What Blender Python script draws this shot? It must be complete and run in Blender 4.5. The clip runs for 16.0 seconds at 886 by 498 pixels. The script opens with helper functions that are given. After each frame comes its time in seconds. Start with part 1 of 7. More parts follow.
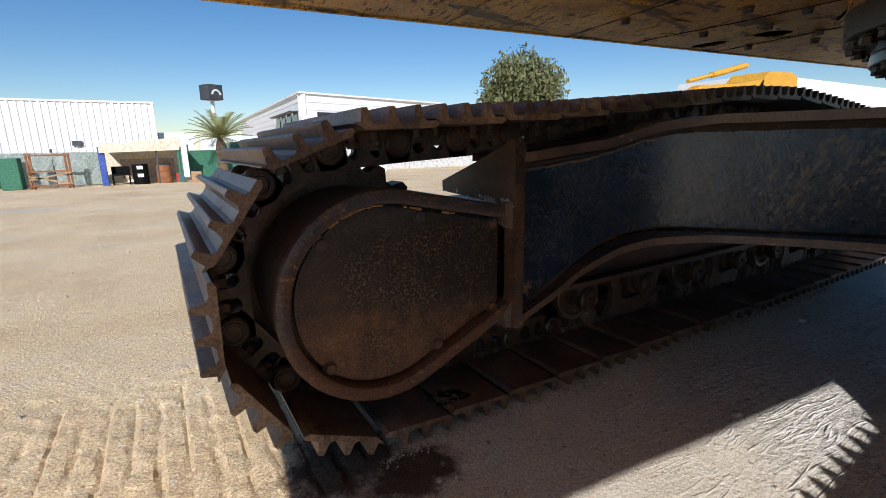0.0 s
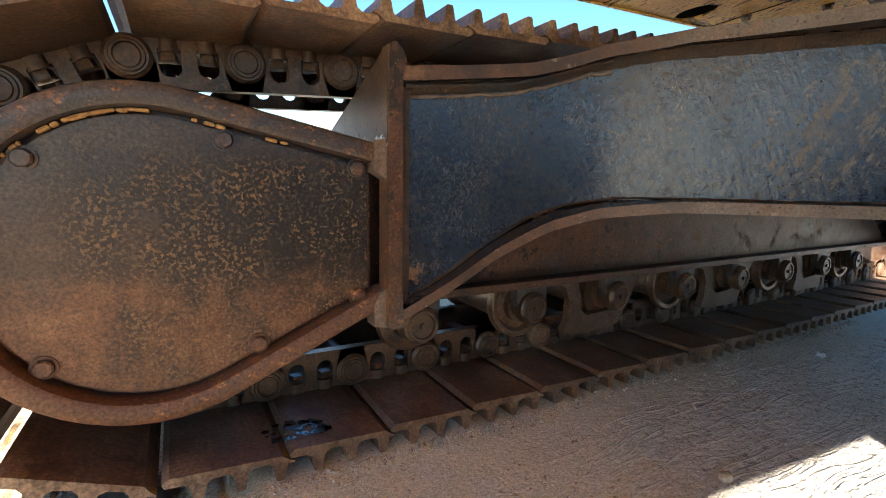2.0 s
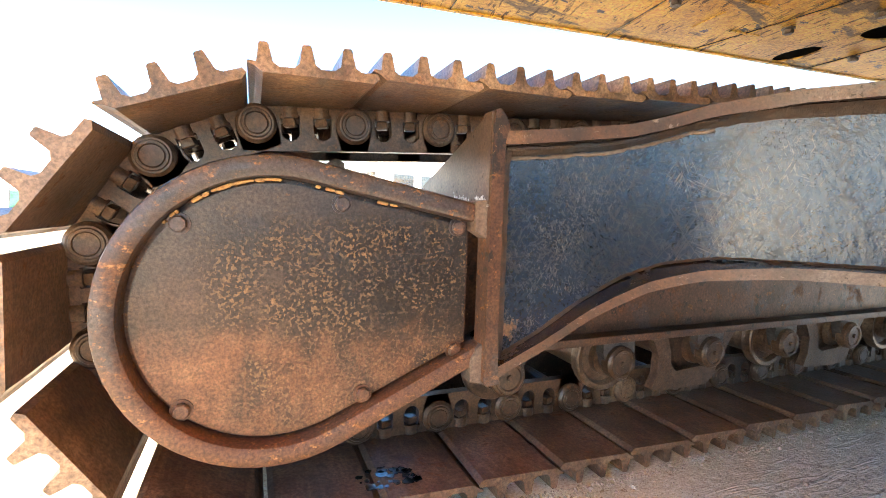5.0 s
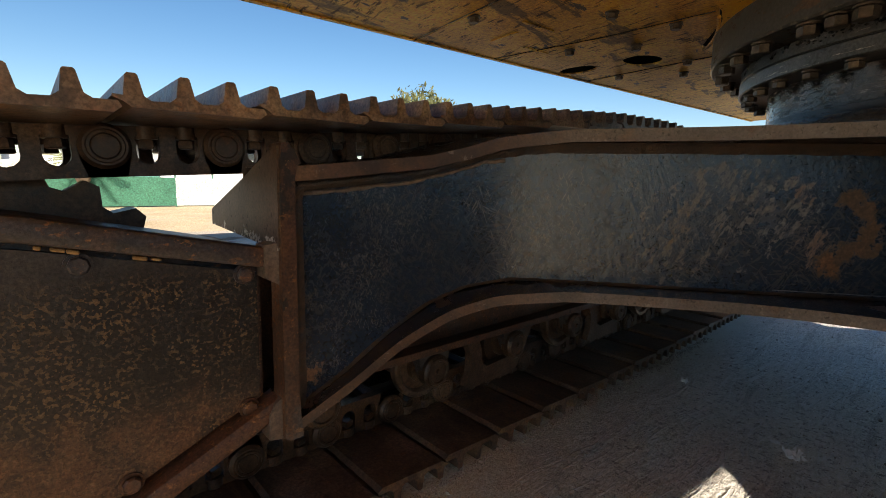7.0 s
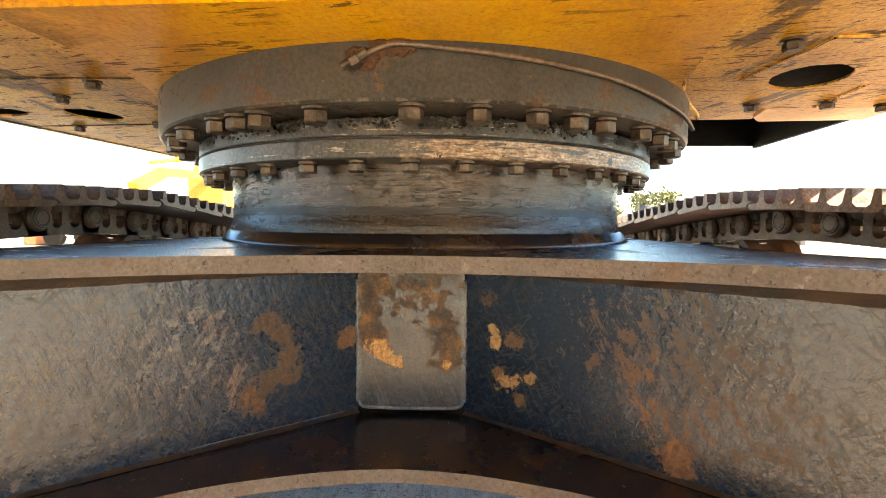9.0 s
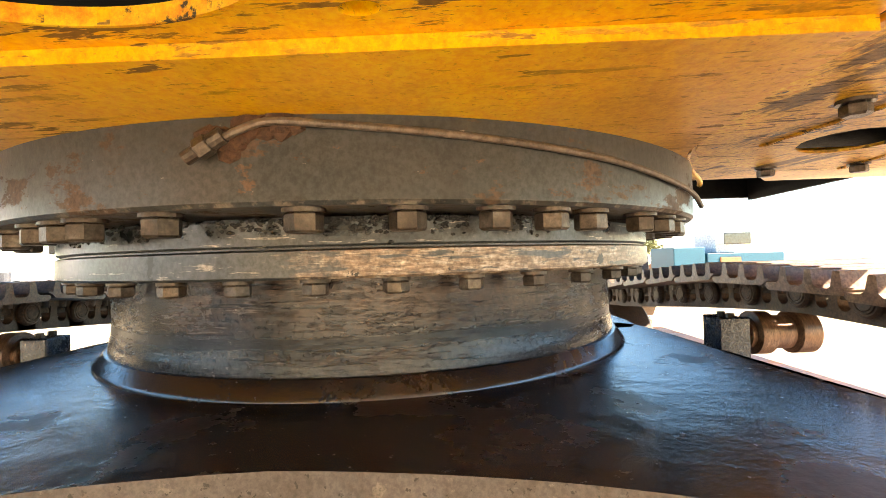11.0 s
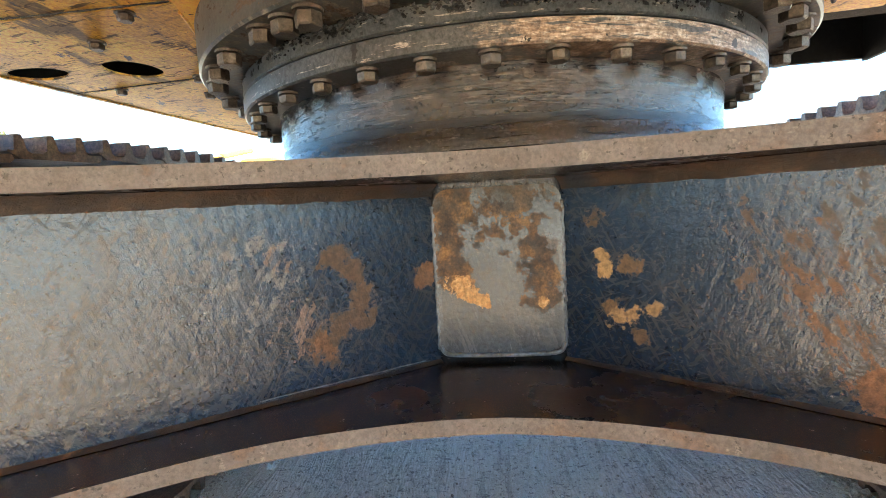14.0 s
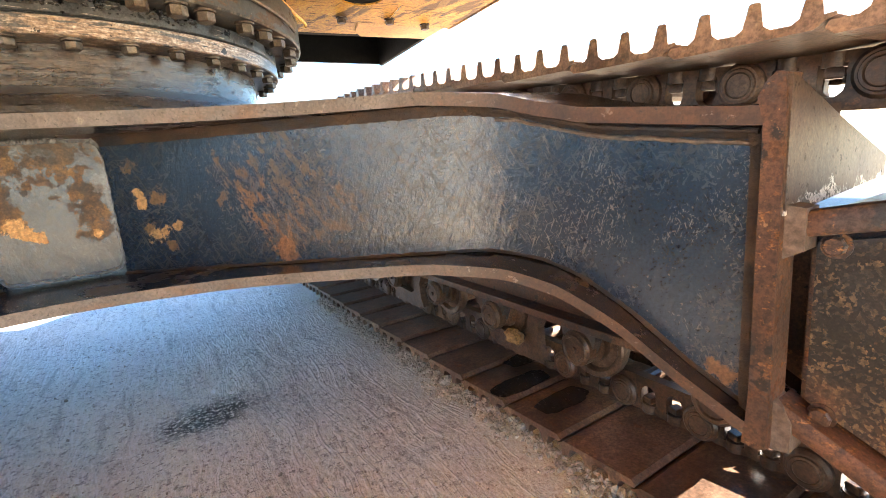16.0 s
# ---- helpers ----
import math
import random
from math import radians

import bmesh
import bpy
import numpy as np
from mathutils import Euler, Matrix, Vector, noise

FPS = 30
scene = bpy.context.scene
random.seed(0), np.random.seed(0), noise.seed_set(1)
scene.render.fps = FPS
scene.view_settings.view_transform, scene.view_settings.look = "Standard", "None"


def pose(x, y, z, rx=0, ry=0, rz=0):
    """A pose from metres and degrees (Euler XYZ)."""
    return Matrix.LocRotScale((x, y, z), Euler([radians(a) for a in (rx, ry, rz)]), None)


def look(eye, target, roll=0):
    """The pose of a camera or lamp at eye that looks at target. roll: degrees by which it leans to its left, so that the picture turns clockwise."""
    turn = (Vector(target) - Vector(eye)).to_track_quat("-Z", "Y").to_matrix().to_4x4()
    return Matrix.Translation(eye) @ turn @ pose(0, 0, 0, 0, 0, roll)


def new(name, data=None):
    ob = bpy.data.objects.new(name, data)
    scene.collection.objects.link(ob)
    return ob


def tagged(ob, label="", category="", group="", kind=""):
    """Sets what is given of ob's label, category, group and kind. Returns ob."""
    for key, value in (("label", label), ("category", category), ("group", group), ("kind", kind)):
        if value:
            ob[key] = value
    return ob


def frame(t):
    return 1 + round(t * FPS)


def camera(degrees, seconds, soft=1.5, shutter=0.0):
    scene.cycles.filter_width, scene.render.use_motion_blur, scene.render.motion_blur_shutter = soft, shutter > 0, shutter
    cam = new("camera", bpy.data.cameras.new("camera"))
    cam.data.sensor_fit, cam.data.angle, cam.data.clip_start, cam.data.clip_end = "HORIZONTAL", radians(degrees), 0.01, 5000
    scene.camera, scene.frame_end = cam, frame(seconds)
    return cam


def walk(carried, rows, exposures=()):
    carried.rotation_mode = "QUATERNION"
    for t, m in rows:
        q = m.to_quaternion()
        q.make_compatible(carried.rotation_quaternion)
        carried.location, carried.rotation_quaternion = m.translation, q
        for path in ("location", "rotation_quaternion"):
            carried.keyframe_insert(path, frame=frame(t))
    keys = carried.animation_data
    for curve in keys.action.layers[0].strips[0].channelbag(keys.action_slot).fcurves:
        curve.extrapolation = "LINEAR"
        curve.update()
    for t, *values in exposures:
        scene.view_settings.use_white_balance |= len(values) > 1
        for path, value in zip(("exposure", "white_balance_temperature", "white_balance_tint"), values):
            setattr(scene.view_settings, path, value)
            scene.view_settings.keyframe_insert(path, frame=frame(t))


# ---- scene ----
cam = camera(87.3, 16.0, 0.6)
PATH = [
    (0, (0.303, 0.293, 1.255), (1.308, 1.967, 0.82), -1.1),
    (0.5, (0.545, 0.421, 1.166), (1.469, 2.144, 0.745), -1.7),
    (1, (0.803, 0.499, 1.053), (1.682, 2.251, 0.656), -1.7),
    (1.5, (0.952, 0.529, 0.936), (1.858, 2.282, 0.611), -0.8),
    (2, (1.016, 0.541, 0.892), (2.002, 2.26, 0.623), 1.0),
    (2.5, (1.093, 0.54, 0.862), (2.206, 2.183, 0.612), 2.5),
    (3, (1.162, 0.506, 0.88), (2.426, 2.042, 0.67), 4.0),
    (3.5, (1.212, 0.474, 0.896), (2.576, 1.928, 0.726), 5.0),
    (4, (1.147, 0.495, 0.932), (2.375, 2.067, 0.784), 4.4),
    (4.5, (0.98, 0.55, 0.951), (1.875, 2.332, 0.803), 1.9),
    (4.7, (0.905, 0.572, 0.964), (1.661, 2.416, 0.805), 1.8),
    (6.8, (0.944, 0.543, 1.15), (2.067, 2.174, 0.865), 1.3),
    (7, (1.051, 0.595, 1.18), (2.378, 2.066, 0.907), 1.2),
    (7.1, (1.074, 0.603, 1.188), (2.504, 1.979, 0.941), 0.8),
    (7.3, (1.161, 0.544, 1.212), (2.737, 1.752, 0.975), 1.7),
    (7.5, (1.182, 0.525, 1.252), (2.898, 1.522, 1.01), 1.1),
    (8, (1.256, 0.437, 1.296), (3.176, 0.953, 1.081), 1.3),
    (8.5, (1.414, 0.375, 1.345), (3.4, 0.548, 1.177), 1.0),
    (9, (1.675, 0.317, 1.438), (3.671, 0.364, 1.323), 0.4),
    (9.2, (1.754, 0.31, 1.465), (3.752, 0.317, 1.383), 0.2),
    (11.3, (2.095, 0.202, 1.645), (4.094, 0.201, 1.711), -1.9),
    (11.5, (2.1, 0.241, 1.645), (4.098, 0.291, 1.714), -1.9),
    (12, (2.106, 0.361, 1.636), (4.1, 0.504, 1.711), -1.7),
    (12.5, (2.105, 0.449, 1.593), (4.09, 0.691, 1.626), -1.6),
    (13, (2.066, 0.481, 1.509), (4.046, 0.745, 1.419), -1.9),
    (13.1, (2.057, 0.497, 1.485), (4.041, 0.731, 1.377), -1.8),
    (13.5, (2.012, 0.481, 1.426), (3.99, 0.732, 1.272), -2.4),
    (14, (1.872, 0.449, 1.268), (3.851, 0.674, 1.082), -3.3),
    (14.3, (1.729, 0.394, 1.213), (3.708, 0.6, 1.008), -3.7),
    (14.5, (1.662, 0.372, 1.202), (3.645, 0.5, 0.978), -4.1),
    (15, (1.544, 0.315, 1.206), (3.51, 0.076, 0.925), -3.7),
    (15.5, (1.376, 0.278, 1.211), (3.2, -0.473, 0.881), -4.1),
    (16, (1.121, 0.18, 1.175), (2.787, -0.853, 0.779), -4.7),
]
EXPOSURE = [(0.0, 0.1, 6000, 14), (0.5, -0.02, 6000, 14), (1.0, 0.06, 5900, 9), (1.5, 1.34, 6550, 12), (2.0, 2.19, 6650, 12), (2.5, 2.94, 6650, 12), (3.0, 3.44, 6650, 12), (4.7, 3.69, 6750, 15), (6.8, 0.75, 7100, 12), (7.5, 1.08, 7300, 20), (8.0, 1.83, 7500, 19), (8.5, 2.58, 7600, 17), (9.2, 2.93, 7600, 15), (12.5, 2.94, 6850, 14), (14.0, 3.29, 6250, 10), (16.0, 3.54, 6650, 14)]
walk(cam, [(t, look(eye, target, roll)) for t, eye, target, roll in PATH], EXPOSURE)

# ---- light ----
SUN_TO = Vector((0.67, 1.31, -1.0)).normalized()
world = bpy.data.worlds.new("world")
scene.world = world
world.use_nodes = True
wn = world.node_tree
sky = wn.nodes.new("ShaderNodeTexSky")
sky.sky_type = "NISHITA"
sky.sun_disc = False
sky.sun_elevation = math.asin(-SUN_TO.z)
sky.sun_rotation = math.atan2(-SUN_TO.x, -SUN_TO.y)
sky.air_density, sky.dust_density, sky.ozone_density = 1.0, 0.05, 2.0
hue = wn.nodes.new("ShaderNodeHueSaturation")
hue.inputs["Saturation"].default_value = 1.28
wn.links.new(sky.outputs[0], hue.inputs["Color"])
wn.links.new(hue.outputs[0], wn.nodes["Background"].inputs[0])
wn.nodes["Background"].inputs[1].default_value = 0.087
sun_data = bpy.data.lights.new("sun", "SUN")
sun_data.energy, sun_data.angle, sun_data.color = 5.0, radians(0.53), (1.0, 0.94, 0.85)
sun = new("sun", sun_data)
sun.matrix_world = look((0, 0, 20), Vector((0, 0, 20)) + SUN_TO)


# ---- materials ----
def material(name, colours, scale=6.0, rough=(0.5, 0.7), metal=0.0, bump=0.2, detail=40.0, stretch=(1, 1, 1), patch=None, vary=0.0, spec=0.5, bump_scale=None):
    """Colours run along a noise ramp; patch adds a second layer: (colour, scale, threshold, softness)."""
    m = bpy.data.materials.new(name)
    m.use_nodes = True
    nt = m.node_tree
    n, ln = nt.nodes, nt.links
    bsdf = n["Principled BSDF"]
    bsdf.inputs["Metallic"].default_value = metal
    bsdf.inputs["Specular IOR Level"].default_value = spec
    geo = n.new("ShaderNodeNewGeometry")
    mp = n.new("ShaderNodeMapping")
    mp.inputs["Scale"].default_value = stretch
    ln.new(geo.outputs["Position"], mp.inputs[0])
    big = n.new("ShaderNodeTexNoise")
    big.inputs["Scale"].default_value, big.inputs["Detail"].default_value, big.inputs["Roughness"].default_value = scale, 8, 0.65
    ln.new(mp.outputs[0], big.inputs["Vector"])
    ramp = n.new("ShaderNodeValToRGB")
    els = ramp.color_ramp.elements
    while len(els) < len(colours):
        els.new(0.5)
    for k, c in enumerate(colours):
        els[k].position = 0.3 + 0.4 * k / max(1, len(colours) - 1)
        els[k].color = (*c, 1)
    ln.new(big.outputs[0], ramp.inputs[0])
    fine = n.new("ShaderNodeTexNoise")
    fine.inputs["Scale"].default_value, fine.inputs["Detail"].default_value, fine.inputs["Roughness"].default_value = detail, 6, 0.7
    ln.new(mp.outputs[0], fine.inputs["Vector"])
    col = ramp.outputs[0]
    grain = n.new("ShaderNodeMixRGB")
    grain.blend_type = "OVERLAY"
    grain.inputs[0].default_value = 0.55
    sharp = n.new("ShaderNodeMapRange")
    sharp.inputs[1].default_value, sharp.inputs[2].default_value = 0.32, 0.68
    ln.new(fine.outputs[0], sharp.inputs[0])
    ln.new(col, grain.inputs[1])
    ln.new(sharp.outputs[0], grain.inputs[2])
    col = grain.outputs[0]
    rr = n.new("ShaderNodeMapRange")
    rr.inputs[1].default_value, rr.inputs[2].default_value = 0.3, 0.7
    rr.inputs[3].default_value, rr.inputs[4].default_value = rough
    ln.new(fine.outputs[0], rr.inputs[0])
    rough_out = rr.outputs[0]
    for layer in patch or ():
        pc, ps, th, soft, pr = layer[:5]
        pn = n.new("ShaderNodeTexNoise")
        pn.inputs["Scale"].default_value, pn.inputs["Detail"].default_value, pn.inputs["Roughness"].default_value = ps, 10, 0.72
        if len(layer) > 5:
            lm = n.new("ShaderNodeMapping")
            lm.vector_type = "TEXTURE"
            lm.inputs["Rotation"].default_value = [radians(a) for a in layer[6]]
            lm.inputs["Scale"].default_value = [1 / a for a in layer[5]]
            lm.inputs["Location"].default_value = (ps, th * 9, 0)
            ln.new(geo.outputs["Position"], lm.inputs[0])
            ln.new(lm.outputs[0], pn.inputs["Vector"])
        else:
            ln.new(mp.outputs[0], pn.inputs["Vector"])
        mr = n.new("ShaderNodeMapRange")
        mr.inputs[1].default_value, mr.inputs[2].default_value = th, th + soft
        ln.new(pn.outputs[0], mr.inputs[0])
        mx = n.new("ShaderNodeMixRGB")
        mx.inputs[2].default_value = (*pc, 1)
        ln.new(mr.outputs[0], mx.inputs[0])
        ln.new(col, mx.inputs[1])
        col = mx.outputs[0]
        rm = n.new("ShaderNodeMix")
        rm.inputs[3].default_value = pr
        ln.new(mr.outputs[0], rm.inputs[0])
        ln.new(rough_out, rm.inputs[2])
        rough_out = rm.outputs[0]
    if vary:
        info = n.new("ShaderNodeObjectInfo")
        hs = n.new("ShaderNodeHueSaturation")
        vr = n.new("ShaderNodeMapRange")
        vr.inputs[3].default_value, vr.inputs[4].default_value = 1 - vary, 1 + vary
        ln.new(info.outputs["Random"], vr.inputs[0])
        ln.new(vr.outputs[0], hs.inputs["Value"])
        ln.new(col, hs.inputs["Color"])
        col = hs.outputs[0]
    ln.new(col, bsdf.inputs["Base Color"])
    ln.new(rough_out, bsdf.inputs["Roughness"])
    if bump:
        bn = n.new("ShaderNodeBump")
        bn.inputs["Strength"].default_value, bn.inputs["Distance"].default_value = bump, 0.01
        src = fine
        if bump_scale:
            src = n.new("ShaderNodeTexNoise")
            src.inputs["Scale"].default_value, src.inputs["Detail"].default_value = bump_scale, 5
            ln.new(mp.outputs[0], src.inputs["Vector"])
        ln.new(src.outputs[0], bn.inputs["Height"])
        ln.new(bn.outputs[0], bsdf.inputs["Normal"])
    return m



class Paint:
    """A layered surface: a base, then masks that lay one coat over another."""

    def __init__(self, name, base, rough=0.4, metal=0.0, spec=0.5, sides=False):
        self.mat = bpy.data.materials.new(name)
        self.mat.use_nodes = True
        self.n, self.ln = self.mat.node_tree.nodes, self.mat.node_tree.links
        self.bsdf = self.n["Principled BSDF"]
        self.bsdf.inputs["Metallic"].default_value = metal
        self.bsdf.inputs["Specular IOR Level"].default_value = spec
        self.true_pos = self.pos = self.n.new("ShaderNodeNewGeometry").outputs["Position"]
        sep = self.n.new("ShaderNodeSeparateXYZ")
        self.ln.new(self.pos, sep.inputs[0])
        self.X, self.Y, self.Z = sep.outputs
        if sides:
            com = self.n.new("ShaderNodeCombineXYZ")
            self.ln.new(self.X, com.inputs[0])
            self.ln.new(self.do("ABSOLUTE", self.do("SUBTRACT", self.Y, 0.443)), com.inputs[1])
            self.ln.new(self.do("ADD", self.Z, self.do("MULTIPLY", self.do("GREATER_THAN", self.Y, 0.443), 7.0)), com.inputs[2])
            self.pos = com.outputs[0]
        self.rough = rough
        self.col = None
        if len(base) == 3 and isinstance(base[0], float):
            self.col = base
        else:
            scale, stops = base
            self.col = self.ramp(self.noise(scale), stops)
        self.heights = []

    def plug(self, v, sock):
        if isinstance(v, (int, float)):
            sock.default_value = v
        elif isinstance(v, tuple):
            sock.default_value = (*v, 1)
        else:
            self.ln.new(v, sock)

    def do(self, op, a, c=None):
        k = self.n.new("ShaderNodeMath")
        k.operation = op
        self.plug(a, k.inputs[0])
        if c is not None:
            self.plug(c, k.inputs[1])
        return k.outputs[0]

    def mul(self, *vs):
        out = vs[0]
        for v in vs[1:]:
            out = self.do("MULTIPLY", out, v)
        return out

    def inv(self, v):
        return self.do("SUBTRACT", 1.0, v)

    def span(self, v, a, c):
        """0 below a, 1 above c; the other way round when a is the greater."""
        r = self.n.new("ShaderNodeMapRange")
        r.interpolation_type = "SMOOTHSTEP"
        lo, hi = min(a, c), max(a, c)
        r.inputs[1].default_value, r.inputs[2].default_value = lo, hi
        r.inputs[3].default_value, r.inputs[4].default_value = (0.0, 1.0) if a < c else (1.0, 0.0)
        self.ln.new(v, r.inputs[0])
        return r.outputs[0]

    def noise(self, scale, along=None, ratio=1.0, detail=8, rough=0.65, shift=0.0, squeeze=None):
        """along: a direction in which the grain runs on, ratio times as long as wide."""
        t = self.n.new("ShaderNodeTexNoise")
        t.inputs["Scale"].default_value, t.inputs["Detail"].default_value, t.inputs["Roughness"].default_value = scale, detail, rough
        mp = self.n.new("ShaderNodeMapping")
        if squeeze:
            mp.inputs["Scale"].default_value = squeeze
        elif along:
            mp.vector_type = "TEXTURE"
            mp.inputs["Rotation"].default_value = Vector(along).to_track_quat("Z", "Y").to_euler()
            mp.inputs["Scale"].default_value = (1, 1, ratio)
        mp.inputs["Location"].default_value = (shift, shift * 0.7, shift * 1.3)
        self.ln.new(self.pos, mp.inputs[0])
        self.ln.new(mp.outputs[0], t.inputs["Vector"])
        return t.outputs[0]

    def ramp(self, fac, stops):
        r = self.n.new("ShaderNodeValToRGB")
        els = r.color_ramp.elements
        while len(els) < len(stops):
            els.new(0.5)
        for k, c in enumerate(stops):
            els[k].position, els[k].color = 0.36 + 0.28 * k / max(1, len(stops) - 1), (*c, 1)
        self.ln.new(fac, r.inputs[0])
        return r.outputs[0]

    def mix(self, f, a, c, mode="MIX"):
        k = self.n.new("ShaderNodeMixRGB")
        k.blend_type = mode
        for v, sock in zip((f, a, c), k.inputs):
            self.plug(v, sock)
        return k.outputs[0]

    def lay(self, mask, colour, rough=None):
        self.col = self.mix(mask, self.col, colour)
        if rough is not None:
            k = self.n.new("ShaderNodeMix")
            self.plug(mask, k.inputs[0])
            self.plug(self.rough, k.inputs[2])
            self.plug(rough, k.inputs[3])
            self.rough = k.outputs[0]

    def near(self, at, r, scale=14.0, bias=0.17, soft=0.03, flat=(1, 1, 1)):
        """A ragged patch round a place."""
        d = self.n.new("ShaderNodeVectorMath")
        d.operation = "SUBTRACT"
        d.inputs[1].default_value = at
        self.ln.new(self.true_pos, d.inputs[0])
        s = self.n.new("ShaderNodeVectorMath")
        s.operation = "MULTIPLY"
        s.inputs[1].default_value = flat
        self.ln.new(d.outputs[0], s.inputs[0])
        le = self.n.new("ShaderNodeVectorMath")
        le.operation = "LENGTH"
        self.ln.new(s.outputs[0], le.inputs[0])
        f = self.do("SUBTRACT", bias, self.do("MULTIPLY", le.outputs["Value"], bias / r))
        return self.span(self.do("ADD", self.noise(scale, shift=at[0] * 3 + at[1] + at[2], detail=9, rough=0.7), f), 0.5, 0.5 + soft)

    def grain(self, scale, amount=0.5):
        g = self.noise(scale, detail=5, rough=0.7)
        self.col = self.mix(amount, self.col, self.span(g, 0.30, 0.70), "OVERLAY")
        return g

    def relief(self, source, height):
        self.heights.append((source, height))

    def done(self, strength=0.5):
        self.plug(self.col, self.bsdf.inputs["Base Color"])
        self.plug(self.rough, self.bsdf.inputs["Roughness"])
        total = None
        for source, height in self.heights:
            h = self.do("MULTIPLY", source, height)
            total = h if total is None else self.do("ADD", total, h)
        if total is not None:
            bn = self.n.new("ShaderNodeBump")
            bn.inputs["Strength"].default_value, bn.inputs["Distance"].default_value = strength, 1.0
            self.ln.new(total, bn.inputs["Height"])
            self.ln.new(bn.outputs[0], self.bsdf.inputs["Normal"])
        return self.mat


def body_paint():
    """Navy gloss paint, scratched and orange-peeled, with a thin dust film and rust where it has flaked."""
    p = Paint("dark_blue_paint", (2.2, [(0.006, 0.014, 0.030), (0.010, 0.022, 0.043), (0.016, 0.031, 0.054)]), 0.22, spec=0.72, sides=True)
    steep, flat, lean = (-0.28, 0.22, 0.94), (-0.72, 0.58, 0.38), (0.36, -0.29, 0.88)
    right = p.do("LESS_THAN", p.Y, 0.443)
    wob = p.mul(p.do("SUBTRACT", p.noise(3.0), 0.5), 0.9)
    xw = p.do("ADD", p.X, wob)
    zw = p.do("ADD", p.Z, p.mul(p.do("SUBTRACT", p.noise(4.5, shift=3), 0.5), 0.8))
    # thin grey film away from the centre panel, thickest low down
    film = p.mul(p.span(xw, 2.72, 2.40), p.do("ADD", 0.15, p.mul(p.span(zw, 1.24, 0.98), 0.85)), p.do("ADD", 0.25, p.mul(p.span(xw, 1.75, 2.2), 0.75)))
    film = p.mul(film, p.do("ADD", 0.42, p.mul(right, 0.40)))
    strokes = p.noise(70, steep, 9, 4, 0.65, 1.0)
    clean = p.mul(p.span(strokes, 0.55, 0.60), p.span(p.noise(4, shift=17), 0.46, 0.58))
    p.lay(p.mul(film, p.inv(p.mul(clean, 0.9)), 0.17), p.ramp(p.noise(7, shift=2), [(0.058, 0.058, 0.056), (0.082, 0.079, 0.071), (0.105, 0.090, 0.070)]), 0.30)
    # scratches: long dark gouges and thin pale lines, each set running its own way, gathered in patches
    area = p.mul(p.span(p.noise(3.2, shift=8), 0.46, 0.56), p.do("ADD", 0.25, p.mul(p.span(p.X, 2.6, 2.35), 0.75)))
    low = p.span(p.noise(2.6, shift=12), 0.42, 0.54)
    gouges = None
    for k, (way, sc, ratio, th) in enumerate(((flat, 110, 30, 0.61), ((-0.5, 0.4, 0.77), 95, 22, 0.61), ((-0.79, 0.61, -0.12), 120, 36, 0.62), (lean, 100, 26, 0.61), ((0.55, -0.43, 0.72), 110, 20, 0.615))):
        line = p.span(p.noise(sc, way, ratio, 2, 0.5, 3.0 + 7 * k), th, th + 0.02)
        gouges = line if gouges is None else p.do("MAXIMUM", gouges, line)
    gouges = p.mul(gouges, low)
    p.lay(p.mul(gouges, 0.9), (0.004, 0.006, 0.010), 0.45)
    for k, (way, sc, ratio, c) in enumerate(((steep, 190, 26, (0.12, 0.115, 0.108)), (lean, 210, 30, (0.14, 0.115, 0.09)), (flat, 200, 34, (0.11, 0.105, 0.10)))):
        p.lay(p.mul(p.span(p.noise(sc, way, ratio, 3, 0.6, 51.0 + 9 * k), 0.61, 0.64), area, 0.8), c, 0.42)
    p.lay(p.mul(p.span(p.noise(75, shift=4, detail=3), 0.665, 0.70), 0.8), (0.085, 0.055, 0.034), 0.7)
    # flaked paint, broken up by the scraping
    torn = p.do("ADD", 0.08, p.mul(p.span(p.noise(40, lean, 3.0, 9, 0.75, 31), 0.50, 0.55), 0.94))
    for at, r, c, sc, bias in (((2.79, 0.98, 1.12), 0.08, (0.145, 0.138, 0.130), 24, 0.12), ((2.68, 1.10, 1.14), 0.12, (0.13, 0.126, 0.122), 22, 0.11), ((2.60, 1.20, 1.02), 0.09, (0.12, 0.108, 0.09), 24, 0.10), ((2.845, 0.884, 1.025), 0.05, (0.17, 0.115, 0.085), 30, 0.2), ((2.82, 0.917, 1.17), 0.025, (0.15, 0.10, 0.07), 30, 0.2),
                               ((2.753, -0.12, 1.09), 0.075, (0.115, 0.058, 0.028), 26, 0.15), ((2.724, -0.16, 1.0), 0.06, (0.135, 0.066, 0.030), 24, 0.17), ((2.69, -0.21, 0.97), 0.06, (0.11, 0.056, 0.028), 26, 0.14), ((2.637, -0.275, 1.05), 0.10, (0.095, 0.055, 0.034), 26, 0.13), ((2.587, -0.342, 1.01), 0.09, (0.085, 0.058, 0.040), 26, 0.12), ((2.80, -0.06, 1.17), 0.07, (0.08, 0.048, 0.03), 26, 0.11), ((2.69, -0.2, 1.21), 0.09, (0.07, 0.052, 0.04), 24, 0.10)):
        p.lay(p.mul(p.near(at, r, sc, bias), torn), c, 0.7)
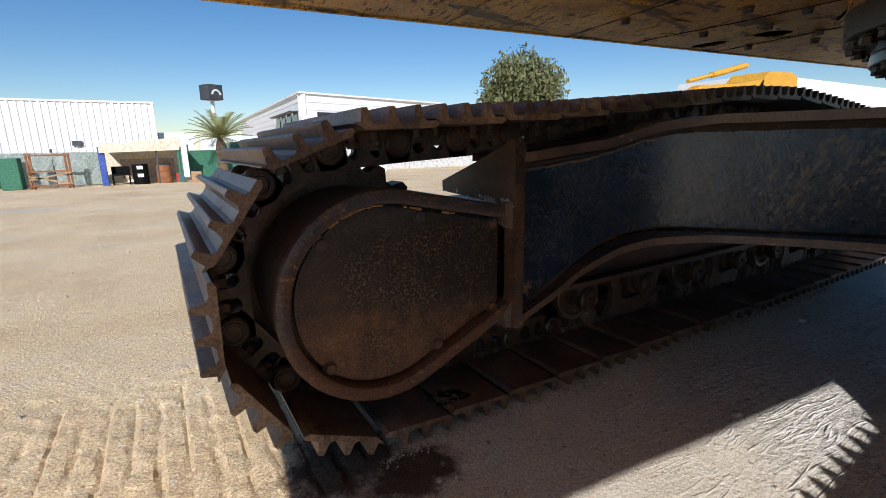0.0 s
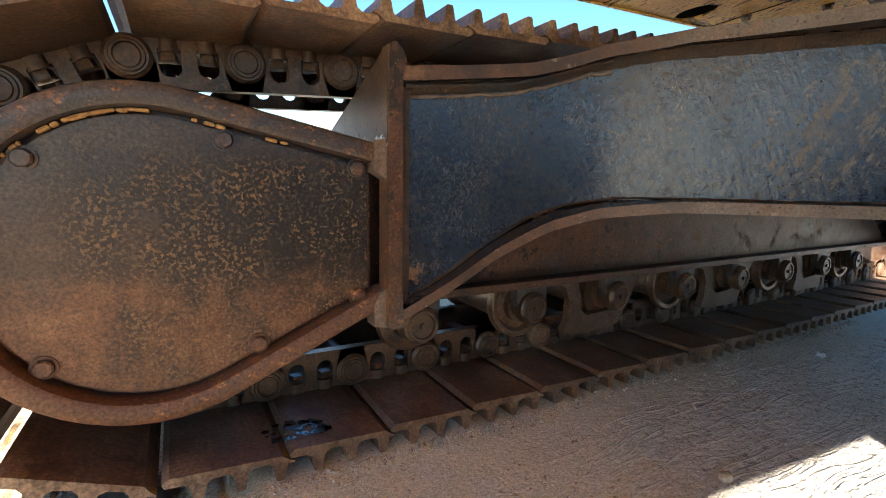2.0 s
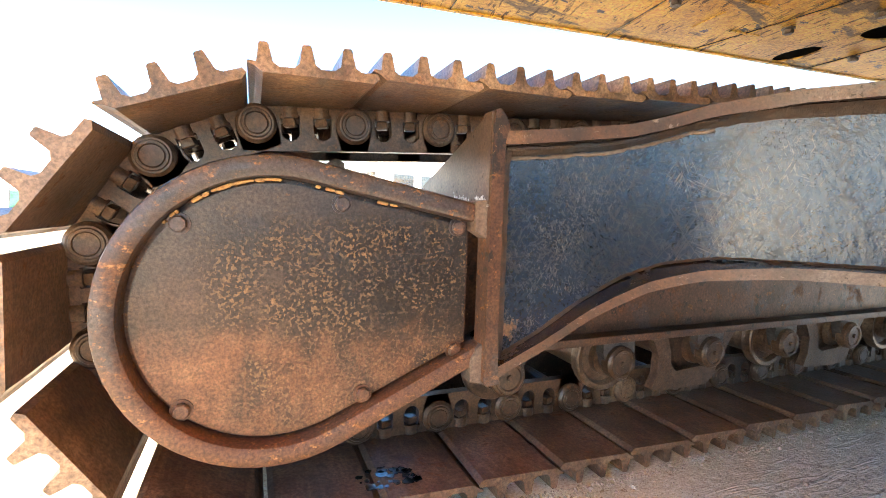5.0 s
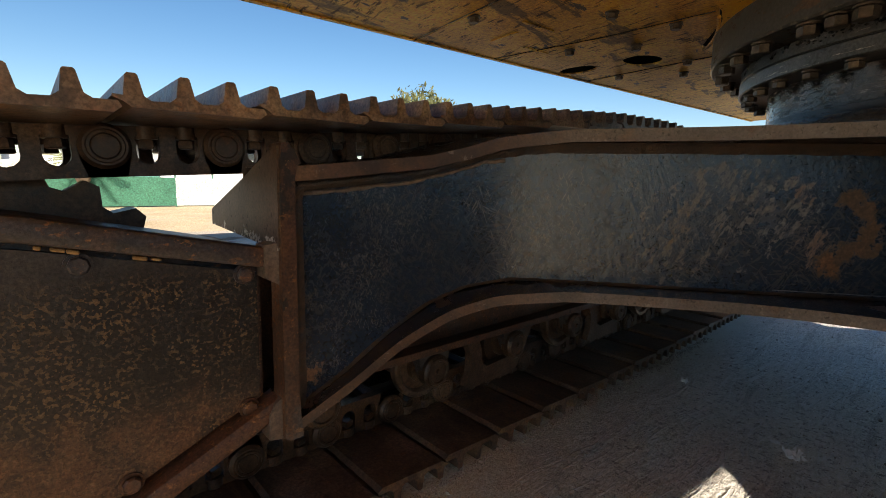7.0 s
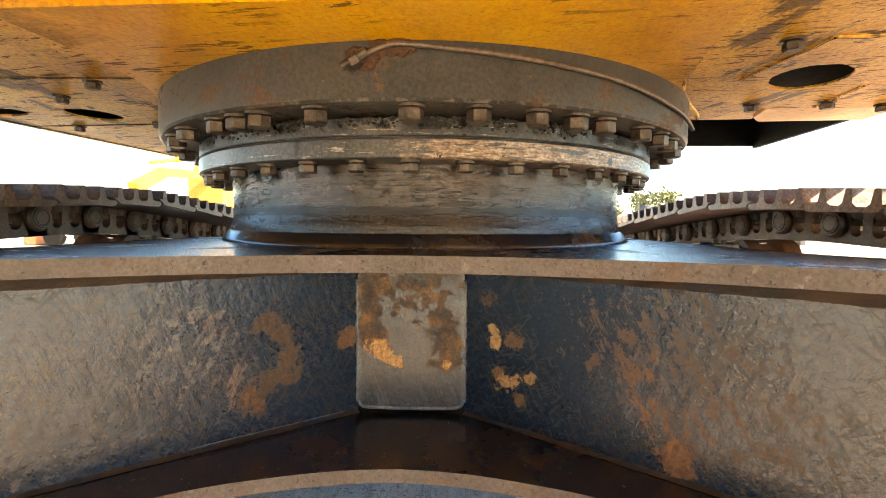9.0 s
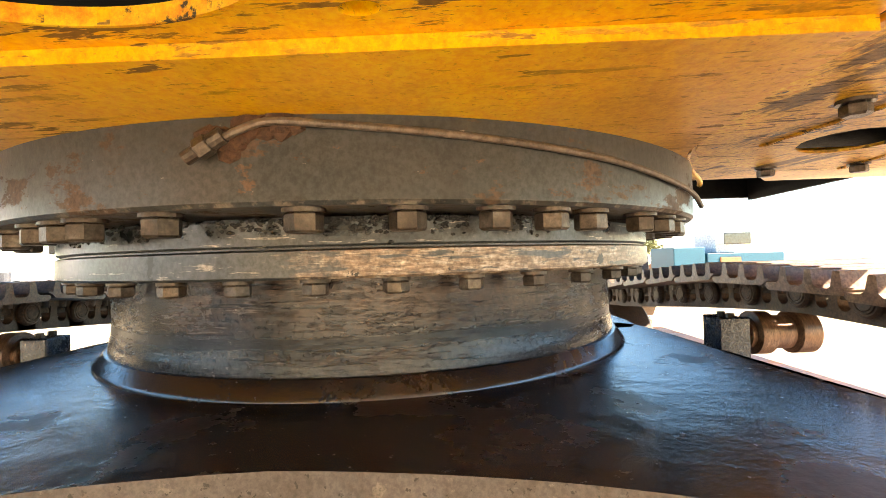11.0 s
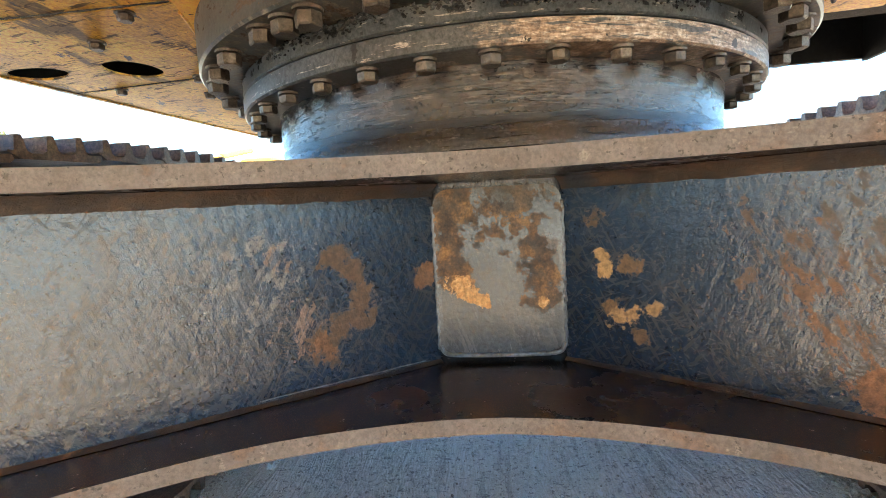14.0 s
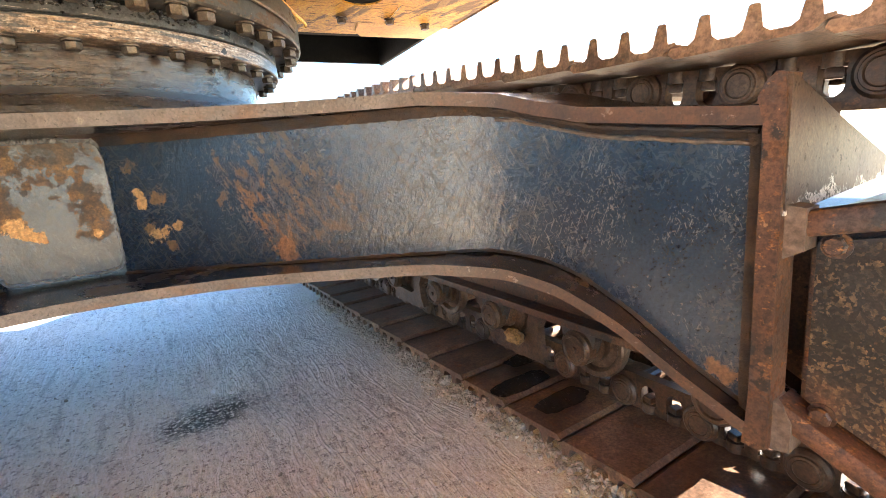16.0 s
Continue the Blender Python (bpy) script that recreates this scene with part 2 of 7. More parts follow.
    # bare rust: one hooked patch beside the panel, and single spots
    groups = (([((2.898, 0.813, 1.165), 0.032), ((2.920, 0.785, 1.13), 0.034), ((2.934, 0.766, 1.07), 0.038), ((2.928, 0.775, 1.02), 0.034), ((2.898, 0.815, 0.995), 0.034), ((2.874, 0.846, 0.969), 0.042)], (0.085, 0.051, 0.029), 26, 0.20),
              ([((2.872, 0.85, 0.962), 0.030), ((3.039, 0.627, 1.102), 0.030), ((3.031, 0.637, 1.085), 0.022)], (0.15, 0.075, 0.034), 30, 0.22),
              ([((2.996, 0.203, 1.128), 0.021), ((2.992, 0.197, 1.098), 0.023)], (0.34, 0.205, 0.085), 30, 0.34),
              ([((2.953, 0.145, 1.11), 0.030), ((2.985, 0.189, 1.01), 0.022), ((3.005, 0.215, 1.219), 0.028), ((2.943, 0.133, 0.949), 0.018)], (0.13, 0.076, 0.036), 30, 0.2),
              ([((2.972, 0.171, 0.982), 0.026), ((2.953, 0.145, 0.996), 0.020), ((2.925, 0.109, 1.015), 0.018)], (0.30, 0.18, 0.08), 40, 0.22),
              ([((2.707, -0.182, 0.912), 0.045)], (0.17, 0.078, 0.036), 16, 0.26), ([((1.64, 1.80, 0.62), 0.03), ((1.66, -0.92, 0.60), 0.035)], (0.17, 0.09, 0.045), 30, 0.2))
    for spots, c, sc, bias in groups:
        m = None
        for at, r in spots:
            q = p.near(at, r, sc, bias, 0.05)
            m = q if m is None else p.do("MAXIMUM", m, q)
        p.lay(m, p.ramp(p.noise(70, shift=6), [tuple(0.6 * v for v in c), c, tuple(1.25 * v for v in c)]), 0.8)
    p.grain(120, 0.35)
    p.relief(p.noise(34, detail=4), 0.0040)
    p.relief(p.noise(60, steep, 5, 3, 0.6, 41), 0.0026)
    p.relief(p.mul(p.noise(38, steep, 3, 5, 0.6, 21), film), 0.008)
    p.relief(p.noise(150, detail=3), 0.0010)
    return p.done(0.6)


def panel_paint():
    p = Paint("blue_grey_panel", (5, [(0.032, 0.040, 0.050), (0.046, 0.054, 0.064), (0.062, 0.069, 0.076)]), 0.25)
    p.lay(p.mul(p.span(p.noise(60, (0, 0.3, 1), 8, 3), 0.58, 0.68), 0.35), (0.115, 0.12, 0.125), 0.4)
    p.lay(p.span(p.noise(26, shift=3), 0.66, 0.70), (0.030, 0.028, 0.028), 0.5)
    # Bevel highlight painted as paler colour along both side edges.
    edge = p.do("ABSOLUTE", p.do("SUBTRACT", p.Y, 0.443))
    p.lay(p.mul(p.span(edge, 0.145, 0.157), 0.6), (0.14, 0.15, 0.16), 0.4)
    rust = p.ramp(p.noise(20, shift=1, detail=7, rough=0.72), [(0.022, 0.017, 0.014), (0.090, 0.049, 0.024), (0.24, 0.125, 0.042)])
    for at, r, bias in (((3.047, 0.565, 1.20), 0.055, 0.2), ((3.047, 0.565, 1.13), 0.045, 0.22), ((3.047, 0.555, 1.08), 0.042, 0.22), ((3.047, 0.345, 1.145), 0.045, 0.22), ((3.047, 0.338, 1.08), 0.046, 0.22), ((3.047, 0.335, 1.025), 0.040, 0.22), ((3.047, 0.39, 1.245), 0.065, 0.10), ((3.047, 0.50, 1.26), 0.07, 0.10), ((3.047, 0.56, 1.26), 0.05, 0.14)):
        p.lay(p.mul(p.near(at, r, 22, bias), 0.86), rust, 0.8)
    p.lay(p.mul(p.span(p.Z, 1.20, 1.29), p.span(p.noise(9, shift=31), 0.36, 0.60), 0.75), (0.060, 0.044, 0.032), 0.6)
    p.lay(p.mul(p.span(p.noise(18, (0, 0.6, 1), 2.5, 5, 0.7, 33), 0.52, 0.64), 0.45), (0.024, 0.022, 0.022), 0.5)
    p.lay(p.mul(p.near((3.047, 0.293, 1.17), 0.030, 26, 0.25), 0.4), (0.17, 0.185, 0.195), 0.4)
    p.lay(p.near((3.047, 0.497, 1.165), 0.018, 30, 0.2), (0.016, 0.014, 0.013), 0.6)
    for at, r in (((3.047, 0.548, 1.062), 0.026), ((3.047, 0.522, 1.044), 0.026), ((3.047, 0.500, 1.026), 0.022), ((3.047, 0.482, 1.020), 0.016), ((3.047, 0.337, 1.012), 0.014)):
        p.lay(p.near(at, r, 30, 0.24), p.ramp(p.noise(70, shift=35), [(0.30, 0.14, 0.045), (0.46, 0.25, 0.09), (0.60, 0.38, 0.17)]), 0.7)
    p.grain(110, 0.4)
    p.relief(p.noise(70, detail=4), 0.0014)
    p.relief(p.noise(24, shift=5), 0.0016)
    return p.done(0.6)


def cover_paint():
    """Pitted plate: dark skin, pale crumbs of old paint between the pits, rust red below."""
    p = Paint("pitted_cover", (2.4, [(0.034, 0.021, 0.014), (0.062, 0.037, 0.024), (0.092, 0.056, 0.036)]), 0.44, spec=0.42)
    lower = p.span(p.do("ADD", p.Z, p.mul(p.noise(5), 0.30)), 0.86, 0.72)
    upper = p.span(p.do("ADD", p.Z, p.mul(p.noise(4, shift=5), 0.25)), 0.86, 1.02)
    xw = p.do("ADD", p.X, p.mul(p.noise(3.5), 0.35))
    zone = p.mul(p.span(xw, 0.90, 1.14), p.span(p.noise(3.2, shift=4), 0.36, 0.48), p.span(p.do("ADD", p.Z, p.mul(p.noise(6, shift=23), 0.2)), 1.10, 1.0))
    p.lay(p.mul(upper, 0.7), (0.040, 0.036, 0.034), 0.36)
    p.lay(p.mul(lower, p.do("ADD", 0.35, p.mul(p.span(xw, 0.85, 1.0), 0.65)), 0.75), (0.150, 0.068, 0.032), 0.45)
    p.lay(p.mul(p.span(p.noise(2.8, shift=9), 0.50, 0.62), p.span(p.Z, 0.52, 0.40), 0.7), (0.19, 0.125, 0.075), 0.5)
    heart = p.mul(p.span(p.do("ADD", p.X, p.mul(p.noise(4, shift=8), 0.3)), 1.22, 1.42), p.span(p.do("ABSOLUTE", p.do("SUBTRACT", p.Z, 0.78)), 0.24, 0.12))
    p.lay(p.mul(heart, 0.9), (0.010, 0.008, 0.007), 0.4)
    p.lay(p.mul(zone, 0.75), (0.017, 0.013, 0.011), 0.42)
    pits = p.span(p.noise(96, detail=2, rough=0.5, shift=15), 0.50, 0.53)
    crumbs = p.mul(p.span(p.noise(96, detail=2, rough=0.5), 0.53, 0.555), p.span(p.noise(11, shift=21), 0.34, 0.50))
    p.lay(p.mul(pits, p.do("ADD", 0.05, p.mul(zone, 0.75))), (0.012, 0.010, 0.009), 0.5)
    p.lay(p.mul(crumbs, p.do("ADD", 0.04, p.mul(zone, 0.85))), p.ramp(p.noise(6, shift=7), [(0.095, 0.064, 0.040), (0.150, 0.098, 0.055), (0.19, 0.115, 0.055)]), 0.8)
    p.lay(p.mul(p.span(p.noise(34, shift=11), 0.64, 0.68), p.span(xw, 0.95, 1.2), 0.6), (0.16, 0.082, 0.036), 0.85)
    p.lay(p.mul(p.span(p.noise(50, (0, 0, 1), 14, 3, 0.6, 6), 0.58, 0.66), lower, 0.5), (0.12, 0.056, 0.028), 0.6)
    p.lay(p.mul(lower, p.span(p.noise(7, (0, 0, 1), 2.5, shift=41), 0.34, 0.56), 0.62), p.ramp(p.noise(16, shift=43), [(0.085, 0.036, 0.018), (0.155, 0.066, 0.030), (0.21, 0.11, 0.052)]), 0.5)
    p.lay(p.mul(heart, p.span(p.noise(30, detail=6, shift=45), 0.42, 0.54), 0.75), (0.012, 0.009, 0.008), 0.42)
    p.lay(p.mul(upper, p.span(p.noise(14, detail=7, shift=47), 0.44, 0.58), 0.6), (0.022, 0.021, 0.022), 0.36)
    p.grain(130, 0.45)
    p.relief(p.mul(crumbs, zone), 0.0014)
    p.relief(p.noise(90, detail=4), 0.0012)
    p.relief(p.noise(9, shift=3), 0.004)
    return p.done(0.7)


def top_paint():
    p = Paint("oily_top_plate", (2.5, [(0.014, 0.012, 0.014), (0.022, 0.015, 0.013), (0.034, 0.022, 0.017)]), 0.20, spec=0.85)
    p.lay(p.span(p.noise(1.7, shift=2), 0.50, 0.60), (0.012, 0.015, 0.022), 0.19)
    p.lay(p.mul(p.span(p.noise(3.2, shift=5), 0.52, 0.62), 0.8), (0.050, 0.030, 0.021), 0.40)
    p.lay(p.mul(p.span(p.noise(34, shift=9), 0.66, 0.69), 0.8), (0.005, 0.005, 0.005), 0.5)
    p.lay(p.span(p.noise(60, shift=13, detail=3), 0.70, 0.72), (0.10, 0.08, 0.066), 0.6)
    p.lay(p.mul(p.span(p.noise(7, shift=21), 0.60, 0.64), 0.8), (0.020, 0.026, 0.036), 0.12)
    p.grain(140, 0.4)
    p.relief(p.noise(11, (0.4, 1, 0), 1.5, 4, 0.55, 3), 0.0040)
    p.relief(p.noise(4, shift=8), 0.006)
    p.relief(p.noise(80, detail=4), 0.0007)
    return p.done(0.5)


def ring_paint():
    p = Paint("grey_ring_paint", (3, [(0.028, 0.030, 0.030), (0.036, 0.038, 0.037), (0.046, 0.047, 0.044)]), 0.33)
    band = p.noise(4, squeeze=(1, 1, 2.5))
    p.lay(p.mul(p.span(band, 0.54, 0.62), 0.5), (0.046, 0.037, 0.029), 0.5)
    p.lay(p.mul(p.span(p.noise(6, squeeze=(1, 1, 2.4), detail=10, rough=0.72, shift=4), 0.565, 0.585), 0.9), (0.082, 0.048, 0.028), 0.75)
    p.lay(p.mul(p.span(p.noise(13, squeeze=(1, 1, 1.8), shift=7), 0.655, 0.68), 0.8), (0.115, 0.066, 0.036), 0.8)
    p.lay(p.span(p.noise(26, squeeze=(1, 1, 2.5), shift=3), 0.695, 0.71), (0.24, 0.22, 0.19), 0.6)
    p.lay(p.mul(p.span(p.noise(16, squeeze=(1, 1, 0.3), shift=8), 0.60, 0.66), 0.35), (0.018, 0.017, 0.016), 0.4)
    p.lay(p.mul(p.span(p.Z, 1.739, 1.732), p.span(p.noise(30, shift=1), 0.50, 0.58), 0.7), (0.20, 0.17, 0.135), 0.6)
    p.grain(90, 0.4)
    p.relief(p.noise(60, detail=4), 0.0010)
    p.relief(p.noise(7, shift=5), 0.003)
    return p.done(0.5)


def neck_paint():
    """Oiled, turned steel: brown and blue-black bands round it, chipped paint near the middle."""
    p = Paint("worn_neck_steel", (2.2, [(0.016, 0.016, 0.018), (0.030, 0.026, 0.024), (0.050, 0.038, 0.031)]), 0.20, 0.28, 0.6)
    rings = p.noise(4, squeeze=(1, 1, 12), detail=6)
    fine = p.noise(6, squeeze=(1, 1, 40), detail=5, shift=4)
    p.lay(p.mul(p.span(p.noise(1.9, shift=6), 0.46, 0.60), p.span(p.Z, 1.46, 1.52), 0.85), (0.062, 0.036, 0.023), 0.32)
    p.lay(p.mul(p.span(rings, 0.48, 0.62), 0.55), (0.012, 0.014, 0.019), 0.22)
    flakes = p.mul(p.span(p.noise(20, squeeze=(1, 1, 3.5), detail=9, rough=0.75, shift=27), 0.54, 0.56), p.span(p.noise(3.5, shift=29), 0.42, 0.54))
    p.lay(p.mul(flakes, 0.6), (0.010, 0.010, 0.011), 0.4)
    p.relief(flakes, 0.0022)
    p.lay(p.mul(p.span(p.noise(9, squeeze=(1, 1, 14), detail=7, shift=33), 0.58, 0.62), 0.45), (0.11, 0.085, 0.066), 0.35)
    zz = p.do("ADD", p.Z, p.mul(p.do("SUBTRACT", p.noise(5, squeeze=(1, 1, 3), shift=14), 0.5), 0.03))
    p.lay(p.mul(p.span(zz, 1.452, 1.462), p.span(zz, 1.492, 1.478), 0.85), (0.006, 0.006, 0.008), 0.30)
    p.lay(p.mul(p.span(zz, 1.446, 1.430), 0.5), (0.055, 0.050, 0.046), 0.25)
    p.lay(p.mul(p.span(fine, 0.57, 0.63), p.span(p.noise(4, shift=2), 0.50, 0.60), 0.30), (0.17, 0.14, 0.115), 0.38)
    chips = p.mul(p.span(p.noise(26, squeeze=(1, 1, 2.2), shift=8), 0.60, 0.63), p.span(p.noise(3, shift=19), 0.52, 0.6))
    p.lay(p.mul(chips, 0.8), (0.20, 0.165, 0.13), 0.45)
    p.lay(p.span(p.noise(5, squeeze=(1, 1, 22), shift=9), 0.58, 0.62), (0.008, 0.008, 0.008), 0.25)
    p.grain(90, 0.45)
    p.relief(p.noise(14, squeeze=(1, 1, 4), detail=5), 0.0030)
    p.relief(chips, -0.0015)
    p.relief(fine, 0.0005)
    return p.done(0.45)


def race_paint():
    p = Paint("scraped_race", (4, [(0.036, 0.040, 0.043), (0.055, 0.058, 0.060), (0.080, 0.080, 0.078)]), 0.30, 0.25)
    streak = p.noise(9, squeeze=(1, 1, 8), detail=7)
    bare = p.mul(p.span(p.do("ADD", p.Y, p.mul(p.do("SUBTRACT", p.noise(6, shift=15), 0.5), 0.25)), 0.66, 0.62), p.span(p.Y, -0.45, -0.30), p.span(p.noise(2.6, shift=5), 0.40, 0.46), p.span(p.Z, 1.666, 1.660))
    p.lay(p.mul(bare, p.span(streak, 0.40, 0.48)), p.ramp(p.noise(24, squeeze=(1, 1, 6), shift=2), [(0.13, 0.085, 0.058), (0.25, 0.175, 0.125), (0.46, 0.38, 0.31)]), 0.4)
    p.lay(p.span(p.noise(12, squeeze=(1, 1, 10), shift=7), 0.60, 0.64), (0.33, 0.29, 0.25), 0.45)
    p.lay(p.mul(p.span(p.noise(14, shift=3), 0.54, 0.59), p.span(p.Z, 1.672, 1.70)), (0.009, 0.009, 0.009), 0.25)
    p.lay(p.span(p.noise(20, shift=8), 0.62, 0.65), (0.014, 0.013, 0.012), 0.3)
    p.grain(100, 0.5)
    p.relief(p.noise(60, detail=4), 0.001)
    p.relief(streak, 0.001)
    return p.done(0.45)


def yellow_paint():
    p = Paint("yellow_paint", (1.6, [(0.66, 0.30, 0.004), (0.80, 0.40, 0.006), (0.84, 0.46, 0.010)]), 0.32)
    side = p.do("ADD", p.span(p.Y, -0.1, -0.55), p.span(p.Y, 1.05, 1.35))
    p.lay(p.mul(p.span(p.noise(1.8, shift=2), 0.50, 0.68), 0.4), (0.44, 0.20, 0.014), 0.5)
    p.lay(p.mul(p.span(p.noise(5, (0.1, 1, 0), 2.5, shift=4), 0.54, 0.64), p.do("ADD", 0.06, p.mul(side, 0.7))), (0.30, 0.165, 0.05), 0.7)
    scuff = p.mul(p.span(p.noise(46, (0.12, 1, 0), 6, 5, 0.7, 3), 0.555, 0.585), p.span(p.noise(3.0, (0.1, 1, 0), 1.8, shift=13), 0.47, 0.60))
    p.lay(p.mul(scuff, 0.9), (0.11, 0.055, 0.018), 0.7)
    p.lay(p.mul(p.span(p.noise(120, (-0.1, 1, 0), 3, 3, 0.6, 8), 0.66, 0.68), p.do("ADD", 0.35, p.mul(side, 0.65))), (0.07, 0.04, 0.018), 0.7)
    p.lay(p.span(p.noise(13, (0.2, 1, 0.1), 3, 9, 0.75, 5), 0.70, 0.72), (0.05, 0.034, 0.022), 0.8)
    p.lay(p.mul(p.span(p.noise(90, detail=3, shift=6), 0.62, 0.67), 0.4), (0.34, 0.15, 0.012), 0.5)
    p.grain(80, 0.25)
    p.relief(p.noise(40, detail=4), 0.0014)
    p.relief(scuff, -0.001)
    return p.done(0.5)


def deck_paint():
    p = Paint("dirty_yellow_deck", (2.0, [(0.52, 0.25, 0.018), (0.72, 0.385, 0.028), (0.82, 0.50, 0.06)]), 0.42)
    p.lay(p.mul(p.span(p.noise(1.3, shift=3), 0.52, 0.66), 0.7), (0.30, 0.165, 0.05), 0.6)
    p.lay(p.mul(p.span(p.noise(5, (1, 0.2, 0), 4, shift=5), 0.55, 0.60), 0.85), (0.070, 0.040, 0.018), 0.5)
    p.lay(p.mul(p.span(p.noise(56, (0.2, 1, 0), 6, 4, 0.65, 7), 0.56, 0.60), p.span(p.noise(4, shift=17), 0.40, 0.54), 0.9), (0.060, 0.034, 0.016), 0.7)
    p.lay(p.mul(p.span(p.noise(22, (1, -0.3, 0), 14, 4, 0.6, 2), 0.60, 0.64), 0.3), (0.70, 0.46, 0.12), 0.5)
    p.lay(p.span(p.noise(11, (1, 0.4, 0), 2, shift=9), 0.62, 0.645), (0.022, 0.015, 0.010), 0.4)
    p.lay(p.span(p.noise(50, shift=11, detail=3), 0.66, 0.69), (0.24, 0.11, 0.04), 0.8)
    p.grain(80, 0.45)
    p.relief(p.noise(28, detail=5), 0.003)
    p.relief(p.noise(5, shift=2), 0.008)
    return p.done(0.5)


def brown_paint():
    p = Paint("brown_frame_paint", (4, [(0.032, 0.016, 0.010), (0.064, 0.030, 0.017), (0.105, 0.050, 0.026)]), 0.48)
    p.lay(p.mul(p.span(p.noise(3.2, shift=2), 0.54, 0.60), 0.6), (0.030, 0.032, 0.037), 0.36)
    p.lay(p.mul(p.span(p.noise(7, shift=4), 0.56, 0.62), 0.8), (0.105, 0.047, 0.022), 0.8)
    p.lay(p.span(p.noise(22, shift=6), 0.64, 0.67), (0.16, 0.078, 0.036), 0.85)
    p.lay(p.span(p.noise(12, shift=8), 0.58, 0.62), (0.014, 0.011, 0.009), 0.5)
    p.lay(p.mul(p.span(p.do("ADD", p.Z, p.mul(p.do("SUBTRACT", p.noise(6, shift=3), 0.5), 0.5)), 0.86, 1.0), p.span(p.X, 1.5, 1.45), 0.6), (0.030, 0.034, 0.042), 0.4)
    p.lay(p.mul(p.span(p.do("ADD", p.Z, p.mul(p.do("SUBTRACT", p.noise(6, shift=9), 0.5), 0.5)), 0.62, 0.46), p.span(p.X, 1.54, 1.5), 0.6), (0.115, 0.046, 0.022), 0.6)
    p.lay(p.span(p.noise(55, detail=3, shift=1), 0.67, 0.70), (0.20, 0.12, 0.065), 0.85)
    p.lay(p.mul(p.span(p.noise(32, (0, 0, 1), 0.6, 6, 0.7, 15), 0.56, 0.62), p.span(p.noise(5, shift=17), 0.42, 0.56), p.span(p.X, 1.62, 1.56), 0.8), p.ramp(p.noise(60, shift=19), [(0.12, 0.048, 0.018), (0.22, 0.10, 0.036), (0.32, 0.17, 0.07)]), 0.8)
    p.grain(110, 0.5)
    p.relief(p.noise(45, detail=5), 0.0035)
    return p.done(0.5)


def steel_paint(name, shades, rust, dust):
    p = Paint(name, (4, [tuple(0.85 * v for v in c) for c in shades]), 0.40, spec=0.5)
    p.lay(p.mul(p.span(p.noise(3.0, shift=2), 0.50, 0.66), 0.8), dust, 0.65)
    p.lay(p.mul(p.span(p.noise(6, shift=4), 0.56, 0.64), 0.7), tuple(0.45 * v for v in shades[0]), 0.32)
    p.lay(p.mul(p.span(p.noise(20, shift=6), 0.60, 0.66), 0.6), rust, 0.8)
    p.lay(p.mul(p.span(p.noise(26, (0, 1, 0.1), 7, 3, 0.6, 3), 0.56, 0.66), 0.22), tuple(1.2 * v for v in dust), 0.5)
    info = p.n.new("ShaderNodeObjectInfo")
    vr = p.n.new("ShaderNodeMapRange")
    vr.inputs[3].default_value, vr.inputs[4].default_value = 0.78, 1.22
    p.ln.new(info.outputs["Random"], vr.inputs[0])
    hs = p.n.new("ShaderNodeHueSaturation")
    p.ln.new(vr.outputs[0], hs.inputs["Value"])
    p.plug(p.col, hs.inputs["Color"])
    p.col = hs.outputs[0]
    p.grain(90, 0.45)
    p.relief(p.noise(50, detail=5), 0.0030)
    p.relief(p.noise(12, shift=5), 0.004)
    return p.done(0.5)


def gusset_paint():
    p = Paint("flaking_gusset", (6, [(0.034, 0.019, 0.012), (0.060, 0.036, 0.023), (0.090, 0.058, 0.038)]), 0.5)
    low = p.span(p.do("ADD", p.Z, p.mul(p.do("SUBTRACT", p.noise(14), 0.5), 0.25)), 1.034, 1.020)
    p.lay(low, (0.50, 0.48, 0.45), 0.4)
    p.lay(p.mul(low, p.span(p.noise(40, shift=3), 0.50, 0.53)), (0.05, 0.045, 0.04), 0.5)
    p.lay(p.span(p.noise(50, shift=5), 0.61, 0.64), (0.04, 0.028, 0.02), 0.7)
    p.grain(110, 0.4)
    p.relief(p.noise(50, detail=4), 0.002)
    return p.done(0.5)


